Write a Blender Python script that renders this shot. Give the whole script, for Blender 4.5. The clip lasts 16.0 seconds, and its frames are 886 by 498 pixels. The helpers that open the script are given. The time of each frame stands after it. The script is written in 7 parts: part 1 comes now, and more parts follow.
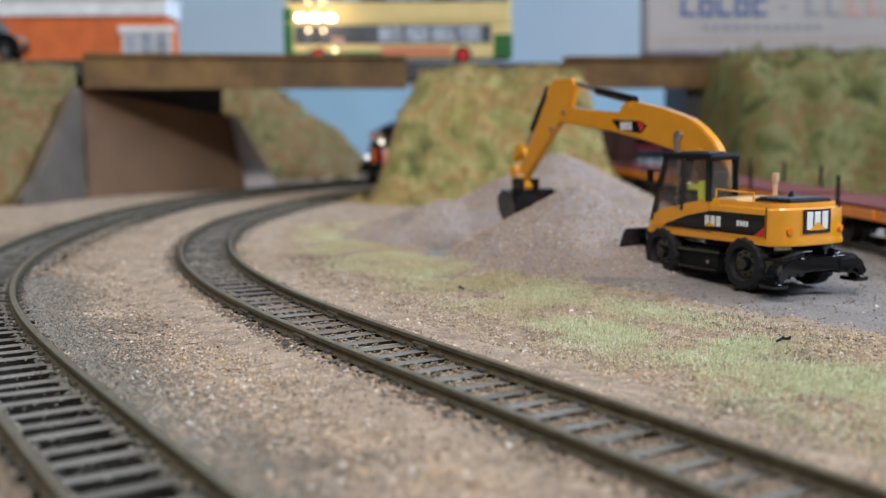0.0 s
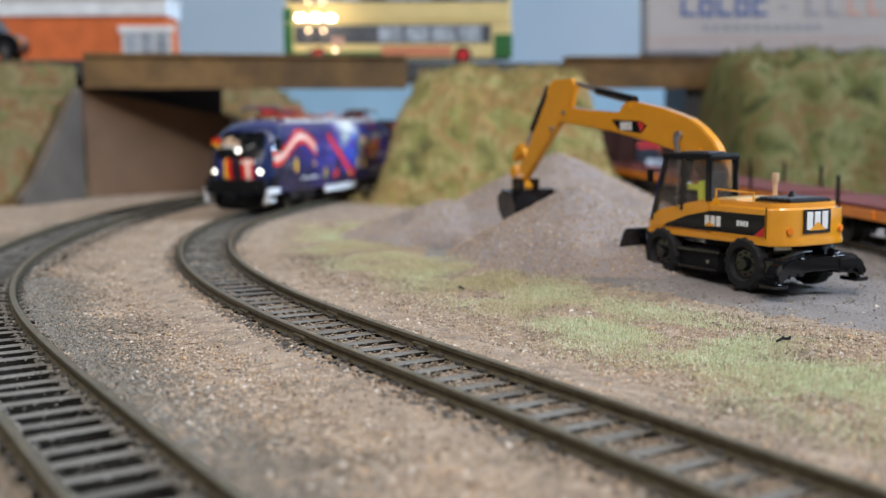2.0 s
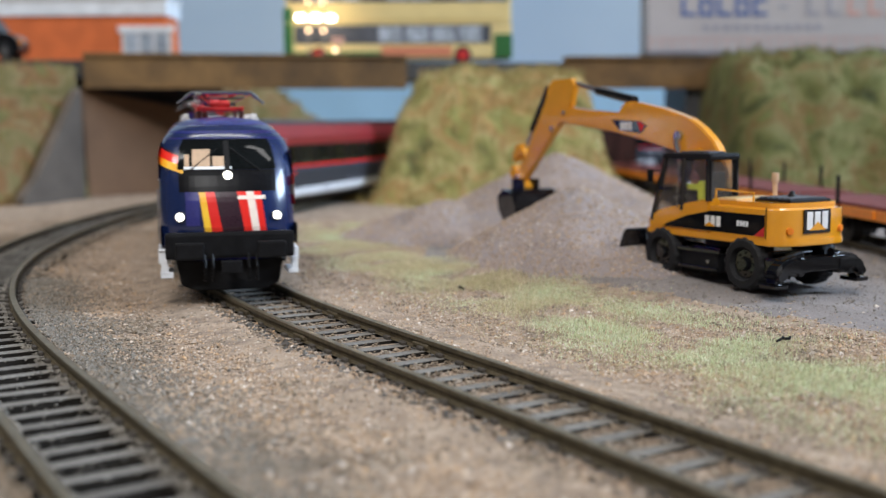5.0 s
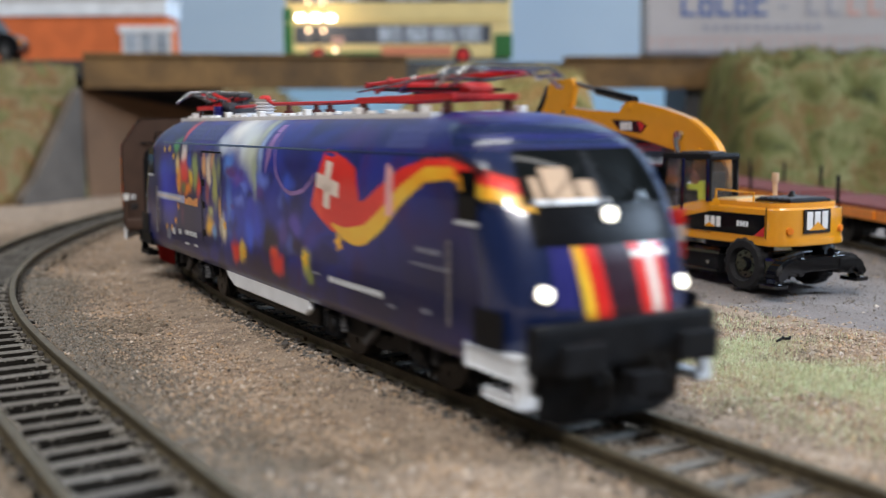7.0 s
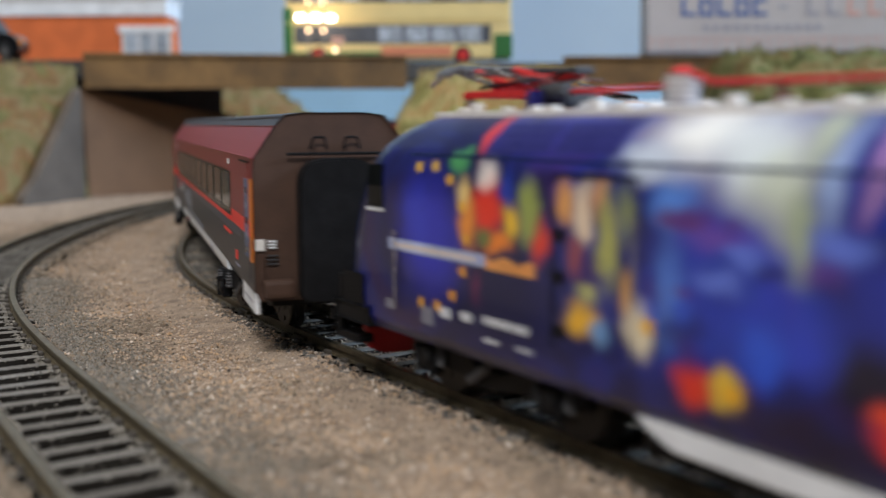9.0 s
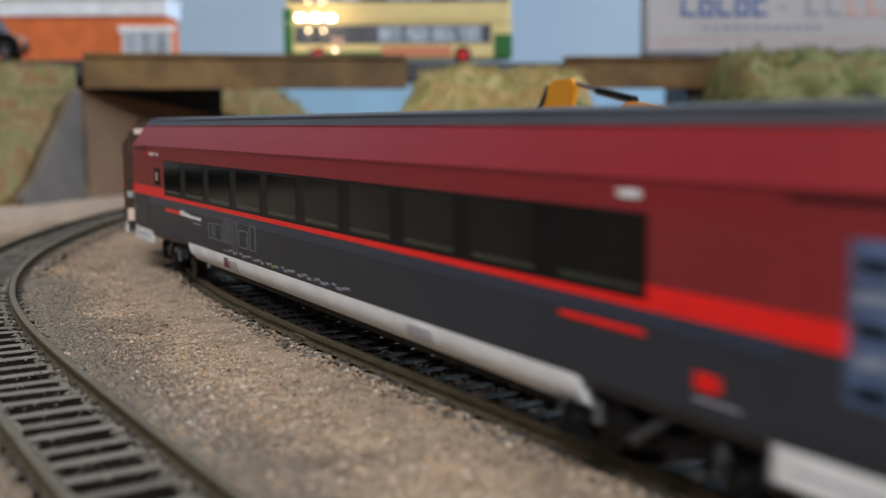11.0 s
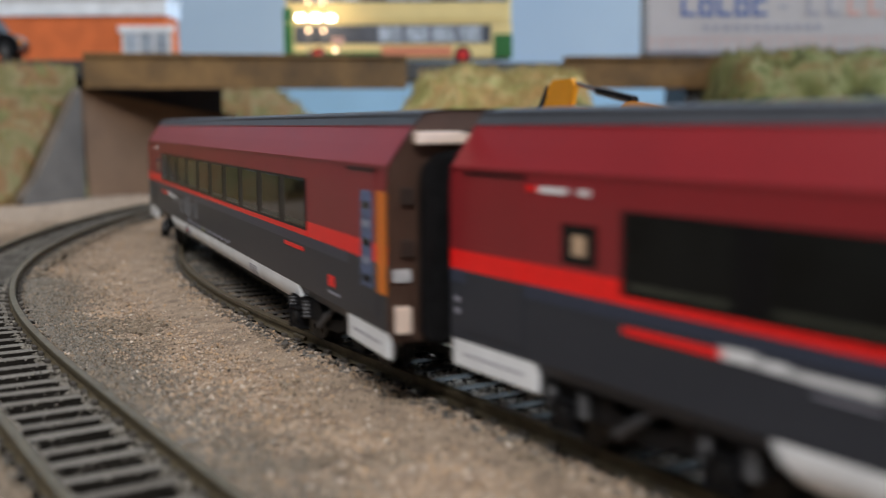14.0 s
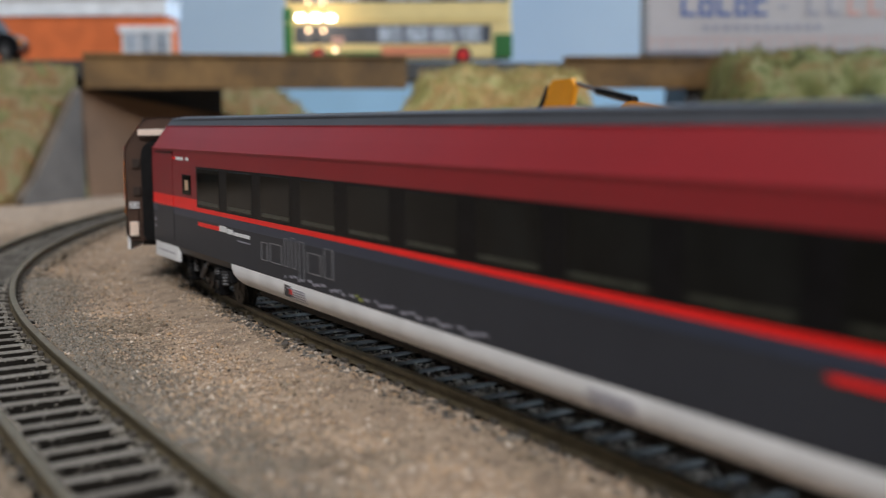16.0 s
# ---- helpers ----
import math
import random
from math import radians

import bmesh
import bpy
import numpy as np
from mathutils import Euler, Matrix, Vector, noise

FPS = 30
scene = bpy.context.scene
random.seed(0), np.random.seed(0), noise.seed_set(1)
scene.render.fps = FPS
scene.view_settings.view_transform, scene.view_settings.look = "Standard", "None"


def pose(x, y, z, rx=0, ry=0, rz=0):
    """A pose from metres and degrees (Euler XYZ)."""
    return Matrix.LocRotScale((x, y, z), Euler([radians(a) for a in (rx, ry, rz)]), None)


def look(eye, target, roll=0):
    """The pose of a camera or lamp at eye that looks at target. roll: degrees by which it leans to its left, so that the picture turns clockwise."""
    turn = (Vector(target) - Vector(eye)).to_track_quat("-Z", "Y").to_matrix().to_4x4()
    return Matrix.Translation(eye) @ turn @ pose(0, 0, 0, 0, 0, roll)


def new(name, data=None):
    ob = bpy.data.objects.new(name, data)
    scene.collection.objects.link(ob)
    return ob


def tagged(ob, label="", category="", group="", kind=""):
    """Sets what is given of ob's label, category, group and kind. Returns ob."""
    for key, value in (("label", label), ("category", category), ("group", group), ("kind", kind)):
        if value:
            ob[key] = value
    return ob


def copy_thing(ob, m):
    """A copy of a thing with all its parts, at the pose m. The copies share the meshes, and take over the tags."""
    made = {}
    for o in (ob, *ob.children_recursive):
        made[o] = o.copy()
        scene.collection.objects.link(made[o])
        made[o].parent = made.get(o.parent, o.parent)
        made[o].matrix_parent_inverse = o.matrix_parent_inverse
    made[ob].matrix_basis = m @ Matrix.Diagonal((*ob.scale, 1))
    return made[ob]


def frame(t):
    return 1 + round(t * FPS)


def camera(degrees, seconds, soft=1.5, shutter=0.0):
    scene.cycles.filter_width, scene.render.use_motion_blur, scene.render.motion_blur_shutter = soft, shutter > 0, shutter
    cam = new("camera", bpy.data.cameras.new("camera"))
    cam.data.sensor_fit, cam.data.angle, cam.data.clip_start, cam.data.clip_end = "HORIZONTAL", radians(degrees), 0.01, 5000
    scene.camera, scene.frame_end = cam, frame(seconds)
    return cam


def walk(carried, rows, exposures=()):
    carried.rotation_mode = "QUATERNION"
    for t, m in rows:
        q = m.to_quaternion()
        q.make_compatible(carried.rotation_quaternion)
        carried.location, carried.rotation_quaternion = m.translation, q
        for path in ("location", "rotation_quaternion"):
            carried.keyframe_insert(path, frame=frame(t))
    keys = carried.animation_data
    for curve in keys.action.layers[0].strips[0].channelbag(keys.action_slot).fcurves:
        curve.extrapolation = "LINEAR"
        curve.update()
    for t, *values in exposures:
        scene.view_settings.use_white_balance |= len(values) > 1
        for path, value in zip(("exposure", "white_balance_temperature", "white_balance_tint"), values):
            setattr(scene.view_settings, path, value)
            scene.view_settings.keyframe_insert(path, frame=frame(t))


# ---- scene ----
# All lengths below are in millimetres of the model, turned to metres by M.
M = 0.001

# ---------------------------------------------------------------- camera
cam = camera(45.3, 16.0, soft=1.1, shutter=0.8)
cam.data.dof.use_dof = True
cam.data.dof.focus_distance = 0.236
cam.data.dof.aperture_fstop = 15.0
EYE = pose(0, 0, 0.0442, 90 - 6.772, 0, 0) @ pose(0, 0, 0, 0, 0, -0.338)
walk(cam, [(0.0, EYE), (16.0, EYE)], [(0.0, 0.0), (16.0, 0.0)])

# ---------------------------------------------------------------- world and light
world = bpy.data.worlds.new("hall_air")
scene.world = world
world.use_nodes = True
world.node_tree.nodes["Background"].inputs[0].default_value = (0.75, 0.82, 0.95, 1)
world.node_tree.nodes["Background"].inputs[1].default_value = 0.05


def ceiling_lamp(x, y, sx, sy, power, colour):
    data = bpy.data.lights.new("fluorescent_lamp", "AREA")
    data.shape, data.size, data.size_y, data.energy, data.color = "RECTANGLE", sx, sy, power, colour
    ob = new("fluorescent_lamp", data)
    ob.location = (x, y, 1.86)
    return tagged(ob, "unseen white strip lamp under the hall ceiling", "ceiling lamp", "ceiling lamps")


WARM = (0.94, 0.925, 0.915)
# the 62 W lamp behind the camera is added fill for camera-facing sides
for lx_, ly_, pw, tone in ((0.8, 0.1, 9, WARM), (-1.2, -0.35, 14, WARM), (-0.1, -1.5, 62, WARM), (-0.2, 0.9, 4, (0.95, 0.93, 0.90))):
    ceiling_lamp(lx_, ly_, 0.9, 0.16, pw, tone)

# cool daylight through the window in the hall's east wall
day = bpy.data.lights.new("window_daylight", "AREA")
day.shape, day.size, day.size_y, day.energy, day.color = "RECTANGLE", 1.3, 0.9, 114, (0.60, 0.77, 1.0)
day_ob = tagged(new("window_daylight", day), "cool daylight in the hall window", "daylight", kind="structure")
day_ob.matrix_basis = look((2.66, 0.35, 1.35), (0.0, 0.35, 0.0))

# ---------------------------------------------------------------- materials
def rgb(c, k=1.0):
    return (min(c[0] * k, 1), min(c[1] * k, 1), min(c[2] * k, 1), 1)


def mat(name, base, rough=0.5, metal=0.0, var=0.12, scale=300.0, fine=2500.0, bump=0.0, bump_scale=1500.0, second=None, coat=0.0, rvar=0.1, spec=0.5):
    """Base colour varied at two scales, roughness varied, fine relief."""
    m = bpy.data.materials.new(name)
    m.use_nodes = True
    nt = m.node_tree
    b = nt.nodes["Principled BSDF"]
    tc = nt.nodes.new("ShaderNodeTexCoord")
    n1, n2 = nt.nodes.new("ShaderNodeTexNoise"), nt.nodes.new("ShaderNodeTexNoise")
    for n, s in ((n1, scale), (n2, fine)):
        n.inputs["Scale"].default_value, n.inputs["Detail"].default_value = s, 5
        nt.links.new(tc.outputs["Object"], n.inputs["Vector"])
    r = nt.nodes.new("ShaderNodeValToRGB")
    e = r.color_ramp.elements
    e[0].position, e[1].position = 0.3, 0.7
    e[0].color = rgb(base, 1 - var)
    e[1].color = rgb(second, 1.0) if second else rgb(base, 1 + var)
    mx = nt.nodes.new("ShaderNodeMix")
    mx.data_type, mx.blend_type = "RGBA", "OVERLAY"
    mx.inputs[0].default_value = min(1.0, var * 2)
    nt.links.new(n1.outputs["Fac"], r.inputs[0])
    nt.links.new(r.outputs[0], mx.inputs[6])
    nt.links.new(n2.outputs["Fac"], mx.inputs[7])
    nt.links.new(mx.outputs[2], b.inputs["Base Color"])
    mr = nt.nodes.new("ShaderNodeMapRange")
    mr.inputs["To Min"].default_value, mr.inputs["To Max"].default_value = max(0.02, rough - rvar), min(1, rough + rvar)
    nt.links.new(n2.outputs["Fac"], mr.inputs["Value"])
    nt.links.new(mr.outputs[0], b.inputs["Roughness"])
    b.inputs["Metallic"].default_value = metal
    b.inputs["Specular IOR Level"].default_value = spec
    b.inputs["Coat Weight"].default_value = coat
    b.inputs["Coat Roughness"].default_value = 0.05
    if bump:
        n3, bp = nt.nodes.new("ShaderNodeTexNoise"), nt.nodes.new("ShaderNodeBump")
        n3.inputs["Scale"].default_value, n3.inputs["Detail"].default_value = bump_scale, 8
        nt.links.new(tc.outputs["Object"], n3.inputs["Vector"])
        bp.inputs["Strength"].default_value, bp.inputs["Distance"].default_value = bump, 0.0006
        nt.links.new(n3.outputs["Fac"], bp.inputs["Height"])
        nt.links.new(bp.outputs[0], b.inputs["Normal"])
    return m


def island_mat(name, colours, rough=0.8, by_object=False, emit=0.0):
    """One of several colours for each loose piece."""
    m = bpy.data.materials.new(name)
    m.use_nodes = True
    nt = m.node_tree
    b = nt.nodes["Principled BSDF"]
    if by_object:
        src = nt.nodes.new("ShaderNodeObjectInfo").outputs["Random"]
    else:
        src = nt.nodes.new("ShaderNodeNewGeometry").outputs["Random Per Island"]
    r = nt.nodes.new("ShaderNodeValToRGB")
    while len(r.color_ramp.elements) < len(colours):
        r.color_ramp.elements.new(0.5)
    for i, c in enumerate(colours):
        r.color_ramp.elements[i].position = i / (len(colours) - 1)
        r.color_ramp.elements[i].color = rgb(c)
    nt.links.new(src, r.inputs[0])
    tc, n2, mx = nt.nodes.new("ShaderNodeTexCoord"), nt.nodes.new("ShaderNodeTexNoise"), nt.nodes.new("ShaderNodeMix")
    n2.inputs["Scale"].default_value, n2.inputs["Detail"].default_value = 900, 6
    nt.links.new(tc.outputs["Object"], n2.inputs["Vector"])
    mx.data_type, mx.blend_type = "RGBA", "OVERLAY"
    mx.inputs[0].default_value = 0.5
    nt.links.new(r.outputs[0], mx.inputs[6])
    nt.links.new(n2.outputs["Fac"], mx.inputs[7])
    nt.links.new(mx.outputs[2], b.inputs["Base Color"])
    b.inputs["Roughness"].default_value = rough
    b.inputs["Specular IOR Level"].default_value = 0.15
    return m


def glow_mat(name, colour, strength):
    m = bpy.data.materials.new(name)
    m.use_nodes = True
    b = m.node_tree.nodes["Principled BSDF"]
    b.inputs["Base Color"].default_value = rgb(colour)
    b.inputs["Emission Color"].default_value = rgb(colour)
    b.inputs["Emission Strength"].default_value = strength
    return m


def glass_mat(name, tint, alpha=0.35):
    m = bpy.data.materials.new(name)
    m.use_nodes = True
    b = m.node_tree.nodes["Principled BSDF"]
    b.inputs["Base Color"].default_value = rgb(tint)
    b.inputs["Roughness"].default_value = 0.04
    b.inputs["Transmission Weight"].default_value = 1 - alpha
    b.inputs["IOR"].default_value = 1.15
    return m


def multi_mat(name, stops, scale=60.0, distortion=2.0, rough=0.3, coat=0.4, stretch=(1, 1, 1), bump=0.0, detail=3.0):
    """Several colours that swirl into one another."""
    m = bpy.data.materials.new(name)
    m.use_nodes = True
    nt = m.node_tree
    b = nt.nodes["Principled BSDF"]
    tc, mp, n1, r = (nt.nodes.new(k) for k in ("ShaderNodeTexCoord", "ShaderNodeMapping", "ShaderNodeTexNoise", "ShaderNodeValToRGB"))
    mp.inputs["Scale"].default_value = stretch
    n1.inputs["Scale"].default_value, n1.inputs["Detail"].default_value, n1.inputs["Distortion"].default_value = scale, detail, distortion
    nt.links.new(tc.outputs["Object"], mp.inputs[0])
    nt.links.new(mp.outputs[0], n1.inputs["Vector"])
    while len(r.color_ramp.elements) < len(stops):
        r.color_ramp.elements.new(0.5)
    for i, (at, c) in enumerate(stops):
        r.color_ramp.elements[i].position, r.color_ramp.elements[i].color = at, rgb(c)
    nt.links.new(n1.outputs["Fac"], r.inputs[0])
    nt.links.new(r.outputs[0], b.inputs["Base Color"])
    b.inputs["Roughness"].default_value, b.inputs["Coat Weight"].default_value = rough, coat
    if bump:
        n3, bp = nt.nodes.new("ShaderNodeTexNoise"), nt.nodes.new("ShaderNodeBump")
        n3.inputs["Scale"].default_value, n3.inputs["Detail"].default_value = 1400, 10
        nt.links.new(tc.outputs["Object"], n3.inputs["Vector"])
        bp.inputs["Strength"].default_value, bp.inputs["Distance"].default_value = bump, 0.0008
        nt.links.new(n3.outputs["Fac"], bp.inputs["Height"])
        nt.links.new(bp.outputs[0], b.inputs["Normal"])
    return m


SAND = multi_mat("sandy_ballast", [(0.28, (0.195, 0.145, 0.110)), (0.42, (0.29, 0.218, 0.162)), (0.56, (0.375, 0.282, 0.205)), (0.70, (0.435, 0.335, 0.25)), (0.8, (0.33, 0.265, 0.21))], 220, 0.5, 0.95, 0.0, bump=1.0, detail=12)
GRAINS = island_mat("sand_grains", [(0.235, 0.175, 0.132), (0.35, 0.262, 0.19), (0.455, 0.342, 0.25), (0.40, 0.308, 0.235), (0.50, 0.33, 0.19), (0.295, 0.226, 0.172), (0.66, 0.57, 0.49), (0.40, 0.30, 0.21), (0.45, 0.348, 0.265)], 0.85)
DULL_GRAINS = island_mat("dull_sand_grains", [(0.10, 0.08, 0.06), (0.22, 0.172, 0.125), (0.30, 0.235, 0.172), (0.25, 0.205, 0.16), (0.16, 0.125, 0.095), (0.36, 0.30, 0.235)], 0.88)
GREEN_GRASS = island_mat("green_grass_fibres", [(0.40, 0.47, 0.24), (0.62, 0.70, 0.44), (0.76, 0.74, 0.54), (0.48, 0.56, 0.33), (0.68, 0.62, 0.40)], 0.8)
GREY_GRAINS = island_mat("grey_grains", [(0.10, 0.09, 0.078), (0.20, 0.182, 0.156), (0.27, 0.248, 0.215), (0.15, 0.135, 0.115)], 0.9)
# grains for the sleeper gaps, with the gap shade in their colour
GAP_DARK = island_mat("gap_dark_stones", [(0.008, 0.008, 0.008), (0.02, 0.019, 0.018), (0.035, 0.032, 0.03), (0.012, 0.011, 0.01)], 0.95)
ASH = island_mat("ash_stones", [(0.05, 0.046, 0.042), (0.11, 0.10, 0.09), (0.19, 0.175, 0.16), (0.08, 0.07, 0.06), (0.22, 0.17, 0.13)], 0.75)
GRASS = island_mat("grass_fibres", [(0.36, 0.34, 0.17), (0.50, 0.46, 0.25), (0.70, 0.60, 0.40), (0.48, 0.48, 0.26), (0.74, 0.63, 0.45), (0.55, 0.45, 0.28)], 0.8)
TUFT = island_mat("straw_tuft_fibres", [(0.24, 0.24, 0.08), (0.42, 0.37, 0.15), (0.50, 0.40, 0.19), (0.26, 0.18, 0.07), (0.44, 0.29, 0.14), (0.32, 0.31, 0.11)], 0.9)
TUFT_MOSS = island_mat("moss_tuft_fibres", [(0.10, 0.11, 0.033), (0.155, 0.158, 0.052), (0.19, 0.168, 0.068), (0.085, 0.095, 0.03), (0.20, 0.155, 0.075)], 0.9)
TUFT_RUST = island_mat("rust_tuft_fibres", [(0.15, 0.16, 0.05), (0.30, 0.26, 0.09), (0.42, 0.20, 0.07), (0.11, 0.12, 0.035), (0.34, 0.15, 0.06), (0.38, 0.35, 0.17)], 0.9)
def bank_mat(name, k, green):
    stops = [(0.28, (0.09, 0.095, 0.03)), (0.40, (0.28, 0.27, 0.08)), (0.48, (0.46, 0.39, 0.17)), (0.56, (0.42, 0.24, 0.09)), (0.64, (0.34, 0.34, 0.11)), (0.8, (0.15, 0.16, 0.05))]
    return multi_mat(name, [(q, (r * k * (1 - green * 0.3), g * k, bl * k * (1 - green * 0.2))) for q, (r, g, bl) in stops], 40, 0.8, 0.95, 0.0, bump=1.0, detail=12)


BANK = bank_mat("straw_embankment_turf", 0.92, 0.0)
BANK_MOSS = bank_mat("mossy_embankment_turf", 0.44, 0.38)
BANK_FAR = bank_mat("dark_rusty_turf", 0.42, -0.35)
TUFT_FAR = island_mat("dark_rust_tuft_fibres", [(0.06, 0.065, 0.02), (0.20, 0.13, 0.04), (0.30, 0.12, 0.04), (0.05, 0.06, 0.018), (0.17, 0.17, 0.06)], 0.9)
BANK_DARK = bank_mat("rusty_embankment_turf", 0.40, -0.3)
YARD = mat("grey_yard_grit", (0.215, 0.19, 0.18), 0.95, var=0.2, scale=60, fine=1600, bump=0.8, bump_scale=1100)
HEAP = multi_mat("gravel_heap_grit", [(0.3, (0.206, 0.172, 0.167)), (0.5, (0.31, 0.249, 0.224)), (0.7, (0.284, 0.258, 0.267))], 40, 0.5, 0.95, 0.0, bump=1.0, detail=10)
RAIL = mat("weathered_rail", (0.11, 0.088, 0.054), 0.55, 0.3, var=0.3, scale=500, bump=0.15)
RAILTOP = mat("worn_rail_head", (0.24, 0.20, 0.135), 0.38, 0.7, var=0.25, scale=300)
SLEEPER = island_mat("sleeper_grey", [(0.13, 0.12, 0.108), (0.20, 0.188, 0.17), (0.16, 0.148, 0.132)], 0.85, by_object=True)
# near-black colour that carries the shade on the sleepers' sides
SLEEPER_SHADE = mat("shaded_sleeper_side", (0.022, 0.019, 0.016), 0.8, var=0.3, scale=500, bump=0.2, spec=0.1)
# bed almost black: the shade between the sleepers is painted in
BEDDARK = mat("gap_dark_bed", (0.007, 0.0065, 0.006), 0.95, var=0.3, scale=400, bump=0.6, spec=0.05)
CHAIR = mat("rail_chair_brown", (0.07, 0.06, 0.05), 0.7, var=0.2)
WOOD = mat("bridge_girder_brown", (0.155, 0.085, 0.028), 0.75, var=0.5, scale=35, fine=900, bump=0.3)
BRICKBROWN = mat("brown_abutment_card", (0.155, 0.085, 0.045), 0.85, var=0.2, scale=25, fine=1200, bump=0.3)
BROWNWALL = mat("brown_grey_wing_wall", (0.10, 0.08, 0.064), 0.9, var=0.3, scale=30, fine=900, bump=0.3)
# pale tone makes up for the light the deck keeps off this wall
PALEWALL = mat("lightened_wing_wall", (0.66, 0.61, 0.63), 0.85, var=0.2, scale=30, fine=900, bump=0.3)
# wagon red darkened, with the shade under the bridge in the colour
WAGONDARK = mat("shaded_wagon_red", (0.045, 0.012, 0.012), 0.6, var=0.3, scale=80)
CONCRETE = mat("grey_concrete", (0.22, 0.20, 0.19), 0.85, var=0.2, scale=40, fine=900, bump=0.3)
ASPHALT = mat("road_asphalt", (0.06, 0.06, 0.06), 0.9, var=0.2, scale=50)
SKYBOARD = multi_mat("painted_sky_board", [(0.3, (0.35, 0.47, 0.61)), (0.55, (0.44, 0.55, 0.65)), (0.75, (0.53, 0.60, 0.66))], 3.5, 0.5, 0.7, 0.0)
HILLBLUE = mat("painted_blue_hills", (0.30, 0.50, 0.68), 0.8, var=0.1, scale=8)
ORANGE_BRICK = mat("orange_brick_card", (0.66, 0.15, 0.04), 0.8, var=0.15, scale=60, bump=0.2)
WHITE = mat("white_paint", (0.72, 0.70, 0.68), 0.5, var=0.05, scale=200)
OFFWHITE = mat("dusty_white_plastic", (0.80, 0.82, 0.85), 0.45, var=0.1, scale=120)
BLACK = mat("black_plastic", (0.008, 0.008, 0.009), 0.5, var=0.3, scale=400, bump=0.05, spec=0.16)
GLOSSBLACK = mat("gloss_black_paint", (0.005, 0.005, 0.006), 0.10, var=0.3, coat=0.6, spec=0.35)
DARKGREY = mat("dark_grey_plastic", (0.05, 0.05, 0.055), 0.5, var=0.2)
STEEL = mat("bright_steel", (0.55, 0.55, 0.55), 0.25, 1.0, var=0.1)
CATYELLOW = mat("yellow_machine_paint", (0.72, 0.30, 0.012), 0.25, var=0.05, scale=150, coat=1.0, rvar=0.04)
RUBBER = mat("black_rubber", (0.014, 0.014, 0.015), 0.62, var=0.3, bump=0.2, spec=0.25)
CABGLASS = glass_mat("smoked_cab_glass", (0.62, 0.58, 0.54), 0.04)
HIVIS = mat("hi_vis_yellow", (0.60, 0.72, 0.05), 0.6, var=0.1)
SKIN_CARD = mat("bare_card", (0.55, 0.38, 0.25), 0.8, var=0.1)
CREAM = mat("cream_bus_paint", (0.74, 0.60, 0.28), 0.35, var=0.05, scale=80)
BUSGREEN = mat("green_bus_paint", (0.03, 0.14, 0.04), 0.35, var=0.08, scale=80)
DARKGLASS = mat("dark_window", (0.006, 0.007, 0.007), 0.06, var=0.6, scale=60, rvar=0.03, spec=0.09)
BUSGLASS = mat("bus_window", (0.10, 0.11, 0.13), 0.12, var=0.3, scale=90, rvar=0.05)
POSTER = mat("salmon_advert", (0.62, 0.22, 0.12), 0.5, var=0.1)
RED = mat("red_plastic", (0.55, 0.02, 0.02), 0.4, var=0.1)
TRAILER = mat("trailer_cream_grey", (0.44, 0.415, 0.425), 0.5, var=0.06, scale=40)
BLUEINK = mat("blue_lettering", (0.085, 0.14, 0.33), 0.6, var=0.1)
GREYINK = mat("grey_lettering", (0.30, 0.30, 0.36), 0.6, var=0.1)
PINKINK = mat("pink_lettering", (0.55, 0.32, 0.28), 0.6, var=0.1)
WAGONORANGE = mat("orange_wagon_paint", (0.72, 0.22, 0.015), 0.4, var=0.1)
WAGONRED = mat("oxide_red_deck", (0.15, 0.032, 0.03), 0.6, var=0.2, scale=80)
COACHRED = mat("wine_red_coach_paint", (0.235, 0.012, 0.018), 0.40, var=0.06, scale=60, rvar=0.05, spec=0.6)
COACHSTRIPE = mat("signal_red_stripe", (0.92, 0.016, 0.014), 0.35, var=0.05, rvar=0.05, spec=0.3)
COACHGREY = mat("anthracite_coach_paint", (0.040, 0.043, 0.053), 0.35, var=0.08, scale=60, rvar=0.05, spec=0.12)
ROOFGREY = mat("slate_grey_roof", (0.055, 0.06, 0.072), 0.45, var=0.1, scale=60, spec=0.2)
BROWNEND = mat("brown_coach_end", (0.065, 0.034, 0.023), 0.5, var=0.15, scale=200)
BROWNDARK = mat("dark_brown_socket", (0.03, 0.018, 0.014), 0.6, var=0.15)
ENDCREAM = mat("pale_cream_end_paint", (0.80, 0.64, 0.54), 0.5, var=0.1)
DOORORANGE = mat("orange_door_strip", (0.75, 0.20, 0.01), 0.4, var=0.06)
PANELBLUE = mat("blue_door_print", (0.075, 0.12, 0.24), 0.4, var=0.45, scale=700)
WAISTNAVY = mat("navy_waist_line", (0.035, 0.045, 0.075), 0.35, var=0.05, spec=0.3)
PRINTGREY = mat("blue_grey_print", (0.26, 0.30, 0.40), 0.5, var=0.3, scale=900)
BANDBLACK = mat("black_window_band", (0.007, 0.007, 0.008), 0.3, var=0.2, spec=0.08)
OUTLINE = mat("grey_outline_print", (0.22, 0.22, 0.24), 0.5, var=0.1)


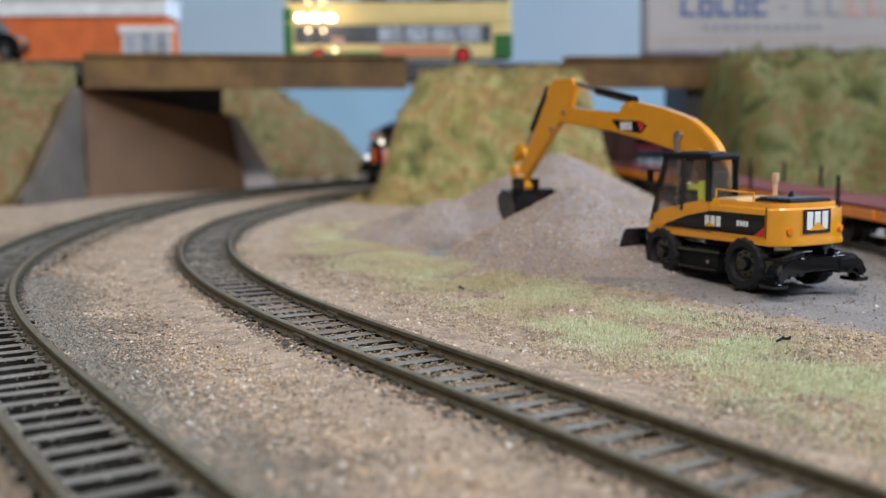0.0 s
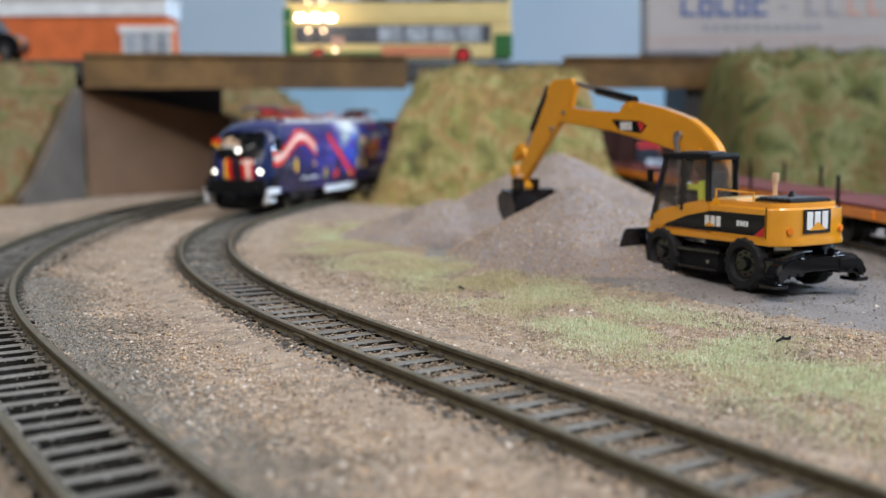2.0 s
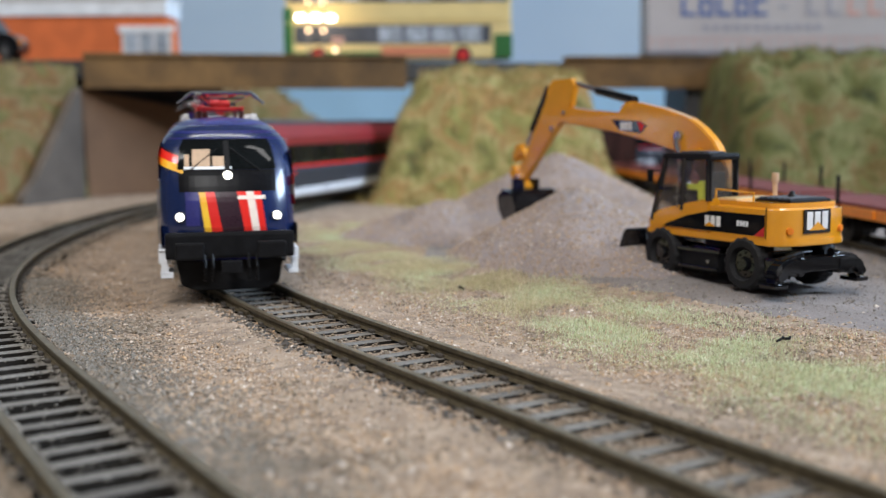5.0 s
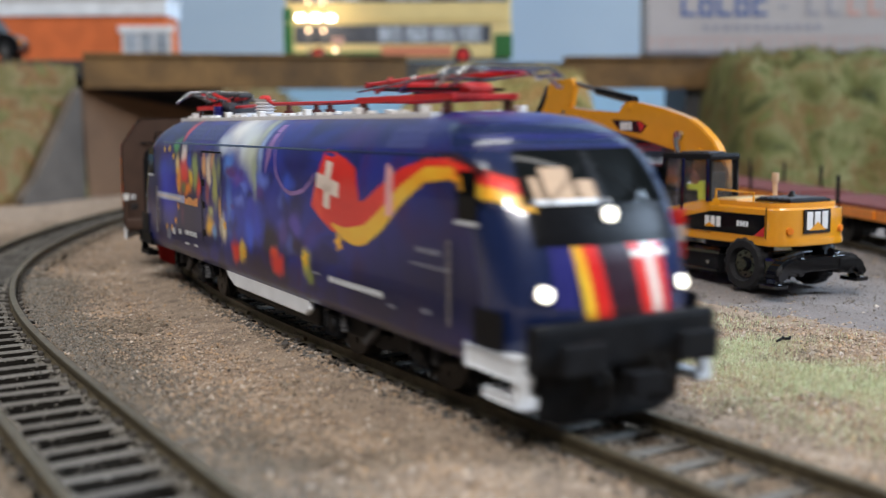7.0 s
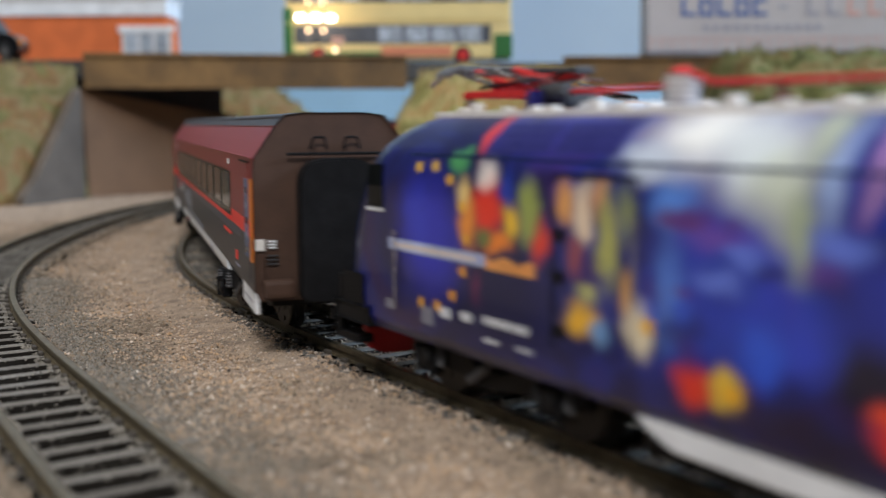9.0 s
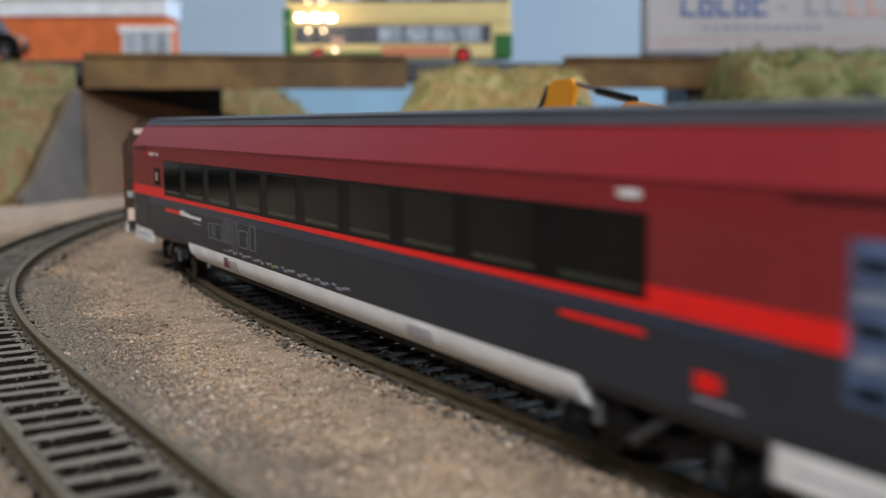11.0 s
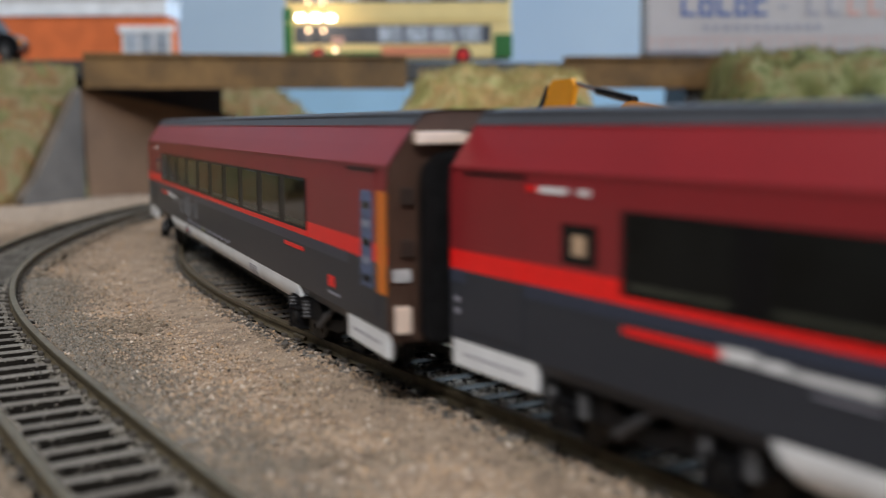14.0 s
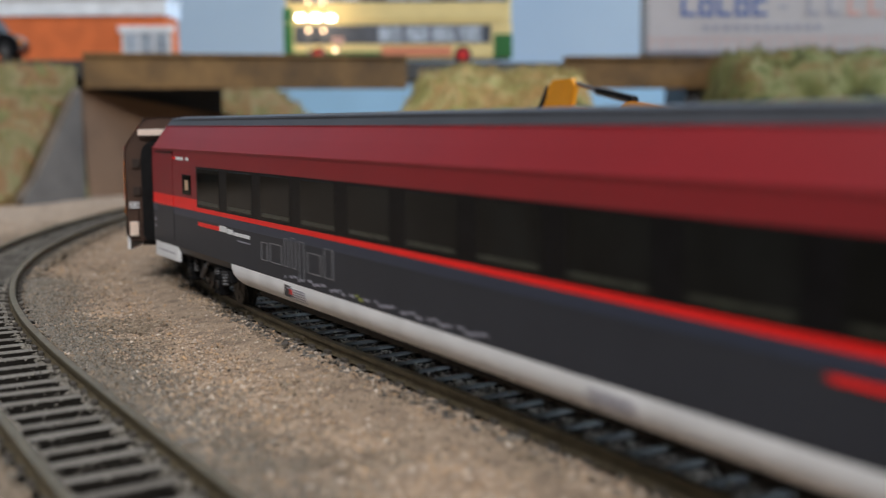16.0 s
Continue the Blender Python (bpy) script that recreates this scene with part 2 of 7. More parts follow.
def livery_mat():
    """Dark blue body print: swirling blues with soft-edged patches of colour (lx and height of each in millimetres)."""
    m = multi_mat("dark_blue_livery", [(0.2, (0.008, 0.009, 0.05)), (0.40, (0.012, 0.015, 0.12)), (0.52, (0.018, 0.032, 0.28)), (0.64, (0.055, 0.018, 0.16)), (0.8, (0.010, 0.012, 0.07))], 30, 3.0, 0.34, 0.2)
    nt = m.node_tree
    b = nt.nodes["Principled BSDF"]
    link_ = b.inputs["Base Color"].links[0]
    last = link_.from_socket
    tc, nz = nt.nodes.new("ShaderNodeTexCoord"), nt.nodes.new("ShaderNodeTexNoise")
    nz.inputs["Scale"].default_value, nz.inputs["Detail"].default_value = 170, 7
    nt.links.new(tc.outputs["Object"], nz.inputs["Vector"])
    off, warp = nt.nodes.new("ShaderNodeVectorMath"), nt.nodes.new("ShaderNodeVectorMath")
    off.operation, warp.operation = "SUBTRACT", "MULTIPLY_ADD"
    off.inputs[1].default_value = (0.5, 0.5, 0.5)
    nt.links.new(nz.outputs["Color"], off.inputs[0])
    nt.links.new(off.outputs[0], warp.inputs[0])
    warp.inputs[1].default_value = (0.0055, 0, 0.0055)
    nt.links.new(tc.outputs["Object"], warp.inputs[2])
    # broad grounds first, figures over them
    patches = [(22, 20, 40, 16, (0.004, 0.006, 0.042), 0.97), (48, 14, 30, 9, (0.004, 0.005, 0.04), 0.95), (12, 36, 26, 12, (0.005, 0.009, 0.055), 0.95), (45, 42, 40, 5, (0.011, 0.013, 0.095), 0.8),
               (178, 26, 42, 24, (0.007, 0.006, 0.04), 0.99), (160, 18, 22, 10, (0.007, 0.008, 0.055), 0.9), (104, 13, 34, 5, (0.02, 0.011, 0.03), 0.9), (150, 42, 18, 4, (0.05, 0.045, 0.32), 0.8), (60, 42, 9, 3, (0.06, 0.03, 0.17), 0.7),
               (116, 28, 14, 11, (0.02, 0.06, 0.62), 0.9), (97, 30, 9, 12, (0.02, 0.035, 0.36), 0.9), (84, 37, 8, 6, (0.018, 0.018, 0.16), 0.9),
               (126, 35.5, 5, 4, (0.12, 0.30, 0.85), 0.9), (124, 33.5, 5, 1.8, (0.14, 0.03, 0.14), 1), (119, 31.5, 6, 2.4, (0.16, 0.07, 0.42), 0.9), (118, 27, 5, 4, (0.015, 0.03, 0.30), 0.9), (126, 25, 3, 8, (0.10, 0.25, 0.75), 0.8),
               (124, 43, 12, 5.2, (0.90, 0.92, 0.92), 0.99), (115, 40.5, 9, 6.5, (0.72, 0.80, 0.84), 0.98), (111, 37, 5, 6, (0.62, 0.68, 0.56), 0.95), (108, 33, 2.6, 6, (0.44, 0.52, 0.32), 0.95), (104.6, 39, 1.8, 8, (0.36, 0.50, 0.80), 0.9), (131, 39.6, 7, 2.4, (0.60, 0.68, 0.80), 0.9), (107.4, 43, 2.2, 5, (0.48, 0.55, 0.42), 0.9),
               (100, 20, 9, 5, (0.014, 0.010, 0.03), 1), (92, 22, 4, 3.2, (0.08, 0.05, 0.26), 1), (84.7, 24.5, 4.4, 3.2, (0.10, 0.07, 0.40), 1), (84, 20, 5, 3, (0.02, 0.012, 0.05), 1), (107, 22, 3.4, 4.2, (0.03, 0.06, 0.55), 1), (112.5, 20, 3, 4, (0.03, 0.10, 0.70), 1), (76, 22, 4.6, 3, (0.05, 0.04, 0.30), 0.9),
               (179.5, 26.8, 12, 12.2, (0.024, 0.03, 0.50), 1), (183, 30, 5, 6, (0.03, 0.05, 0.60), 0.8),
               (166, 42.2, 1.5, 3.6, (0.72, 0.06, 0.07), 1), (171, 38.6, 2.2, 2.2, (0.08, 0.33, 0.12), 1), (163.6, 36.6, 2.4, 2.2, (0.88, 0.80, 0.75), 1), (163.2, 32, 3.6, 4.6, (0.90, 0.045, 0.02), 1), (168.4, 30, 2.4, 4.6, (0.92, 0.32, 0.04), 1), (169.4, 33.6, 1.6, 2.8, (0.90, 0.66, 0.25), 1),
               (157.4, 30.6, 2.0, 3.2, (0.92, 0.58, 0.04), 1), (160, 27, 3.4, 1.8, (0.92, 0.26, 0.03), 1), (158.4, 35, 1.8, 2.4, (0.02, 0.05, 0.40), 1), (153, 32.2, 1.9, 4.6, (0.34, 0.40, 0.10), 1), (150.4, 28.6, 1.6, 3.2, (0.80, 0.06, 0.03), 1), (164, 28.4, 2.2, 1.6, (0.10, 0.24, 0.06), 0.9), (166, 20, 1.6, 3.2, (0.16, 0.02, 0.09), 0.9),
               (145.4, 34.4, 1.9, 3.2, (0.80, 0.38, 0.12), 1), (141.6, 33, 1.7, 4.2, (0.86, 0.68, 0.50), 1), (138.6, 35, 1.6, 2.2, (0.60, 0.30, 0.16), 1), (136.8, 29.5, 1.7, 6.5, (0.46, 0.46, 0.13), 1), (143, 27.5, 1.7, 3, (0.30, 0.07, 0.10), 1), (133.6, 33, 1.6, 4.5, (0.30, 0.34, 0.12), 0.9),
               (142, 19.4, 3.2, 2.6, (0.92, 0.50, 0.04), 1), (138.6, 18.6, 1.8, 1.9, (0.16, 0.33, 0.62), 1), (140.6, 23, 2.4, 1.8, (0.62, 0.62, 0.20), 0.9), (131.2, 20, 2.3, 3.6, (0.90, 0.78, 0.55), 1), (133.4, 23.6, 1.5, 3, (0.90, 0.46, 0.10), 0.9),
               (122, 15.4, 2.8, 2.6, (0.86, 0.05, 0.025), 1), (117.6, 15.4, 2.0, 2.4, (0.88, 0.56, 0.06), 1), (94.6, 15.4, 4.6, 2.6, (0.86, 0.04, 0.025), 1), (97, 17.4, 2.2, 1.6, (0.86, 0.08, 0.03), 1), (79, 17.6, 2.0, 2.6, (0.62, 0.56, 0.06), 1), (77.4, 14.8, 1.8, 1.6, (0.30, 0.36, 0.06), 0.9)]
    strokes = random.Random(41)
    tones = ((0.03, 0.09, 0.62), (0.010, 0.014, 0.14), (0.14, 0.22, 0.78), (0.10, 0.04, 0.28), (0.02, 0.05, 0.42))
    grounds = patches[:22]
    for i in range(26):
        lx = strokes.uniform(86, 131)
        grounds.append((lx, strokes.uniform(18, 34), strokes.uniform(1.6, 5.0), strokes.uniform(0.8, 2.6), tones[i % 5], 0.9))
    patches = grounds + patches[22:]
    for lx, z, rx, rz, colour, k in patches:
        if k == 1 and rx < 4:
            rx, rz = rx * 1.3, rz * 1.12
        sub, mul, ln, mr, mx = (nt.nodes.new(q) for q in ("ShaderNodeVectorMath", "ShaderNodeVectorMath", "ShaderNodeVectorMath", "ShaderNodeMapRange", "ShaderNodeMix"))
        sub.operation, mul.operation, ln.operation = "SUBTRACT", "MULTIPLY", "LENGTH"
        sub.inputs[1].default_value = ((110.8 - lx) * M, 0, z * M)
        mul.inputs[1].default_value = (1 / (rx * M), 0, 1 / (rz * M))
        nt.links.new(warp.outputs[0], sub.inputs[0])
        nt.links.new(sub.outputs[0], mul.inputs[0])
        nt.links.new(mul.outputs[0], ln.inputs[0])
        mr.interpolation_type = "SMOOTHSTEP"
        mr.inputs["From Min"].default_value, mr.inputs["From Max"].default_value = (0.25, 1.2) if k == 1 else (0.05, 1.25)
        mr.inputs["To Min"].default_value, mr.inputs["To Max"].default_value = k, 0.0
        nt.links.new(ln.outputs["Value"], mr.inputs["Value"])
        mx.data_type = "RGBA"
        mx.inputs[7].default_value = rgb(colour)
        nt.links.new(mr.outputs[0], mx.inputs[0])
        nt.links.new(last, mx.inputs[6])
        last = mx.outputs[2]
    nt.links.new(last, b.inputs["Base Color"])
    return m


LIVERY = livery_mat()
NAVY = mat("navy_nose_paint", (0.008, 0.018, 0.075), 0.25, var=0.15, scale=40, coat=0.6, rvar=0.05)
HATCH = mat("violet_blue_panel", (0.025, 0.025, 0.16), 0.3, var=0.1, coat=0.3)
FLAGRED = multi_mat("flag_red_print", [(0.3, (0.72, 0.016, 0.012)), (0.6, (0.88, 0.035, 0.02)), (0.8, (0.92, 0.16, 0.04))], 50, 1.0, 0.3, 0.4)
FLAGBLACK = mat("flag_dark_print", (0.025, 0.006, 0.014), 0.3, var=0.2, coat=0.4)
FLAGGOLD = multi_mat("flag_gold_print", [(0.3, (0.92, 0.36, 0.012)), (0.6, (0.94, 0.58, 0.04)), (0.8, (0.94, 0.70, 0.20))], 60, 1.0, 0.3, 0.4)
STRIPEPALE = mat("pale_blue_stripe_print", (0.42, 0.48, 0.72), 0.35, var=0.3, scale=160)
STRIPEORANGE = mat("orange_stripe_print", (0.80, 0.34, 0.10), 0.35, var=0.25, scale=160)
LILAC = mat("lilac_arc_print", (0.30, 0.17, 0.42), 0.35, var=0.3, scale=120)
SHINE = mat("pale_shine_print", (0.85, 0.42, 0.42), 0.4, var=0.25, scale=150)
CROSSWHITE = mat("flag_white_print", (0.86, 0.72, 0.62), 0.4, var=0.08)
LAMP_GLOW = glow_mat("headlight_glow", (1.0, 0.96, 0.82), 5)
STREET_GLOW = glow_mat("street_lamp_glow", (1.0, 0.80, 0.52), 20)
HALLWALL = mat("dark_hall_wall_paint", (0.10, 0.095, 0.09), 0.9, var=0.1, scale=2)
HALLCEILING = mat("hall_ceiling_paint", (0.40, 0.40, 0.39), 0.9, var=0.05, scale=2)
HALLFLOOR = mat("hall_floor", (0.20, 0.18, 0.16), 0.7, var=0.15, scale=3)

# ---------------------------------------------------------------- mesh helpers
R = random.Random(7)


def link(name, mesh, material, parent=None, label="", smooth=False):
    ob = new(name, mesh)
    mesh.materials.append(material)
    if smooth:
        mesh.shade_smooth()
    if parent is not None:
        ob.parent = parent
    if label:
        ob["label"] = label
    return ob


def part(name, bm, material, parent=None, label="", smooth=False):
    """One mesh object, drawn in millimetres, under a thing or a part."""
    bmesh.ops.scale(bm, vec=(M, M, M), verts=bm.verts)
    bmesh.ops.recalc_face_normals(bm, faces=bm.faces)
    mesh = bpy.data.meshes.new(name)
    bm.to_mesh(mesh)
    bm.free()
    return link(name, mesh, material, parent, label, smooth)


def mesh_of(name, verts, faces):
    mesh = bpy.data.meshes.new(name)
    mesh.from_pydata([(x * M, y * M, z * M) for x, y, z in verts], [], faces)
    return mesh


def thing(name, label, category, x=0, y=0, z=0, rz=0, group="", kind="", rx=0, ry=0):
    ob = new(name)
    ob.empty_display_size = 0.01
    ob.matrix_basis = pose(x * M, y * M, z * M, rx, ry, rz)
    return tagged(ob, label, category, group, kind)


def merge(bm, tmp):
    mesh = bpy.data.meshes.new("tmp")
    tmp.to_mesh(mesh)
    tmp.free()
    bm.from_mesh(mesh)
    bpy.data.meshes.remove(mesh)
    return bm


def box(bm, x0, x1, y0, y1, z0, z1, bevel=0.0, seg=2):
    t = bmesh.new()
    bmesh.ops.create_cube(t, size=1)
    for v in t.verts:
        v.co = Vector(((x0 + x1) / 2 + v.co.x * (x1 - x0), (y0 + y1) / 2 + v.co.y * (y1 - y0), (z0 + z1) / 2 + v.co.z * (z1 - z0)))
    if bevel:
        bmesh.ops.bevel(t, geom=t.edges[:], offset=bevel, segments=seg, affect="EDGES", profile=0.7)
    return merge(bm, t)


def cyl(bm, a, b, r0, r1=None, n=14, bevel=0.0):
    a, b = Vector(a), Vector(b)
    t = bmesh.new()
    bmesh.ops.create_cone(t, cap_ends=True, segments=n, radius1=r0, radius2=r0 if r1 is None else r1, depth=(b - a).length)
    if bevel:
        bmesh.ops.bevel(t, geom=[e for e in t.edges if len(e.link_faces) == 2 and any(len(f.verts) > 4 for f in e.link_faces)], offset=bevel, segments=2, affect="EDGES")
    q = (b - a).to_track_quat("Z", "Y").to_matrix().to_4x4()
    bmesh.ops.transform(t, matrix=Matrix.Translation((a + b) / 2) @ q, verts=t.verts)
    return merge(bm, t)


def prism(bm, pts, y0, y1, bevel=0.0, axis="y"):
    """A plate: an outline of (x, z) drawn out along y (or of (x, y) along z)."""
    t = bmesh.new()
    if axis == "y":
        lo, hi = [t.verts.new((x, y0, z)) for x, z in pts], [t.verts.new((x, y1, z)) for x, z in pts]
    elif axis == "x":
        lo, hi = [t.verts.new((y0, x, z)) for x, z in pts], [t.verts.new((y1, x, z)) for x, z in pts]
    else:
        lo, hi = [t.verts.new((x, z, y0)) for x, z in pts], [t.verts.new((x, z, y1)) for x, z in pts]
    t.faces.new(lo)
    t.faces.new(hi[::-1])
    n = len(pts)
    for i in range(n):
        t.faces.new((lo[i], hi[i], hi[(i + 1) % n], lo[(i + 1) % n]))
    bmesh.ops.recalc_face_normals(t, faces=t.faces)
    if bevel:
        bmesh.ops.bevel(t, geom=t.edges[:], offset=bevel, segments=2, affect="EDGES")
    return merge(bm, t)


def loft(bm, rings, closed=True, cap=True):
    rows = [[bm.verts.new(c) for c in ring] for ring in rings]
    n = len(rows[0])
    for a, b in zip(rows, rows[1:]):
        for i in range(n if closed else n - 1):
            j = (i + 1) % n
            bm.faces.new((a[i], a[j], b[j], b[i]))
    if cap and closed:
        bm.faces.new(rows[0])
        bm.faces.new(rows[-1])
    return bm


def tube(bm, pts, r, n=6):
    for a, b in zip(pts, pts[1:]):
        cyl(bm, a, b, r, r, n)
    return bm


def lathe(bm, x, y, profile, n=18):
    """A turned shape round an upright axis; the profile is (radius, height)."""
    return loft(bm, [[(x + r * math.cos(2 * math.pi * i / n), y + r * math.sin(2 * math.pi * i / n), z) for i in range(n)] for r, z in profile])


def B():
    return bmesh.new()


# ---------------------------------------------------------------- the two tracks' lines
def track_line(x0, y0, heading, at, bend, lo, hi, step=5.0):
    """Centre line by its bend (1/m) along its length; the rows are (u, x, y, heading)."""
    u = np.arange(lo, hi + step, step)
    k = np.interp(u, at, bend) / 1000
    a = np.concatenate([[0], np.cumsum((k[1:] + k[:-1]) / 2 * step)])
    i0 = int(np.argmin(abs(u)))
    a = a - a[i0] + heading
    x = np.concatenate([[0], np.cumsum((np.cos(a)[1:] + np.cos(a)[:-1]) / 2 * step)])
    y = np.concatenate([[0], np.cumsum((np.sin(a)[1:] + np.sin(a)[:-1]) / 2 * step)])
    return u, x - x[i0] + x0, y - y[i0] + y0, a


LINE_1 = track_line(4.25, 186.43, 2.1247, (0, 100, 200, 300, 420, 560, 760), (0.0889, -1.829, -2.249, -2.2287, -1.5679, -2.1885, -2.2), -1100, 2000)
LINE_2 = track_line(-68.19, 175.61, 2.1287, (0, 100, 200, 300, 420, 560, 760), (-0.2083, -2.3668, -1.8769, -1.0603, -1.5, -2.0, -2.0), -300, 1500)


def on(line, u):
    return tuple(float(np.interp(u, line[0], c)) for c in line[1:])


# ---------------------------------------------------------------- the hall and the layout's base
def slab(name, x0, x1, y0, y1, z0, z1, material, label, category):
    return tagged(part(name, box(B(), x0, x1, y0, y1, z0, z1), material), label, category, kind="structure")


slab("floor", -2700, 2700, -2500, 2500, -1050, -1000, HALLFLOOR, "dull brown floor of the exhibition hall", "floor")
slab("ceiling", -2700, 2700, -2500, 2500, 1900, 1950, HALLCEILING, "pale ceiling of the exhibition hall", "ceiling")
slab("wall_north", -2700, 2700, 2500, 2560, -1000, 1900, HALLWALL, "dark painted hall wall", "wall")
slab("wall_south", -2700, 2700, -2560, -2500, -1000, 1900, HALLWALL, "dark painted hall wall", "wall")
east = thing("wall_east", "dark painted hall wall with a window", "wall", kind="structure")
for y0_, y1_, z0_, z1_ in ((-2500, -330, -1000, 1900), (1030, 2500, -1000, 1900), (-330, 1030, -1000, 880), (-330, 1030, 1820, 1900)):
    part("wall_panel", box(B(), 2700, 2760, y0_, y1_, z0_, z1_), HALLWALL, east)
window = thing("window_1", "white framed hall window letting in daylight", "window", kind="structure")
for y0_, y1_, z0_, z1_ in ((-330, -290, 880, 1820), (990, 1030, 880, 1820), (-290, 990, 880, 920), (-290, 990, 1780, 1820), (335, 365, 920, 1780)):
    part("window_frame", box(B(), 2704, 2752, y0_, y1_, z0_, z1_, 4), WHITE, window)
slab("wall_west", -2760, -2700, -2500, 2500, -1000, 1900, HALLWALL, "dark painted hall wall", "wall")

table = thing("layout_table", "plywood table that carries the model railway", "table", kind="structure")
part("tabletop", box(B(), -1000, 1300, -500, 1110, -40, -12), SKIN_CARD, table)
for lx_ in (-960, 1240):
    for ly_ in (-460, 1060):
        part("leg", box(B(), lx_ - 25, lx_ + 25, ly_ - 25, ly_ + 25, -1000, -40, 3), SKIN_CARD, table)

sky = thing("backdrop", "pale blue sky painted on a backboard", "backdrop", kind="structure")
part("sky_board", box(B(), -900, 1200, 1090, 1100, -12, 700), SKYBOARD, sky)
hills = [(-900, -10)]
for i in range(60):
    x = -900 + 2100 * (i + 1) / 60
    hills.append((x, 96 + 14 * noise.noise((x * 0.008, 3, 0)) + 6 * noise.noise((x * 0.03, 9, 0))))
hills.append((1200, -10))
part("painted_hills", prism(B(), hills, 1086, 1089.5), HILLBLUE, sky, "faint blue hills painted low on the sky board")


T1XY = np.array([LINE_1[1][::2], LINE_1[2][::2]]).T
T2XY = np.array([LINE_2[1][::2], LINE_2[2][::2]]).T
ALL_XY = np.concatenate([T1XY, T2XY])


def track_distance(P, lines=None):
    """Distance of each row of P to the nearest track's centre line."""
    lines = ALL_XY if lines is None else lines
    out = np.full(len(P), 1e9)
    for lo in range(0, len(P), 4000):
        q = P[lo:lo + 4000]
        out[lo:lo + 4000] = np.sqrt(((q[:, None, :] - lines[None]) ** 2).sum(2)).min(1)
    return out


def ground_z(x, y):
    n = noise.noise((x * 0.02, y * 0.02, 1.0)) * 0.7 + noise.noise((x * 0.16, y * 0.16, 8.0)) * 0.35 + noise.noise((x * 0.09, y * 0.09, 4.0)) * 0.4 + noise.noise((x * 0.28, y * 0.28, 2.0)) * 0.45
    rise = 0.0
    # the yard where the digger stands lies a little higher at its front
    d = math.hypot(x - 60, y - 335)
    rise += 4.0 * math.exp(-(d / 62) ** 2)
    return -3.0 + n + rise


def ground_sheet():
    xs = list(range(-900, -280, 40)) + list(np.arange(-280, 300, 2.5)) + list(range(300, 1210, 40))
    ys = list(range(-460, 60, 40)) + list(np.arange(60, 460, 2.5)) + list(np.arange(460, 560, 5.0)) + list(range(560, 1086, 15))
    V = np.array([(x, y) for y in ys for x in xs], float)
    D = track_distance(V)
    verts = []
    D1 = track_distance(V, T1XY)
    for (x, y), d, d1 in zip(V, D, D1):
        d1 = d if d1 <= d + 1e-6 else -1
        z = ground_z(x, y)
        first = d1 >= 0
        inner, low, shoulder = (11.0, -3.3, -2.35) if first else (14.5, -6.0, -3.0)
        bed = min(1.0, max(0.0, (d - inner) / 4))
        out = min(1.0, max(0.0, (d - 19) / 9))
        verts.append((x, y, low * (1 - bed) + bed * (shoulder * (1 - out) + z * out) + 0.25 * noise.noise((x * 0.3, y * 0.3, 3))))
    n = len(xs)
    faces = [(j * n + i, j * n + i + 1, (j + 1) * n + i + 1, (j + 1) * n + i) for j in range(len(ys) - 1) for i in range(n - 1)]
    ob = link("ground", mesh_of("ground", verts, faces), SAND, smooth=True)
    return tagged(ob, "sandy ballast ground of the model railway", "ground", kind="structure")


ground_sheet()


# ---------------------------------------------------------------- tracks
def rail_mesh(line, u0, u1, off, lo, hi, half, half_top, name):
    us = np.arange(u0, u1, 5.0)
    rings = []
    for u in us:
        x, y, a = on(line, u)
        nx, ny = -math.sin(a), math.cos(a)
        ring = []
        for o, z in ((-half, lo), (half, lo), (half_top, hi), (-half_top, hi)):
            ring.append((x + nx * (off + o), y + ny * (off + o), z))
        rings.append(ring)
    return loft(B(), rings)


def rail_part(line, u0, u1, off, parent):
    r = part("rail", rail_mesh(line, u0, u1, off, -2.0, -0.75, 0.35, 0.35, "web"), RAIL, parent)
    part("rail_foot", rail_mesh(line, u0, u1, off, -2.4, -1.95, 1.1, 0.75, "foot"), RAIL, r)
    part("rail_head", rail_mesh(line, u0, u1, off, -0.85, -0.06, 0.72, 0.72, "head"), RAIL, r)
    part("running_surface", rail_mesh(line, u0, u1, off, -0.06, 0.0, 0.68, 0.5, "top"), RAILTOP, r, "worn metallic top of the rail")
    return r


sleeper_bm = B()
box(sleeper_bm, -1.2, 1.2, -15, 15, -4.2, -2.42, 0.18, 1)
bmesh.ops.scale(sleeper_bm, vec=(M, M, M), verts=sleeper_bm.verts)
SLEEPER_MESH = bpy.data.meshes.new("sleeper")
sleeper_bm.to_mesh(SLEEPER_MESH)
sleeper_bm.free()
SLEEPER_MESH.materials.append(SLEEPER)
SLEEPER_MESH.materials.append(SLEEPER_SHADE)
# grey tops; side faces take the painted shade
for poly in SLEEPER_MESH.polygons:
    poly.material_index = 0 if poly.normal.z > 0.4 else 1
chair_bm = B()
for s_ in (-8.8, 8.8):
    box(chair_bm, -1.0, 1.0, s_ - 2.0, s_ - 0.95, -2.5, -1.6, 0.2, 1)
    box(chair_bm, -1.0, 1.0, s_ + 0.95, s_ + 2.0, -2.5, -1.6, 0.2, 1)
bmesh.ops.scale(chair_bm, vec=(M, M, M), verts=chair_bm.verts)
CHAIR_MESH = bpy.data.meshes.new("rail_chairs")
chair_bm.to_mesh(CHAIR_MESH)
chair_bm.free()
CHAIR_MESH.materials.append(CHAIR)


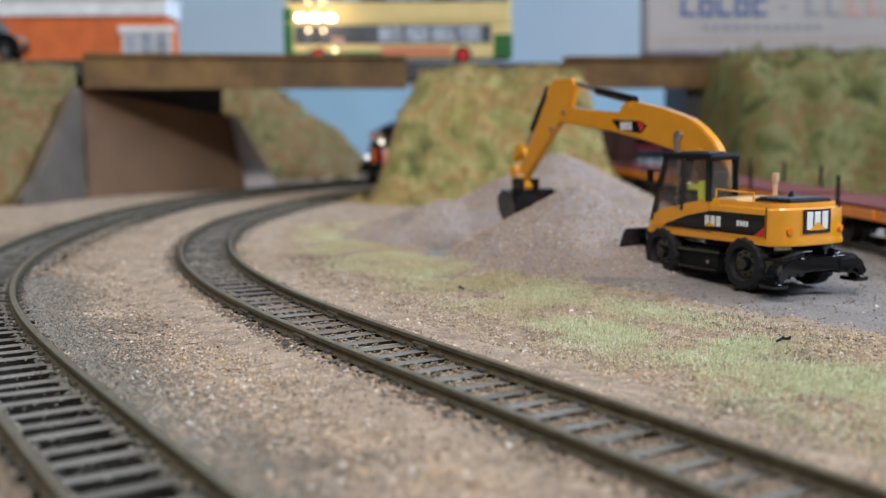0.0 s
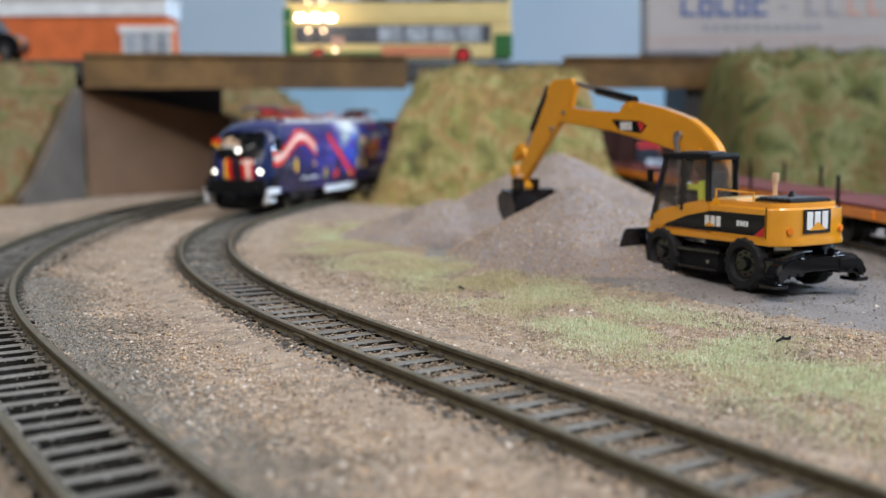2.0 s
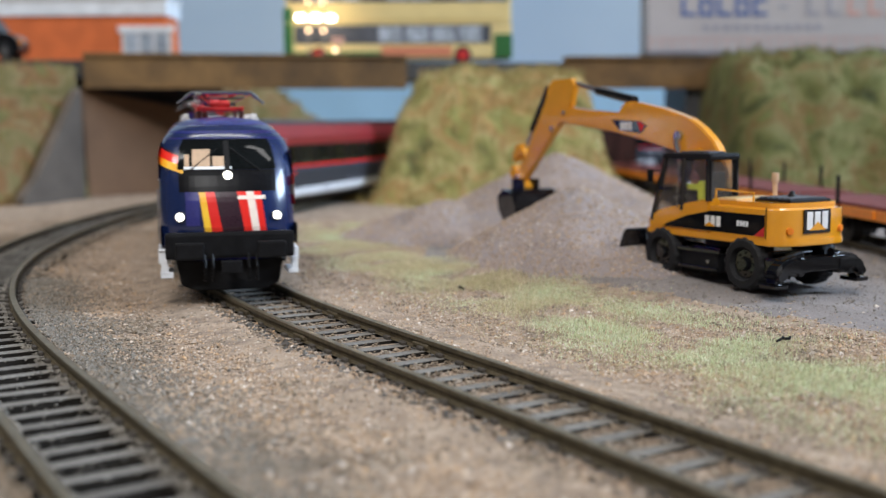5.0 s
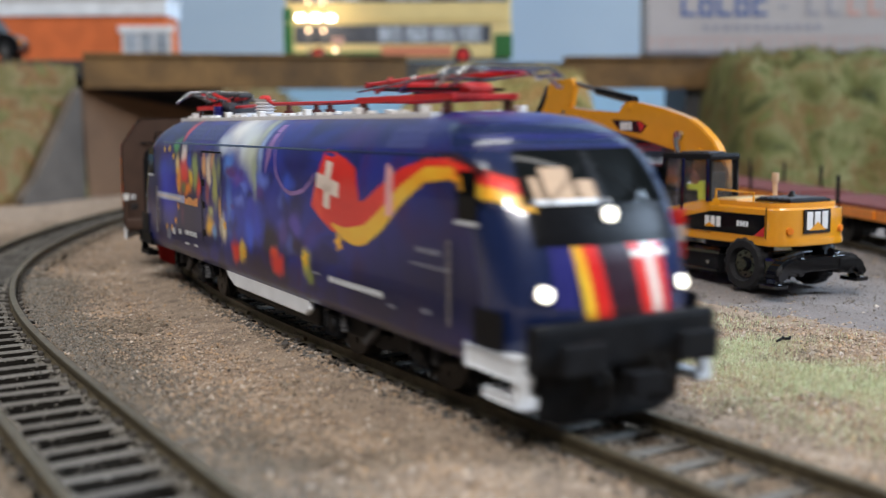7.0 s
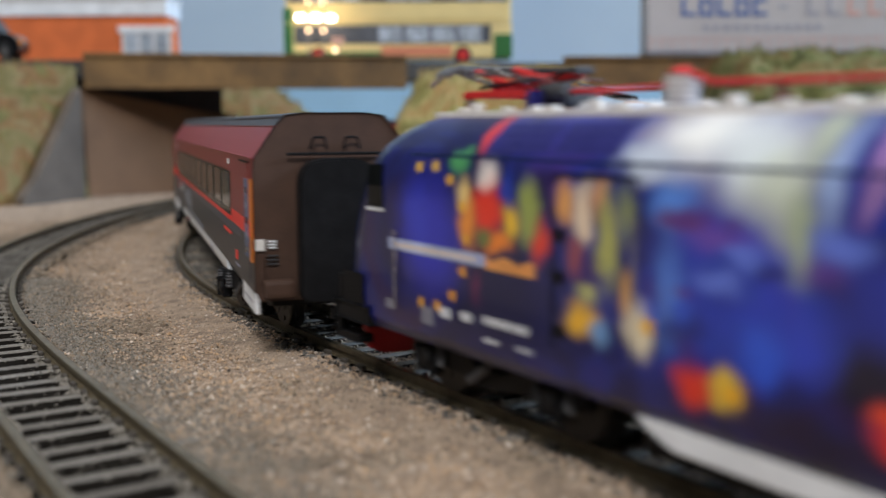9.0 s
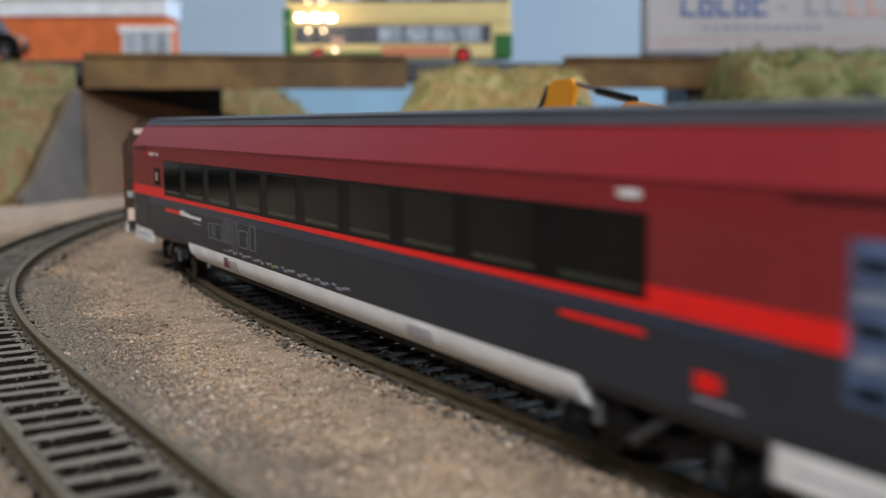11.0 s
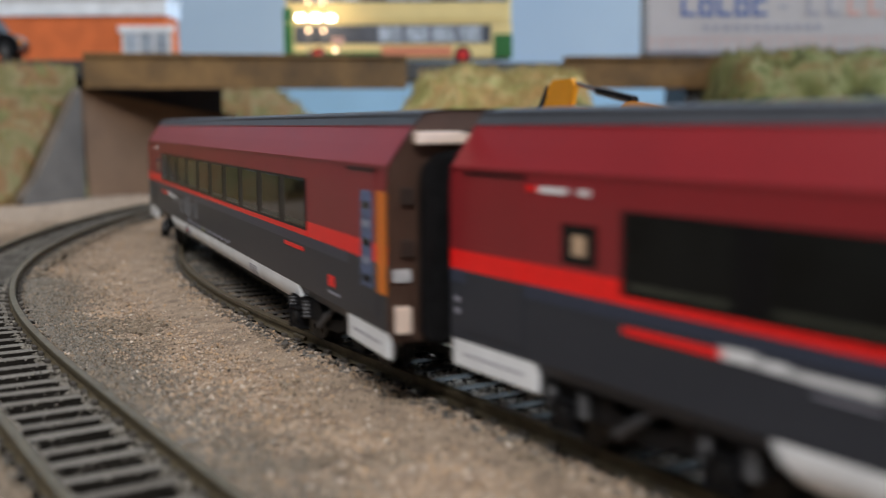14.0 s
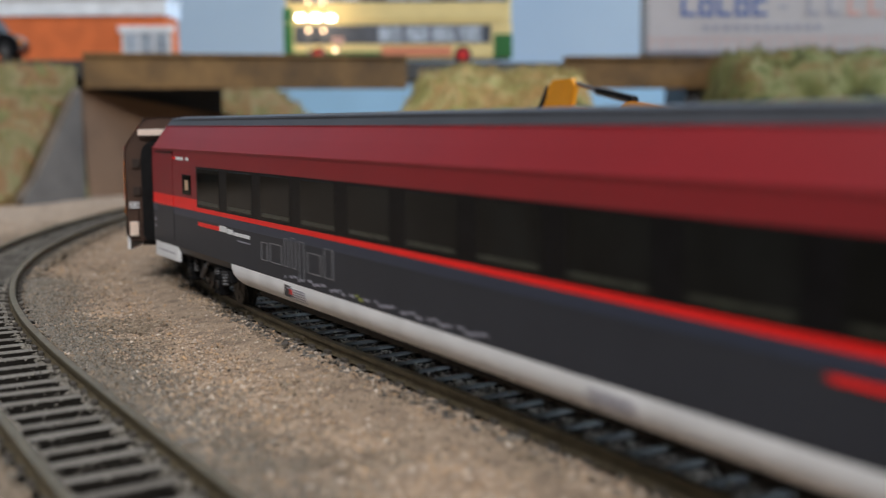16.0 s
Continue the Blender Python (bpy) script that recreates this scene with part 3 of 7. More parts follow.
def track(line, u0, u1, label, pitch=7.5):
    t = thing("railway_track", label, "railway track", group="tracks", kind="structure")
    rail_part(line, u0, u1, 8.8, t)
    rail_part(line, u0, u1, -8.8, t)
    u = u0 + 4
    while u < u1 - 4:
        x, y, a = on(line, u)
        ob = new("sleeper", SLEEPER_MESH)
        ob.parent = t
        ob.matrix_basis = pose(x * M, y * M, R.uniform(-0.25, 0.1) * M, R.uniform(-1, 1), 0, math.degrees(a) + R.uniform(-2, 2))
        if u < 330:
            c = new("rail_chair", CHAIR_MESH)
            c.parent = ob
        u += pitch
    return t


track_1 = track(LINE_1, -260, 1050, "curved weathered track with grey sleepers in sandy ballast")
track_2 = track(LINE_2, -205, 1050, "curved weathered track with open black gaps between sleepers")
part("track_bed", rail_mesh(LINE_2, -205, 700, 0, -6.2, -4.9, 15.2, 15.2, "bed"), BEDDARK, track_2, "near-black bed carrying the shade of the sleeper gaps")
joint = B()
for u_, o_ in ((52, 8.8), (88, 8.8), (74, -8.8), (30, -8.8)):
    x, y, a = on(LINE_1, u_)
    for sgn in (-1, 1):
        cx, cy = x - math.sin(a) * (o_ + sgn * 0.75), y + math.cos(a) * (o_ + sgn * 0.75)
        cyl(joint, (cx - 3 * math.cos(a), cy - 3 * math.sin(a), -1.55), (cx + 3 * math.cos(a), cy + 3 * math.sin(a), -1.55), 0.5, 0.5, 6)
part("rail_joiner", joint, RAIL, track_1, "dark metal rail joiners")
LINE_3 = track_line(157, 417, 1.661, (0, 1000), (0.0, 0.0), -400, 600)
track_3 = track(LINE_3, -380, 420, "straight siding track beside the yard", 9.0)


# ---------------------------------------------------------------- loose grit, stones and grass
def scatter(name, count, place, size, material, label, category, squash=0.7, seed=1):
    """Small faceted grains, joined: one piece of stuff. place(rng) gives (x, y, z) or None."""
    rg = random.Random(seed)
    verts, faces = [], []
    base = [(1, 0, 0), (-0.5, 0.87, 0), (-0.5, -0.87, 0), (0.1, 0.1, 0.9), (0, 0, -0.8)]
    tris = [(0, 1, 3), (1, 2, 3), (2, 0, 3), (1, 0, 4), (2, 1, 4), (0, 2, 4)]
    made = 0
    tries = 0
    while made < count and tries < count * 6:
        tries += 1
        p = place(rg)
        if p is None:
            continue
        s = size(rg)
        a = rg.uniform(0, 6.28)
        ca, sa = math.cos(a) * s, math.sin(a) * s
        k = len(verts)
        for bx, by, bz in base:
            j = rg.uniform(0.7, 1.3)
            verts.append((p[0] + (bx * ca - by * sa) * j, p[1] + (bx * sa + by * ca) * j, p[2] + bz * s * squash * j))
        faces += [(k + f[0], k + f[1], k + f[2]) for f in tris]
        made += 1
    ob = link(name, mesh_of(name, verts, faces), material)
    return tagged(ob, label, category, kind="stuff")


GRID, GRID_2 = {}, {}
for cells, points in ((GRID, ALL_XY), (GRID_2, T2XY)):
    for P_ in points:
        cells.setdefault((int(P_[0] // 20), int(P_[1] // 20)), []).append((float(P_[0]), float(P_[1])))


def quick_distance(x, y, cells=GRID):
    best = 40.0
    i, j = int(x // 20), int(y // 20)
    for a in range(i - 2, i + 3):
        for b in range(j - 2, j + 3):
            for qx, qy in cells.get((a, b), ()):
                d = math.hypot(qx - x, qy - y)
                if d < best:
                    best = d
    return best


def fan_place(rg, y0, y1, power=1.6):
    """A spot on the ground in the open wedge before the bridge, denser at its near end."""
    y = y0 + (y1 - y0) * rg.random() ** power
    x = rg.uniform(-0.46 * y - 10, 0.46 * y + 10)
    return x, y


def bed_z(x, y, d):
    if d > 26:
        return ground_z(x, y)
    o = min(1.0, max(0.0, (d - 17) / 9))
    return -2.5 * (1 - o) + ground_z(x, y) * o


def sandy(dull):
    def place(rg):
        x, y = fan_place(rg, 95, 520)
        d = quick_distance(x, y)
        if d < 11.5:
            return None
        near = quick_distance(x, y, GRID_2)
        lean = float(np.interp(near, [13, 24, 38], [0.35, 0.0, -0.28]))
        if (0.6 * noise.noise((x * 0.035, y * 0.028, 9)) + 0.4 * noise.noise((x * 0.12, y * 0.1, 4)) + rg.uniform(-0.3, 0.3) + lean < 0.0) == dull:
            return None
        if yard_depth(x, y) > 0 and x > -5 and rg.random() < 0.8:
            return None
        return x, y, bed_z(x, y, d) + 0.1
    return place


def yard_depth(x, y):
    return y - (262 - (x - 60) * 1.15 + 9 * noise.noise((x * 0.06, y * 0.06, 2)))


def grain_size(rg):
    return rg.uniform(0.16, 0.42) if rg.random() < 0.93 else rg.uniform(0.42, 0.85)


scatter("sand_grain", 95000, sandy(False), grain_size, GRAINS, "loose warm sandy ballast grains", "ballast", seed=3)
scatter("dull_grain", 50000, sandy(True), grain_size, DULL_GRAINS, "loose dull brown ballast grains", "ballast", seed=33)


def between(line, u0, u1, z, half):
    def place(rg):
        u = u0 + (u1 - u0) * rg.random() ** 1.2
        x, y, a = on(line, u)
        o = rg.uniform(-half, half)
        if 7.7 < abs(o) < 10.0:
            return None
        return x - math.sin(a) * o, y + math.cos(a) * o, z + rg.uniform(-0.2, 0.2)
    return place


scatter("ballast_grain", 8000, between(LINE_1, -110, 330, -2.95, 14.5), lambda rg: rg.uniform(0.2, 0.7), DULL_GRAINS, "brown grit between the sleepers", "ballast", seed=4)
scatter("bed_grain", 7000, between(LINE_2, -120, 330, -4.7, 14), lambda rg: rg.uniform(0.4, 1.0), GAP_DARK, "dark grit deep between the sleepers", "ballast", seed=14)
scatter("sleeper_dust", 1200, between(LINE_2, -120, 330, -2.45, 14), lambda rg: rg.uniform(0.15, 0.4), GREY_GRAINS, "grey grit lying on the sleepers", "ballast", seed=15)


def rail_foot_grit(rg):
    u = -120 + 400 * rg.random() ** 1.2
    x, y, a = on(LINE_2, u)
    o = rg.choice((-1, 1)) * rg.uniform(5.9, 7.6)
    if noise.noise((u * 0.13, o, 3)) < -0.15:
        return None
    return x - math.sin(a) * o, y + math.cos(a) * o, -2.7 + rg.uniform(-0.7, 0.35)


scatter("rail_foot_grit", 3200, rail_foot_grit, lambda rg: rg.uniform(0.25, 0.8), GREY_GRAINS, "grey-brown grit heaped along the inner rail feet", "ballast", seed=16)


def clods(rg):
    x, y = fan_place(rg, 95, 330)
    d = quick_distance(x, y)
    if d < 14 or yard_depth(x, y) > -10 or noise.noise((x * 0.05, y * 0.05, 31)) < 0.05:
        return None
    return x, y, bed_z(x, y, d)


scatter("soil_clod", 2600, clods, lambda rg: rg.uniform(0.5, 1.3), DULL_GRAINS, "small brown clods of soil in the ballast", "ballast", squash=0.5, seed=35)


def grey_patch(rg):
    u = rg.uniform(-120, 160)
    x, y, a = on(LINE_2, u)
    o = -12 - abs(rg.gauss(0, 8))
    px, py = x - math.sin(a) * o, y + math.cos(a) * o
    return px, py, bed_z(px, py, -o) + 0.2


scatter("grey_grit", 14000, grey_patch, lambda rg: rg.uniform(0.13, 0.42), GREY_GRAINS, "grey dust and grit beside the track", "ballast", seed=5)


def ash_row(rg):
    u = rg.uniform(-160, 90)
    x, y, a = on(LINE_1, u)
    o = rg.gauss(13.2, 1.6)
    if o < 10.6:
        return None
    px, py = x - math.sin(a) * o, y + math.cos(a) * o
    return px, py, -2.25


scatter("ash_stone", 620, ash_row, lambda rg: rg.uniform(0.25, 0.5) if rg.random() < 0.75 else rg.uniform(0.5, 1.0), ASH, "dark ash stones along the rail", "stones", seed=6)


def blades(name, count, place, length, width, material, label, seed=1, lean=0.9):
    rg = random.Random(seed)
    verts, faces = [], []
    tries = 0
    made = 0
    while made < count and tries < count * 6:
        tries += 1
        p = place(rg)
        if p is None:
            continue
        L, w = length(rg), width
        a, t = rg.uniform(0, 6.28), abs(rg.gauss(0, lean))
        dx, dy, dz = math.cos(a) * math.sin(t), math.sin(a) * math.sin(t), max(0.12, math.cos(t))
        b = rg.uniform(0, 6.28)
        wx, wy = math.cos(b) * w, math.sin(b) * w
        k = len(verts)
        x, y, z = p
        verts += [(x - wx, y - wy, z), (x + wx, y + wy, z),
                  (x + dx * L * 0.6 + wx * 0.7, y + dy * L * 0.6 + wy * 0.7, z + dz * L * 0.65), (x + dx * L * 0.6 - wx * 0.7, y + dy * L * 0.6 - wy * 0.7, z + dz * L * 0.65),
                  (x + dx * L * 1.1, y + dy * L * 1.1, z + dz * L * 0.85)]
        faces += [(k, k + 1, k + 2, k + 3), (k + 3, k + 2, k + 4)]
        made += 1
    return tagged(link(name, mesh_of(name, verts, faces), material), label, "grass", kind="stuff")


def verge_spot(rg, green):
    """The belt of dry grass along the outer side of the near track."""
    u = rg.uniform(-150, 330)
    x, y, a = on(LINE_1, u)
    c = -float(np.interp(u, [-120, -40, 0, 90, 160, 250, 330], [47, 54, 60, 62, 58, 52, 49])) + 5 * noise.noise((u * 0.03, 0, 5))
    o = rg.gauss(c, float(np.interp(u, [-120, 0, 140, 330], [14, 13, 11, 7])))
    px, py = x - math.sin(a) * o, y + math.cos(a) * o
    tone = noise.noise((px * 0.04, py * 0.04, 16)) + rg.uniform(-0.3, 0.3) > float(np.interp(u, [-60, 10, 70, 130, 220], [-0.15, -0.1, 0.1, 0.32, 0.4]))
    if o > -15.5 or tone != green or noise.noise((px * 0.05, py * 0.05, 6)) < -0.35 + 0.45 * rg.random():
        return None
    return px, py, ground_z(px, py)


blades("verge_grass", 78000, lambda rg: verge_spot(rg, True), lambda rg: rg.uniform(0.7, 2.0), 0.05, GREEN_GRASS, "pale green static grass along the track", seed=11, lean=1.5)
blades("dry_grass", 95000, lambda rg: verge_spot(rg, False), lambda rg: rg.uniform(0.7, 2.2), 0.05, GRASS, "straw-coloured static grass along the track", seed=17, lean=1.5)


def fuzz(rg):
    x, y = fan_place(rg, 110, 420)
    d = quick_distance(x, y)
    if d < 13 or noise.noise((x * 0.08, y * 0.08, 21)) < 0.0:
        return None
    return x, y, bed_z(x, y, d)


blades("ground_fuzz", 16000, fuzz, lambda rg: rg.uniform(0.5, 1.5), 0.05, DULL_GRAINS, "short brown fibres in the ballast", seed=19, lean=1.3)


def straw(rg):
    u = rg.uniform(-60, 200)
    x, y, a = on(LINE_1, u)
    o = rg.gauss(-60, 10)
    if o > -16:
        return None
    px, py = x - math.sin(a) * o, y + math.cos(a) * o
    return px, py, ground_z(px, py)


blades("straw_stalk", 320, straw, lambda rg: rg.uniform(3, 8), 0.05, GRASS, "long dry straw stalks in the verge", seed=12, lean=0.8)


# ---------------------------------------------------------------- yard and gravel heap
def yard_z(x, y):
    edge = min(1.0, max(0.0, yard_depth(x, y) / 14)) * min(1.0, max(0.0, (quick_distance(x, y) - 30) / 9))
    return ground_z(x, y) - 0.9 + 1.2 * edge + 0.25 * noise.noise((x * 0.12, y * 0.12, 7))


def sheet(name, xs, ys, zf, keep, material, label, category, kind="structure"):
    verts, idx, faces = [], {}, []
    for j, y in enumerate(ys):
        for i, x in enumerate(xs):
            idx[i, j] = len(verts)
            verts.append((x, y, zf(x, y)))
    for j in range(len(ys) - 1):
        for i in range(len(xs) - 1):
            if keep((xs[i] + xs[i + 1]) / 2, (ys[j] + ys[j + 1]) / 2):
                faces.append((idx[i, j], idx[i + 1, j], idx[i + 1, j + 1], idx[i, j + 1]))
    ob = link(name, mesh_of(name, verts, faces), material, smooth=True)
    return tagged(ob, label, category, kind=kind)


def verge_edge(x, y):
    return yard_depth(x, y) > 0 and x > -5 and quick_distance(x, y) > 30


sheet("yard_ground", list(np.arange(-10, 420, 4.0)), list(np.arange(100, 700, 4.0)), yard_z, verge_edge, YARD, "trodden grey grit of the yard under the digger", "yard")


def heap_z(x, y):
    h = -4.0
    def cone(cx, cy, top, slope, rnd):
        d = math.sqrt(((x - cx)) ** 2 + (y - cy) ** 2 + rnd ** 2) - rnd
        return top - d * slope
    h = max(h, cone(50, 463, 30.5, 0.50, 4))
    h = max(h, cone(2, 448, 12, 0.36, 6))
    dy = (y - 370) * (0.62 if y < 370 else 1.0)
    h = max(h, 21.5 - 0.56 * (math.sqrt((x - 47) ** 2 + dy ** 2 + 25) - 5))
    h = max(h, 7 - 0.26 * (math.sqrt((x - 62) ** 2 + (y - 330) ** 2 + 36) - 6))
    h += 0.9 * noise.noise((x * 0.06, y * 0.06, 3)) + 0.45 * noise.noise((x * 0.25, y * 0.25, 1))
    return h


sheet("gravel_heap", list(np.arange(-60, 150, 2.0)), list(np.arange(272, 545, 2.0)), heap_z, lambda x, y: heap_z(x, y) > ground_z(x, y) - 1.5, HEAP, "heaped pile of pale brown gravel", "gravel heap", kind="stuff")


def on_heap(rg):
    x, y = rg.uniform(-40, 125), rg.uniform(280, 470)
    z = heap_z(x, y)
    if z < ground_z(x, y):
        return None
    return x, y, z + 0.05


scatter("heap_gravel", 14000, on_heap, lambda rg: rg.uniform(0.25, 0.65), GRAINS, "loose grains on the gravel heap", "gravel", seed=8)


def on_yard(rg):
    x, y = rg.uniform(20, 190), rg.uniform(170, 420)
    if not verge_edge(x, y):
        return None
    return x, y, yard_z(x, y) + 0.02


scatter("yard_grit", 7000, on_yard, lambda rg: rg.uniform(0.15, 0.5), GREY_GRAINS, "grit strewn on the yard", "grit", seed=9)


# ---------------------------------------------------------------- embankments
def hill(name, x0, x1, y0, y1, zf, label, tufts, seed, turf=None, fibres=None, lump=1.0):
    xs, ys = list(np.arange(x0, x1 + 1, 5.0)), list(np.arange(y0, y1 + 1, 5.0))
    def z(x, y):
        return zf(x, y) + lump * 5 * noise.noise((x * 0.035, y * 0.035, seed)) + lump * 4 * noise.noise((x * 0.11, y * 0.11, seed + 2))
    verts = [(x + 2 * noise.noise((x * 0.1, y * 0.1, seed + 5)), y, max(-6, z(x, y))) for y in ys for x in xs]
    n = len(xs)
    faces = [(j * n + i, j * n + i + 1, (j + 1) * n + i + 1, (j + 1) * n + i) for j in range(len(ys) - 1) for i in range(n - 1)
             if max(verts[j * n + i][2], verts[j * n + i + 1][2], verts[(j + 1) * n + i][2], verts[(j + 1) * n + i + 1][2]) > -5.5]
    ob = tagged(link(name, mesh_of(name, verts, faces), turf or BANK, smooth=True), label, "embankment", "embankments", "structure")

    def place(rg):
        x, y = rg.uniform(x0, x1), rg.uniform(y0, y1)
        h = z(x, y)
        if h < -2.5:
            return None
        return x, y, h - 0.5
    b = blades("embankment_grass", tufts, place, lambda rg: rg.uniform(3, 7), 0.35, fibres or TUFT, "tufted straw and green fibres on the embankment", seed=seed, lean=0.8)
    b["category"] = "grass"
    return ob


def ramp(v, a, b):
    t = min(1, max(0, (v - a) / (b - a)))
    return t * t * (3 - 2 * t)


def bank_middle(x, y):
    top = 76
    left = float(np.interp(y, [590, 660, 708, 735], [-50, -42, -23, -8]))
    side = ramp(x, left - 3, left + 20) * ramp(-x, -(118 + (y - 620) * -0.12), -(92 + (y - 620) * -0.12))
    return -6 + (top + 6) * side * ramp(y, 598, 690)


def bank_right(x, y):
    left = 158 + (y - 640) * -0.03 + 20
    return -6 + 93 * ramp(x, left, left + 16) * ramp(y, 610, 700)


def bank_left(x, y):
    """Full height behind the wing wall's line; before it the turf falls with the wall's sloping top."""
    d = 686 - y
    line = 233 + max(0, d) * 0.25 + 5 * ramp(d, 2, 12)
    if -x < line:
        return -8
    crest = float(np.interp(d, [-10, 0, 8, 54, 68, 90], [88, 80, 62, 8, -2, -8]))
    return min(82, crest - 5 + 1.5 * (-x - line) ** 0.9) - 4 * ramp(d, 40, 90)


def bank_far(x, y):
    d = math.hypot((x + 215) / 150, (y - 985) / 88)
    return -6 + 92 * max(0, 1 - d ** 2.2)


hill("embankment_middle", -60, 125, 590, 735, bank_middle, "steep straw-green grassy bank between the bridge openings", 9000, 21, None, None, 1.3)
hill("embankment_right", 160, 640, 600, 770, bank_right, "tall mossy green grassy bank beside the siding", 13000, 22, BANK_MOSS, TUFT_MOSS, 1.7)
hill("embankment_left", -620, -215, 570, 690, bank_left, "green and rust grassy bank at the bridge abutment", 9000, 23, BANK_DARK, TUFT_RUST, 0.6)
hill("embankment_far", -370, -60, 890, 1080, bank_far, "grassy bank beyond the bridge", 5000, 24, BANK_FAR, TUFT_FAR, 2.2)


def bank_foot(rg):
    x, y = rg.uniform(-330, -238), rg.uniform(575, 660)
    if -x < 240 + (686 - y) * 0.25 or noise.noise((x * 0.05, y * 0.05, 12)) < -0.2:
        return None
    return x, y, ground_z(x, y)


blades("foot_grass", 2600, bank_foot, lambda rg: rg.uniform(2, 7), 0.35, TUFT_RUST, "tufts of rust and green fibres at the foot of the bank", seed=27, lean=0.7)


# ---------------------------------------------------------------- road bridge
bridge = thing("road_bridge", "brown girder road bridge over the tracks", "bridge", kind="structure")
FRONT = [(-230, 690), (-24, 736), (86, 756), (205, 762)]


def fascia(x0, y0, x1, y1, z0, z1, t=5, bevel=0.6):
    bm = B()
    d = Vector((x1 - x0, y1 - y0, 0))
    box(bm, 0, d.length, 0, t, z0, z1, bevel)
    bmesh.ops.transform(bm, matrix=Matrix.Translation((x0, y0, 0)) @ Matrix.Rotation(math.atan2(d.y, d.x), 4, "Z"), verts=bm.verts)
    return bm


for (ax, ay), (bx, by), nm in ((FRONT[0], FRONT[1], "girder"), (FRONT[2], FRONT[3], "girder")):
    g = part(nm, fascia(ax, ay, bx, by, 69.5, 88.0), WOOD, bridge, "brown-stained girder side")
    part("top_flange", fascia(ax, ay - 1.6, bx, by - 1.6, 88.0, 90.2, 8, 0.4), WOOD, g)
    part("bottom_flange", fascia(ax, ay - 1.6, bx, by - 1.6, 67.6, 69.5, 8, 0.4), WOOD, g)
deck_out = [(x, y + 5) for x, y in FRONT] + [(700, 775), (700, 860), (205, 850), (86, 846), (-24, 826), (-208, 800), (-208, 900), (-700, 900), (-700, 690)]
part("deck", prism(B(), deck_out, 74, 86, axis="z"), ASPHALT, bridge, "dark road deck")


def wall_between(name, a, b, z0, z1, thick, material, parent, label=""):
    return part(name, fascia(a[0], a[1], b[0], b[1], z0, z1, thick, 0.5), material, parent, label)


# the wall's top falls towards its far end
bm = B()
prism(bm, [(3, -6), (124, -6), (111, 50), (3, 67), (0, 67)], 0, 8, 0.4)
bmesh.ops.transform(bm, matrix=Matrix.Translation((-233, 691, 0)) @ Matrix.Rotation(math.atan2(85, 90), 4, "Z"), verts=bm.verts)
part("abutment_wall", bm, BRICKBROWN, bridge, "plain brown abutment wall under the deck")
# added dark grey wall behind it: shade under the deck, put into colour
wall_between("bearing_shelf", (-248, 697), (-160, 781), -6, 73.5, 5, DARKGREY, bridge, "dark grey wall standing in for the shaded recess under the deck")
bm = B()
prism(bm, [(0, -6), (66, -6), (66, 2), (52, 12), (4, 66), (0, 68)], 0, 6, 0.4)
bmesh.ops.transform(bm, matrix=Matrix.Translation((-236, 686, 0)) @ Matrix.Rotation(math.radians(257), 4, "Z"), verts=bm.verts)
part("wing_wall", bm, BROWNWALL, bridge, "sloping brown-grey concrete wing wall")
bm = B()
prism(bm, [(-12, -6), (35, -6), (32, 0), (5, 50), (-14, 54)], 0, 6, 0.4)
bmesh.ops.transform(bm, matrix=Matrix.Translation((-155, 781.5, 0)) @ Matrix.Rotation(math.radians(8), 4, "Z"), verts=bm.verts)
part("wing_wall", bm, PALEWALL, bridge, "sloping grey concrete wing wall, lightened in its colour")
# both piers are coloured dark for the shadow under the bridge
part("pier", box(B(), 174, 186, 766, 840, -6, 73.5, 0.5), DARKGREY, bridge, "bridge support with the shadow put into its dark grey")
part("pier", box(B(), 88, 96, 775, 845, -6, 73.5, 0.5), DARKGREY, bridge, "bridge support with the shadow put into its dark grey")


# ---------------------------------------------------------------- the locomotive
LOCO, LOCO_PIVOTS, COACH, COACH_PIVOTS = 221.6, 113.8, 304.6, 218.4
LEVELS = [(9.5, 16.6, 4.6), (11.5, 17.3, 4.0), (18, 17.3, 3.2), (21, 17.3, 3.6), (25, 17.3, 4.5), (28, 17.3, 5.6), (31, 17.3, 7.0), (34, 17.3, 8.8),
          (36, 17.2, 10.2), (38.6, 16.8, 12.2), (40.4, 15.9, 14.0), (42.4, 14.4, 16.8), (43.9, 12.8, 20.0), (45.0, 11.0, 23.5), (45.8, 7, 29), (46.2, 2, 38)]
LZ = [q[0] for q in LEVELS]


def half_width(z):
    return float(np.interp(z, LZ, [q[1] for q in LEVELS]))


def nose_start(z):
    return float(np.interp(z, LZ, [q[2] for q in LEVELS]))


def nose(z, a, out=0.0, end=1):
    """A point of the rounded cab front: a from -1 (machine's right side) to 1; end -1 is the rear cab."""
    w, x0 = half_width(z), nose_start(z)
    ang = a * math.pi / 2
    s, c = math.sin(ang), math.cos(ang)
    y = math.copysign(abs(s) ** 0.8, s) * (w + out)
    lx = x0 - out + 10.0 * (1 - abs(c) ** 0.8)
    if end > 0:
        return Vector((LOCO / 2 - lx, y, z))
    return Vector((LOCO / 2 - (216.5 - lx), y, z))


def hull_ring(z):
    ring = [nose(z, -1 + 2 * i / 24) for i in range(25)]
    ring += [nose(z, 1 - 2 * i / 24, 0, -1) for i in range(25)]
    return ring


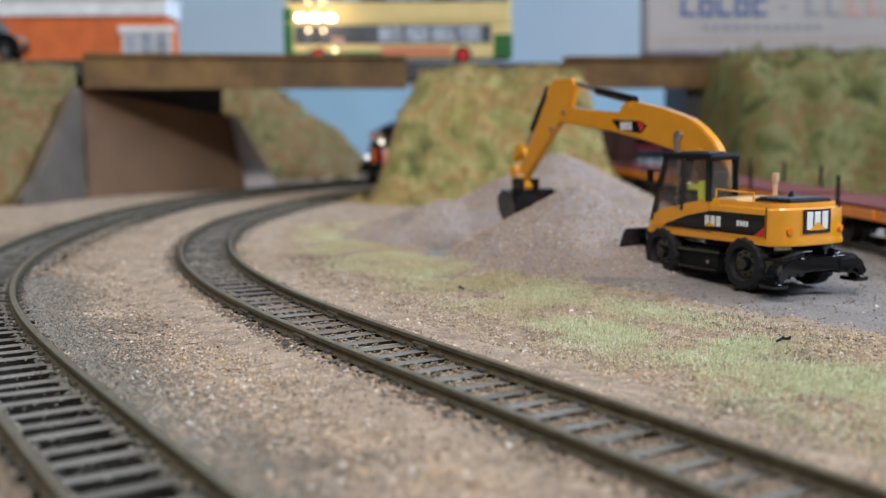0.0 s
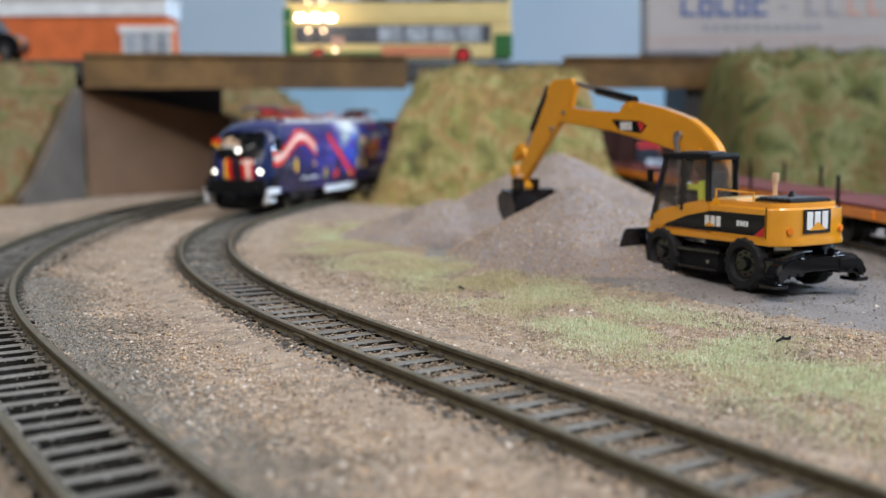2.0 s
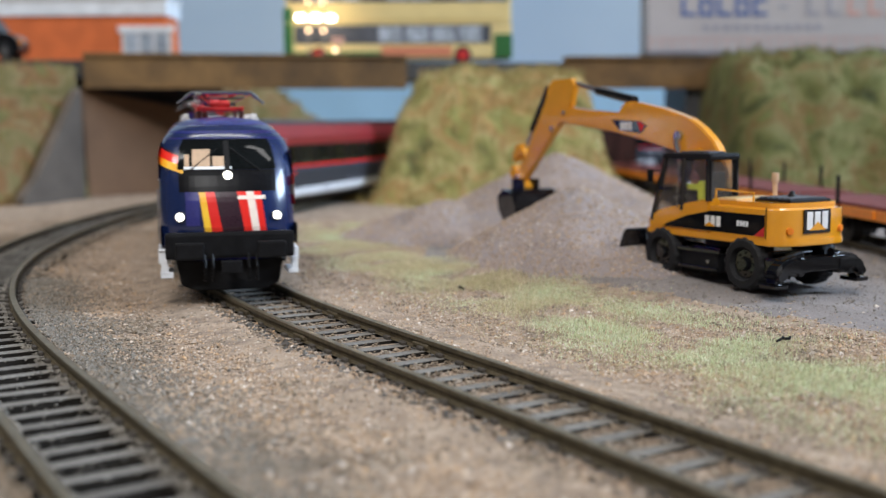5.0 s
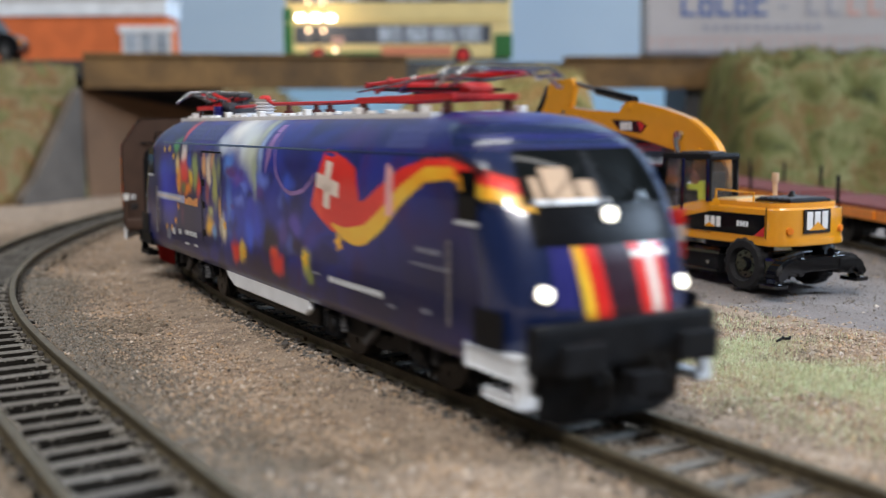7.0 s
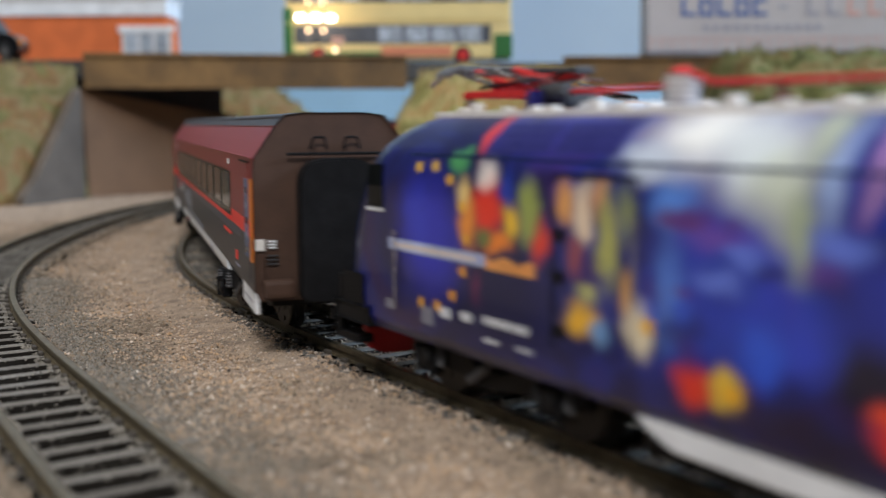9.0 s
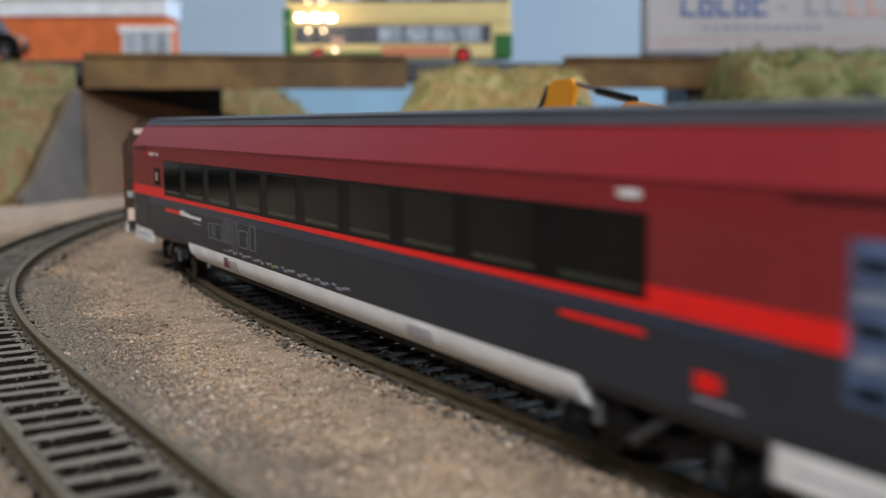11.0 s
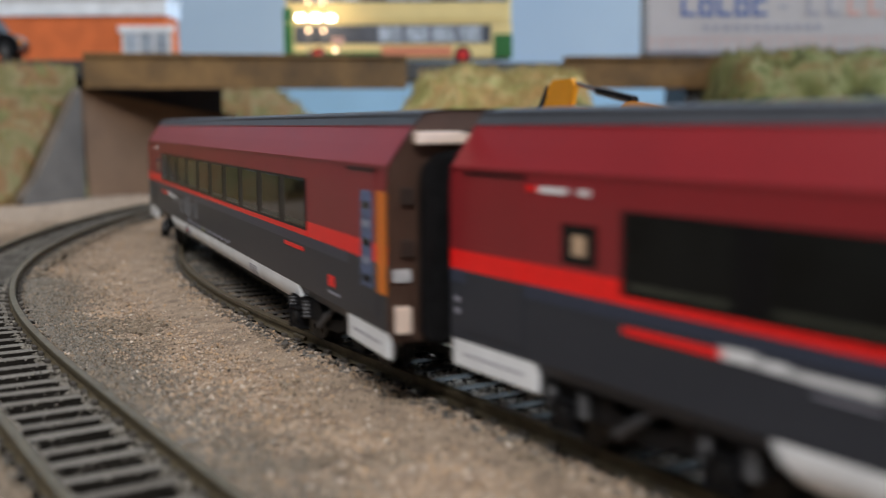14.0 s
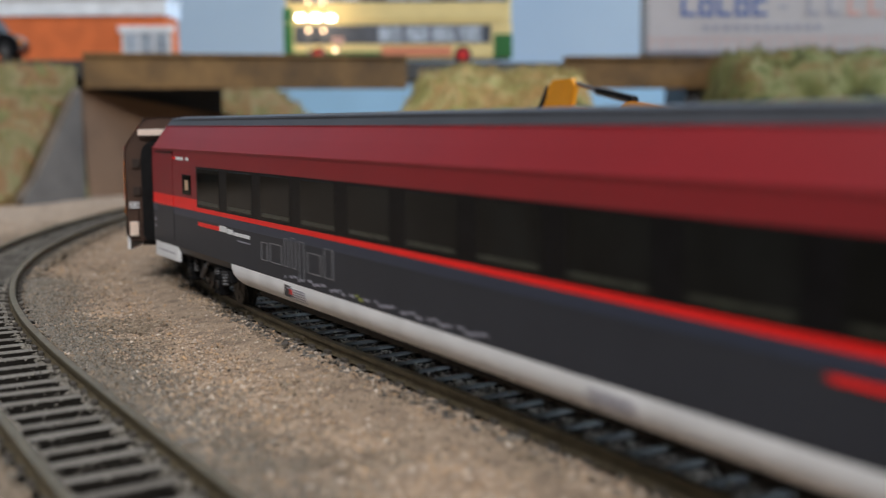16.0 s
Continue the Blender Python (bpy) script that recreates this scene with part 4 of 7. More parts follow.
def side_strip(xs, top, bottom, out=0.06, side=-1, rows=8):
    """A printed band on the side, between two lines over lx."""
    bm = B()
    grid = []
    for lx in xs:
        z0, z1 = bottom(lx), top(lx)
        grid.append([bm.verts.new((LOCO / 2 - lx, side * (half_width(z0 + (z1 - z0) * k / rows) + out), z0 + (z1 - z0) * k / rows)) for k in range(rows + 1)])
    for a, b in zip(grid, grid[1:]):
        for k in range(rows):
            bm.faces.new((a[k], b[k], b[k + 1], a[k + 1]))
    return bm


def side_blob(cx, cz, outline, out=0.06, side=-1, rings=5):
    """A printed patch on the side: outline(angle) is its radius (x, z) round a centre."""
    bm = B()
    c = bm.verts.new((LOCO / 2 - cx, side * (half_width(cz) + out), cz))
    n = 28
    prev = None
    for k in range(1, rings + 1):
        ring = []
        for i in range(n):
            a = 2 * math.pi * i / n
            rx, rz = outline(a)
            z = cz + rz * k / rings
            ring.append(bm.verts.new((LOCO / 2 - (cx + rx * k / rings), side * (half_width(z) + out), z)))
        for i in range(n):
            j = (i + 1) % n
            if prev is None:
                bm.faces.new((c, ring[i], ring[j]))
            else:
                bm.faces.new((prev[i], ring[i], ring[j], prev[j]))
        prev = ring
    return bm


def oval(rx, rz, rough=0.0, seed=0.0):
    def f(a):
        k = 1 + rough * noise.noise((math.cos(a) * 1.5 + seed, math.sin(a) * 1.5, seed))
        return rx * math.cos(a) * k, rz * math.sin(a) * k
    return f


def star(r, points=5, inner=0.45):
    def f(a):
        t = (a * points / (2 * math.pi)) % 1
        k = inner + (1 - inner) * abs(2 * t - 1)
        return r * k * math.cos(a), r * k * math.sin(a)
    return f


def side_bar(lx0, lx1, z0, z1, out=0.1, side=-1):
    return side_strip([lx0, (lx0 + lx1) / 2, lx1], lambda q: z1, lambda q: z0, out, side, 3)


def front_patch(z0, z1, a0, a1, out=0.08, end=1, n=12, m=6):
    bm = B()
    g = [[bm.verts.new(nose(z0 + (z1 - z0) * j / m, a0(j / m) + (a1(j / m) - a0(j / m)) * i / n, out, end)) for i in range(n + 1)] for j in range(m + 1)]
    for j in range(m):
        for i in range(n):
            bm.faces.new((g[j][i], g[j][i + 1], g[j + 1][i + 1], g[j + 1][i]))
    return bm


def K(v):
    return lambda t: v


def bogie_frame(parent, x, wheelbase, wheel_r, material, name="bogie"):
    """A bogie with side frames, springs, axle boxes and two wheelsets, turning on its pivot."""
    bog = new(name)
    bog.empty_display_size = 0.01
    bog.parent = parent
    bog.location = (x * M, 0, 0)
    h = wheelbase / 2
    for s in (-1, 1):
        bm = B()
        prism(bm, [(-h - 7, 6.4), (-h - 6, 9.2), (-6, 9.2), (-4, 7.2), (4, 7.2), (6, 9.2), (h + 6, 9.2), (h + 7, 6.4), (h + 3, 5.2), (5, 5.2), (3, 4.4), (-3, 4.4), (-5, 5.2), (-h - 3, 5.2)], s * 12.2, s * 13.8, 0.25)
        part("side_frame", bm, material, bog)
        for q in (-h, h):
            ab = part("axle_box", cyl(box(B(), q - 2.3, q + 2.3, s * 13.5, s * 15.2, wheel_r - 2.0, wheel_r + 1.8, 0.4), (q, s * 15.2, wheel_r), (q, s * 15.7, wheel_r), 1.4, 1.2, 12), material, bog)
            for dx in (-3.4, 3.4):
                coil = [(1.05 if k % 2 else 0.75, 5.4 + k * 0.38) for k in range(10)]
                part("spring", lathe(B(), q + dx, s * 14.2, coil, 12), DARKGREY, ab)
        part("damper", cyl(cyl(B(), (-4, s * 14.6, 5.0), (1, s * 14.6, 8.4), 0.75, 0.75, 8), (1, s * 14.6, 8.4), (4.5, s * 14.6, 10.4), 0.45, 0.45, 8), DARKGREY, bog)
        part("sand_pipe", tube(B(), [(h + 6.5, s * 10, 6), (h + 6.8, s * 9.6, 3), (h + 5.6, s * 9.2, 0.9)], 0.4), material, bog)
    part("bolster", box(B(), -5, 5, -12, 12, 5.5, 8.5, 0.5), material, bog)
    sets = []
    for q in (-h, h):
        w = new("wheelset")
        w.empty_display_size = 0.005
        w.parent = bog
        w.location = (q * M, 0, wheel_r * M)
        bm = B()
        cyl(bm, (0, -9.5, 0), (0, 9.5, 0), 1.0, 1.0, 10)
        for s in (-1, 1):
            cyl(bm, (0, s * 7.2, 0), (0, s * 7.9, 0), wheel_r + 0.9, wheel_r + 0.6, 28)
            cyl(bm, (0, s * 7.9, 0), (0, s * 10.2, 0), wheel_r, wheel_r - 0.1, 28)
            cyl(bm, (0, s * 10.2, 0), (0, s * 10.5, 0), 2.0, 1.8, 12)
            for k in range(6):
                a = k * math.pi / 3
                cyl(bm, (math.cos(a) * 3.6, s * 10.1, math.sin(a) * 3.6), (math.cos(a) * 3.6, s * 10.4, math.sin(a) * 3.6), 0.6, 0.6, 6)
        part("axle_and_wheel", bm, STEELDARK, w, "dark metal wheels on their axle")
        sets.append(w)
    bog["wheel_radius"] = wheel_r
    return bog, sets


STEELDARK = mat("dark_wheel_steel", (0.035, 0.033, 0.032), 0.45, 0.6, var=0.2)


def pantograph(parent, lx, flip, base_mat, folded_label):
    """A folded single-arm current collector on insulators."""
    p = new("pantograph")
    p.empty_display_size = 0.005
    p.parent = parent
    p.location = ((LOCO / 2 - lx) * M, 0, 45.4 * M)
    p["label"] = folded_label
    f = flip
    bm = B()
    for y in (-7.5, 7.5):
        box(bm, -16, 14, y - 0.7, y + 0.7, 2.6, 3.8, 0.2)
    for x in (-16, -2, 13):
        box(bm, x - 0.7, x + 0.7, -7.5, 7.5, 2.7, 3.7, 0.2)
    part("base_frame", bm, base_mat, p, "red base frame")
    for x in (-14, 12):
        for y in (-7.5, 7.5):
            bm = B()
            for k in range(4):
                cyl(bm, (x, y, 0.1 + k * 0.65), (x, y, 0.5 + k * 0.65), 1.25, 0.9, 12)
            cyl(bm, (x, y, 0), (x, y, 2.7), 0.7, 0.7, 10)
            part("insulator", bm, BROWNINS, p)
    bm = B()
    tube(bm, [(12 * f, 0, 4.6), (-20 * f, 0, 6.2)], 0.85, 8)
    tube(bm, [(12 * f, -3, 4.2), (12 * f, 3, 4.2)], 0.9, 8)
    part("lower_arm", bm, base_mat, p)
    bm = B()
    tube(bm, [(-20 * f, -2, 6.4), (18 * f, -5, 7.2)], 0.5, 6)
    tube(bm, [(-20 * f, 2, 6.4), (18 * f, 5, 7.2)], 0.5, 6)
    tube(bm, [(-20 * f, -2, 6.4), (-20 * f, 2, 6.4)], 0.7, 6)
    tube(bm, [(2 * f, -3.6, 6.8), (2 * f, 3.6, 6.8)], 0.35, 6)
    part("upper_arm", bm, DARKGREY if flip < 0 else base_mat, p)
    for dx in (15, 20):
        bm = tube(B(), [(dx * f, -12.5, 6.2), (dx * f, -10, 7.6), (dx * f, 10, 7.6), (dx * f, 12.5, 6.2)], 0.5, 6)
        part("collector_bar", bm, STEEL, p, "bright metal collector strip")
    bm = tube(B(), [(15 * f, -12.3, 6.6), (20 * f, -12.3, 6.6)], 0.35)
    tube(bm, [(15 * f, 12.3, 6.6), (20 * f, 12.3, 6.6)], 0.35)
    tube(bm, [(-18 * f, -6, 5.0), (16 * f, -9.5, 6.9)], 0.25)
    tube(bm, [(-18 * f, 6, 5.0), (16 * f, 9.5, 6.9)], 0.25)
    part("head_link", bm, STEEL, p)
    for y_ in (-5.4, 5.4):
        part("control_rod", tube(B(), [(13 * f, y_, 4.4), (-14 * f, y_ * 0.5, 5.6), (-20 * f, y_ * 0.4, 6.8)], 0.28, 6), BLACK, p)
    part("cross_tie", tube(B(), [(-8 * f, -6.5, 5.2), (-8 * f, 6.5, 5.2)], 0.35, 6), DARKGREY, p)
    part("cross_tie", tube(B(), [(8 * f, -8.5, 6.4), (8 * f, 8.5, 6.4)], 0.35, 6), DARKGREY, p)
    part("collector_horn", tube(B(), [(17.5 * f, -12.4, 6.2), (17.5 * f, -15, 4.6)], 0.4, 6), STEEL, p)
    part("collector_horn", tube(B(), [(17.5 * f, 12.4, 6.2), (17.5 * f, 15, 4.6)], 0.4, 6), STEEL, p)
    part("spring_drum", cyl(B(), (11 * f, -3.5, 4.6), (11 * f, 3.5, 4.6), 1.0, 1.0, 14), base_mat, p)
    for x_, y_, r_ in ((-14, -9.5, 0.5), (-6, -10.5, 0.4), (3, -9.0, 0.5), (9, -11, 0.4)):
        part("spring_rod", tube(B(), [(x_ * f, y_ * 0.4, 4.8), ((x_ + 9) * f, y_ * 0.75, 6.9)], r_, 6), STEEL if r_ < 0.45 else base_mat, p)
    part("head_plate", box(B(), min(13 * f, 21 * f), max(13 * f, 21 * f), -9.0, -6.6, 6.7, 7.5, 0.2), STEEL, p, "bright collector end plate")
    part("cylinder", cyl(B(), (4 * f, 3.2, 4.6), (-9 * f, 3.2, 4.9), 1.2, 1.2, 10), DARKGREY, p)
    return p


BROWNINS = mat("brown_insulator", (0.10, 0.025, 0.02), 0.3, var=0.1, coat=0.3)


def locomotive():
    t = thing("locomotive", "dark blue electric locomotive with printed flags and a folded pantograph", "locomotive")
    X = lambda q: LOCO / 2 - q
    part("body", loft(B(), [hull_ring(z) for z in LZ]), LIVERY, t, "dark blue body with swirling printed artwork", smooth=True)
    # navy paint of the two cab fronts and the smooth dome over them
    for e in (1, -1):
        part("cab_nose", front_patch(11.6, 45.2, K(-1.0), K(1.0), 0.05, e, 28, 26), NAVY, t, "glossy navy cab front", smooth=True)
    # side artwork, camera side and far side
    for sd in (-1, 1):
        rng_x = lambda a, b, n=30: [a + (b - a) * i / n for i in range(n + 1)]
        art = part("roof_shoulder_line", side_bar(26, 186, 39.1, 39.5, 0.12, sd), NAVY, t)
        for q0, q1 in ((33, 46), (137, 149.4), (150.4, 163)):
            part("roof_panel", side_bar(q0, q1, 40.2, 44.0, 0.10, sd), HATCH, t, "violet-blue roof panel")
        for k in range(9):
            a = math.radians(74 + 26 * k)
            part("star_print", side_blob(179.5 + 10.9 * math.cos(a), 26.8 + 11.0 * math.sin(a), star(1.15), 0.10, sd, 2), FLAGGOLD, art)
        part("door_slot", side_bar(147.4, 148.0, 15, 37.4, 0.14, sd), BLACK, t)
        part("door_rail", side_bar(131.8, 132.2, 15, 37.4, 0.14, sd), STEEL, t)
        part("door_head_line", side_bar(131.8, 148.0, 37.3, 37.7, 0.14, sd), BLACK, t)
        for zz in (16.4, 23.5, 29):
            part("door_hinge", side_bar(145.0, 147.2, zz, zz + 1.6, 0.14, sd), BLACK, t)
        # arcs of light
        arc = lambda q: float(np.interp(q, [74, 76, 80, 84, 87, 90, 92.5, 94.4, 95.6, 96.4, 97.0], [34.6, 33.0, 31.2, 30.5, 30.3, 30.9, 32.2, 34.2, 37.0, 40.2, 43.6]))
        part("arc_print", side_strip(rng_x(74, 97, 46), lambda q: arc(q) + 0.5, lambda q: arc(q) - 0.35 - 0.5 * max(0, q - 93), 0.06, sd), LILAC, art)
        part("beam_streak", side_strip(rng_x(98.4, 101.2, 4), lambda q: 44.0, lambda q: 33.5 + 1.5 * (101.2 - q), 0.06, sd), LILAC, art)
        part("stripe_print", side_strip(rng_x(163.6, 192.5, 12), lambda q: 25.5, lambda q: 23.6, 0.08, sd), STRIPEPALE, art, "pale printed stripe")
        part("stripe_print", side_strip(rng_x(151.6, 163.4, 6), lambda q: 25.2 + 0.5 * math.sin(q), lambda q: 23.4, 0.08, sd), STRIPEORANGE, art, "orange printed stripe")
        for q_, z_, r_ in ((63.0, 22.8, 2.0), (79.4, 18.0, 2.0), (129.5, 20.5, 1.4), (116, 15.2, 1.5)):
            part("star_print", side_blob(q_, z_, star(r_), 0.10, sd, 2), FLAGGOLD, art)
        # the flags
        wave = lambda q: 31.0 + 7.2 * math.sin((q - 58) * 0.098 + 2.75) if sd < 0 else 32.0 + 5.5 * math.sin((q - 58) * 0.098 + 2.75)
        if sd < 0:
            def mid(q):
                return float(np.interp(q, [12, 16, 22, 30, 38, 45, 52, 60, 68, 80], [35.0, 36.2, 37.6, 37.4, 34.2, 30.0, 26.6, 25.4, 26.2, 29.0]))
            part("ribbon_red", side_strip(rng_x(12, 72), lambda q: mid(q) + float(np.interp(q, [12, 30, 45, 60, 72], [1.4, 1.4, 4.2, 4.6, 4.6])), lambda q: mid(q) - 0.4, 0.09, sd), FLAGRED, art, "red band of a printed flag ribbon")
            part("ribbon_gold", side_strip(rng_x(12, 66), lambda q: mid(q) + 0.2, lambda q: mid(q) - float(np.interp(q, [12, 22, 45, 56, 66], [1.8, 1.6, 3.6, 3.2, 0.4])), 0.12, sd), FLAGGOLD, art, "gold band of a printed flag ribbon")
            part("ribbon_dark", side_strip(rng_x(12, 44), lambda q: mid(q) + 2.3, lambda q: mid(q) + 1.2, 0.07, sd), FLAGBLACK, art)
            part("flag_red", side_strip(rng_x(54, 75.8), lambda q: float(np.interp(q, [54, 55.5, 60, 66, 69.2, 72, 75.8], [31.5, 36.4, 38.0, 39.2, 39.7, 35.4, 28.9])), lambda q: float(np.interp(q, [54, 60, 66, 72, 75.8], [26.5, 24.6, 24.5, 26.8, 28.7])), 0.10, sd), FLAGRED, art, "printed red flag with a white cross")
            part("ribbon_shine", side_strip(rng_x(40.8, 43.4, 4), lambda q: 36.6 + 0.5 * (q - 40.8), lambda q: 29.4 - 0.5 * abs(q - 42), 0.14, sd), SHINE, art, "pale shine printed across the ribbon")
            cross = B()
            def bar(cx, cz, hx, hz, tilt):
                merge(cross, side_blob(cx, cz, lambda a: (lambda u, v: (u * math.cos(tilt) - v * math.sin(tilt), u * math.sin(tilt) + v * math.cos(tilt)))(max(-hx, min(hx, 9 * math.cos(a))), max(-hz, min(hz, 9 * math.sin(a)))), 0.14, sd, 3))
            bar(67.7, 33.0, 5.2, 1.4, 0.16)
            bar(67.7, 33.0, 1.5, 4.4, 0.16)
            part("flag_cross", cross, CROSSWHITE, art, "white cross on the printed flag")
        else:
            for k, mm in enumerate((FLAGRED, CROSSWHITE, FLAGRED)):
                part("ribbon_stripe", side_strip(rng_x(10, 66), lambda q: wave(q) + 4.2 - 2.6 * k, lambda q: wave(q) + 1.6 - 2.6 * k, 0.09, sd), mm, art, "stripe of a printed flag ribbon")
            part("emblem_print", side_blob(38, 23, oval(2.2, 4.0, 0.5, 2), 0.09, sd), FLAGGOLD, art)
            part("swirl_print", side_strip(rng_x(84, 120), lambda q: 40 - (q - 84) * 0.62, lambda q: 35 - (q - 84) * 0.62, 0.09, sd), FLAGRED, art)
        # small unreadable lettering as bars
        for q0, q1, z0, z1, mm in ((45, 68, 15.0, 16.1, OFFWHITE), (25, 33, 24.3, 25.0, GREYINK), (22, 35, 22.1, 22.5, GREYINK), (153, 164, 15.4, 16.6, OFFWHITE), (167, 170.4, 15.0, 16.4, OFFWHITE), (173, 176, 14.6, 16.2, OFFWHITE), (178, 181.6, 12.8, 15.6, GREYINK), (152, 156, 13.0, 13.5, OFFWHITE), (160, 164, 12.8, 13.4, OFFWHITE), (166, 190, 24.1, 24.9, CROSSWHITE), (191, 193.4, 13.6, 15.2, GREYINK), (72, 76, 15.6, 16.1, GREYINK), (40, 43, 14.0, 14.4, GREYINK), (28, 31, 14.8, 15.4, GREYINK)):
            bm = B()
            q = q0
            k = 0
            while q < q1 - 0.3:
                w = 0.55 + 0.5 * ((k * 7) % 3) / 2
                merge(bm, side_bar(q, min(q + w, q1), z0, z1, 0.15, sd))
                q += w + 0.28
                k += 1
            part("lettering_bar", bm, mm, art)
        # cab side windows
        for q0, q1 in ((14.2, 20.0), (194.2, 199.6)):
            w = part("cab_side_window", side_strip([q0, (q0 + q1) / 2, q1], lambda q: 37.4, lambda q: 30.2, 0.16, sd, 4), DARKGLASS, t, "dark cab side window")
            part("window_frame", side_bar(q0 - 0.4, q1 + 0.4, 29.6, 30.1, 0.2, sd), OFFWHITE, w)
        for q in (10.5, 196 + 4.5):
            part("grab_rail", tube(B(), [(X(q + 11 if q < 100 else q - 11), sd * 17.9, 14), (X(q + 11 if q < 100 else q - 11), sd * 17.9, 27)], 0.22), STEEL, t)
        # skirt between the bogies
        bm = B()
        prism(bm, [(X(134.6), 12.0), (X(80.5), 12.0), (X(79.5), 7.6), (X(82), 6.2), (X(126), 6.2), (X(131), 8.0)], sd * 15.4, sd * 16.6, 0.35)
        part("side_skirt", bm, OFFWHITE, t, "off-white underframe skirt")
    # the ribbon runs on round the corner of the cab
    for dz0, dz1, mm, ou in ((0.0, 2.3, FLAGRED, 0.16), (-1.9, 0.1, FLAGGOLD, 0.18), (2.2, 2.8, FLAGBLACK, 0.15)):
        bm = B()
        rows = []
        for i in range(13):
            a_ = -1.0 + 0.615 * i / 12
            base = 36.4 - 2.9 * (i / 12) ** 1.3
            rows.append([bm.verts.new(nose(base + dz0 + (dz1 - dz0) * k / 3, a_, ou, 1)) for k in range(4)])
        for p_, q_ in zip(rows, rows[1:]):
            for k in range(3):
                bm.faces.new((p_[k], q_[k], q_[k + 1], p_[k + 1]))
        part("ribbon_end", bm, mm, t, "printed ribbon running round the cab corner")
    # fronts
    for e in (1, -1):
        wind = part("windscreen", front_patch(32.6, 40.4, lambda s: -0.46 + 0.04 * s, lambda s: 0.46 - 0.04 * s, 0.22, e, 16, 8), DARKGLASS, t, "raked dark windscreen", smooth=True)
        part("windscreen_pillar", front_patch(32.6, 40.0, K(-0.012), K(0.012), 0.3, e, 2, 8), BLACK, wind)
        if e > 0:
            for a0, a1, z1 in ((-0.365, -0.31, 36.5), (-0.28, -0.11, 37.8), (-0.09, 0.0, 36.0)):
                part("cab_interior", front_patch(33.4, z1, K(a0), K(a1), 0.26, e, 4, 4), SKIN_CARD, wind, "pale cab interior seen through the glass")
            part("dash_sill", front_patch(32.7, 33.4, K(-0.375), K(0.02), 0.27, e, 10, 2), OFFWHITE, wind, "pale sill under the windscreen")
        wip = B()
        for a_, b_ in ((-0.3, -0.05), (0.25, 0.02)):
            tube(wip, [nose(32.4, a_, 0.5, e), nose(38.0, b_, 0.5, e)], 0.18, 5)
        part("wiper", wip, BLACK, wind)
        part("front_band", front_patch(27.0, 32.5, lambda s: -0.45, lambda s: 0.45, 0.12, e, 14, 4), BANDBLACK, t, "black band under the windscreen")
        for a0, a1, mm in ((-0.21, -0.15, FLAGGOLD), (-0.15, -0.07, FLAGRED), (-0.07, 0.06, FLAGBLACK), (0.06, 0.13, FLAGRED), (0.13, 0.20, CROSSWHITE), (0.20, 0.27, FLAGRED)):
            part("front_stripe", front_patch(16.8, 27.0, (lambda s, q=a0: q + 0.035 - 0.05 * s), (lambda s, q=a1: q + 0.035 - 0.05 * s), 0.14, e, 3, 8), mm, t)
        part("violet_patch", front_patch(18.5, 27.0, K(-0.37), K(-0.22), 0.13, e, 4, 4), HATCH, t)
        part("front_lettering_bar", front_patch(25.0, 26.0, K(0.05), K(0.30), 0.2, e, 6, 1), CROSSWHITE, t)
        sgn = 1 if e > 0 else -1
        for a, z in ((-0.44, 20.7), (0.44, 20.7), (0.0, 31.1)):
            c = nose(z, a, 0.0, e)
            d = Vector((sgn, a * 0.7, 0.1)).normalized()
            h_ = part("headlight", cyl(B(), c - d * 0.6, c + d * 0.7, 1.5, 1.35, 18), STEEL, t, "round headlight rim")
            part("lens", cyl(B(), c + d * 0.7, c + d * 0.95, 1.1, 0.9, 18), LAMP_GLOW if e > 0 else OFFWHITE, h_, "glowing white lens" if e > 0 else "unlit lens")
        xb = X(4.0) if e > 0 else X(212.5)
        bm = box(B(), min(xb, xb + sgn * 2.4), max(xb, xb + sgn * 2.4), -16.2, 16.2, 10.2, 17.0, 0.9)
        part("buffer_beam", bm, BLACK, t, "black buffer beam")
        for s in (-1, 1):
            bf = part("buffer", cyl(B(), (xb + sgn * 2, s * 10.2, 12.6), (xb + sgn * 4.6, s * 10.2, 12.6), 1.7, 1.4, 14), BLACK, t)
            part("buffer_head", box(B(), xb + sgn * 5.2 - 0.6, xb + sgn * 5.2 + 0.6, s * 10.2 - 3.6, s * 10.2 + 3.6, 10.4, 14.8, 0.6), BLACK, bf)
            st = part("step", box(B(), xb - sgn * 6.5 - 6.5, xb - sgn * 6.5 + 6.5, s * 15.2, s * 17.5, 9.4, 12.4, 0.4), OFFWHITE if e > 0 else BLACK, t, "white cab step" if e > 0 else "black cab step")
            part("step_tread", box(B(), xb - sgn * 4 - 4.5, xb - sgn * 4 + 4.5, s * 14.6, s * 17.3, 5.6, 6.8, 0.2), OFFWHITE if e > 0 else BLACK, st)
            part("step_bracket", box(B(), xb - sgn * 0.4 - 0.8, xb - sgn * 0.4 + 0.8, s * 15.6, s * 17.2, 6.5, 10, 0.1), OFFWHITE if e > 0 else BLACK, st)
            part("side_plate", side_strip([X(xb - sgn * 11), X(xb - sgn * 5), X(xb - sgn * 3)], lambda q: 18.2, lambda q: 12.8, 0.3, s, 2), BLACK, t)
        bm = B()
        prism(bm, [(-13.5, 9.5), (13.5, 9.5), (12.5, 3.2), (9, 1.6), (-9, 1.6), (-12.5, 3.2)], xb - sgn * 3, xb - sgn * 1.4, 0.3, axis="x")
        part("snow_plough", bm, BLACK if e > 0 else RED, t, "black plough" if e > 0 else "red plough")
        bm = B()
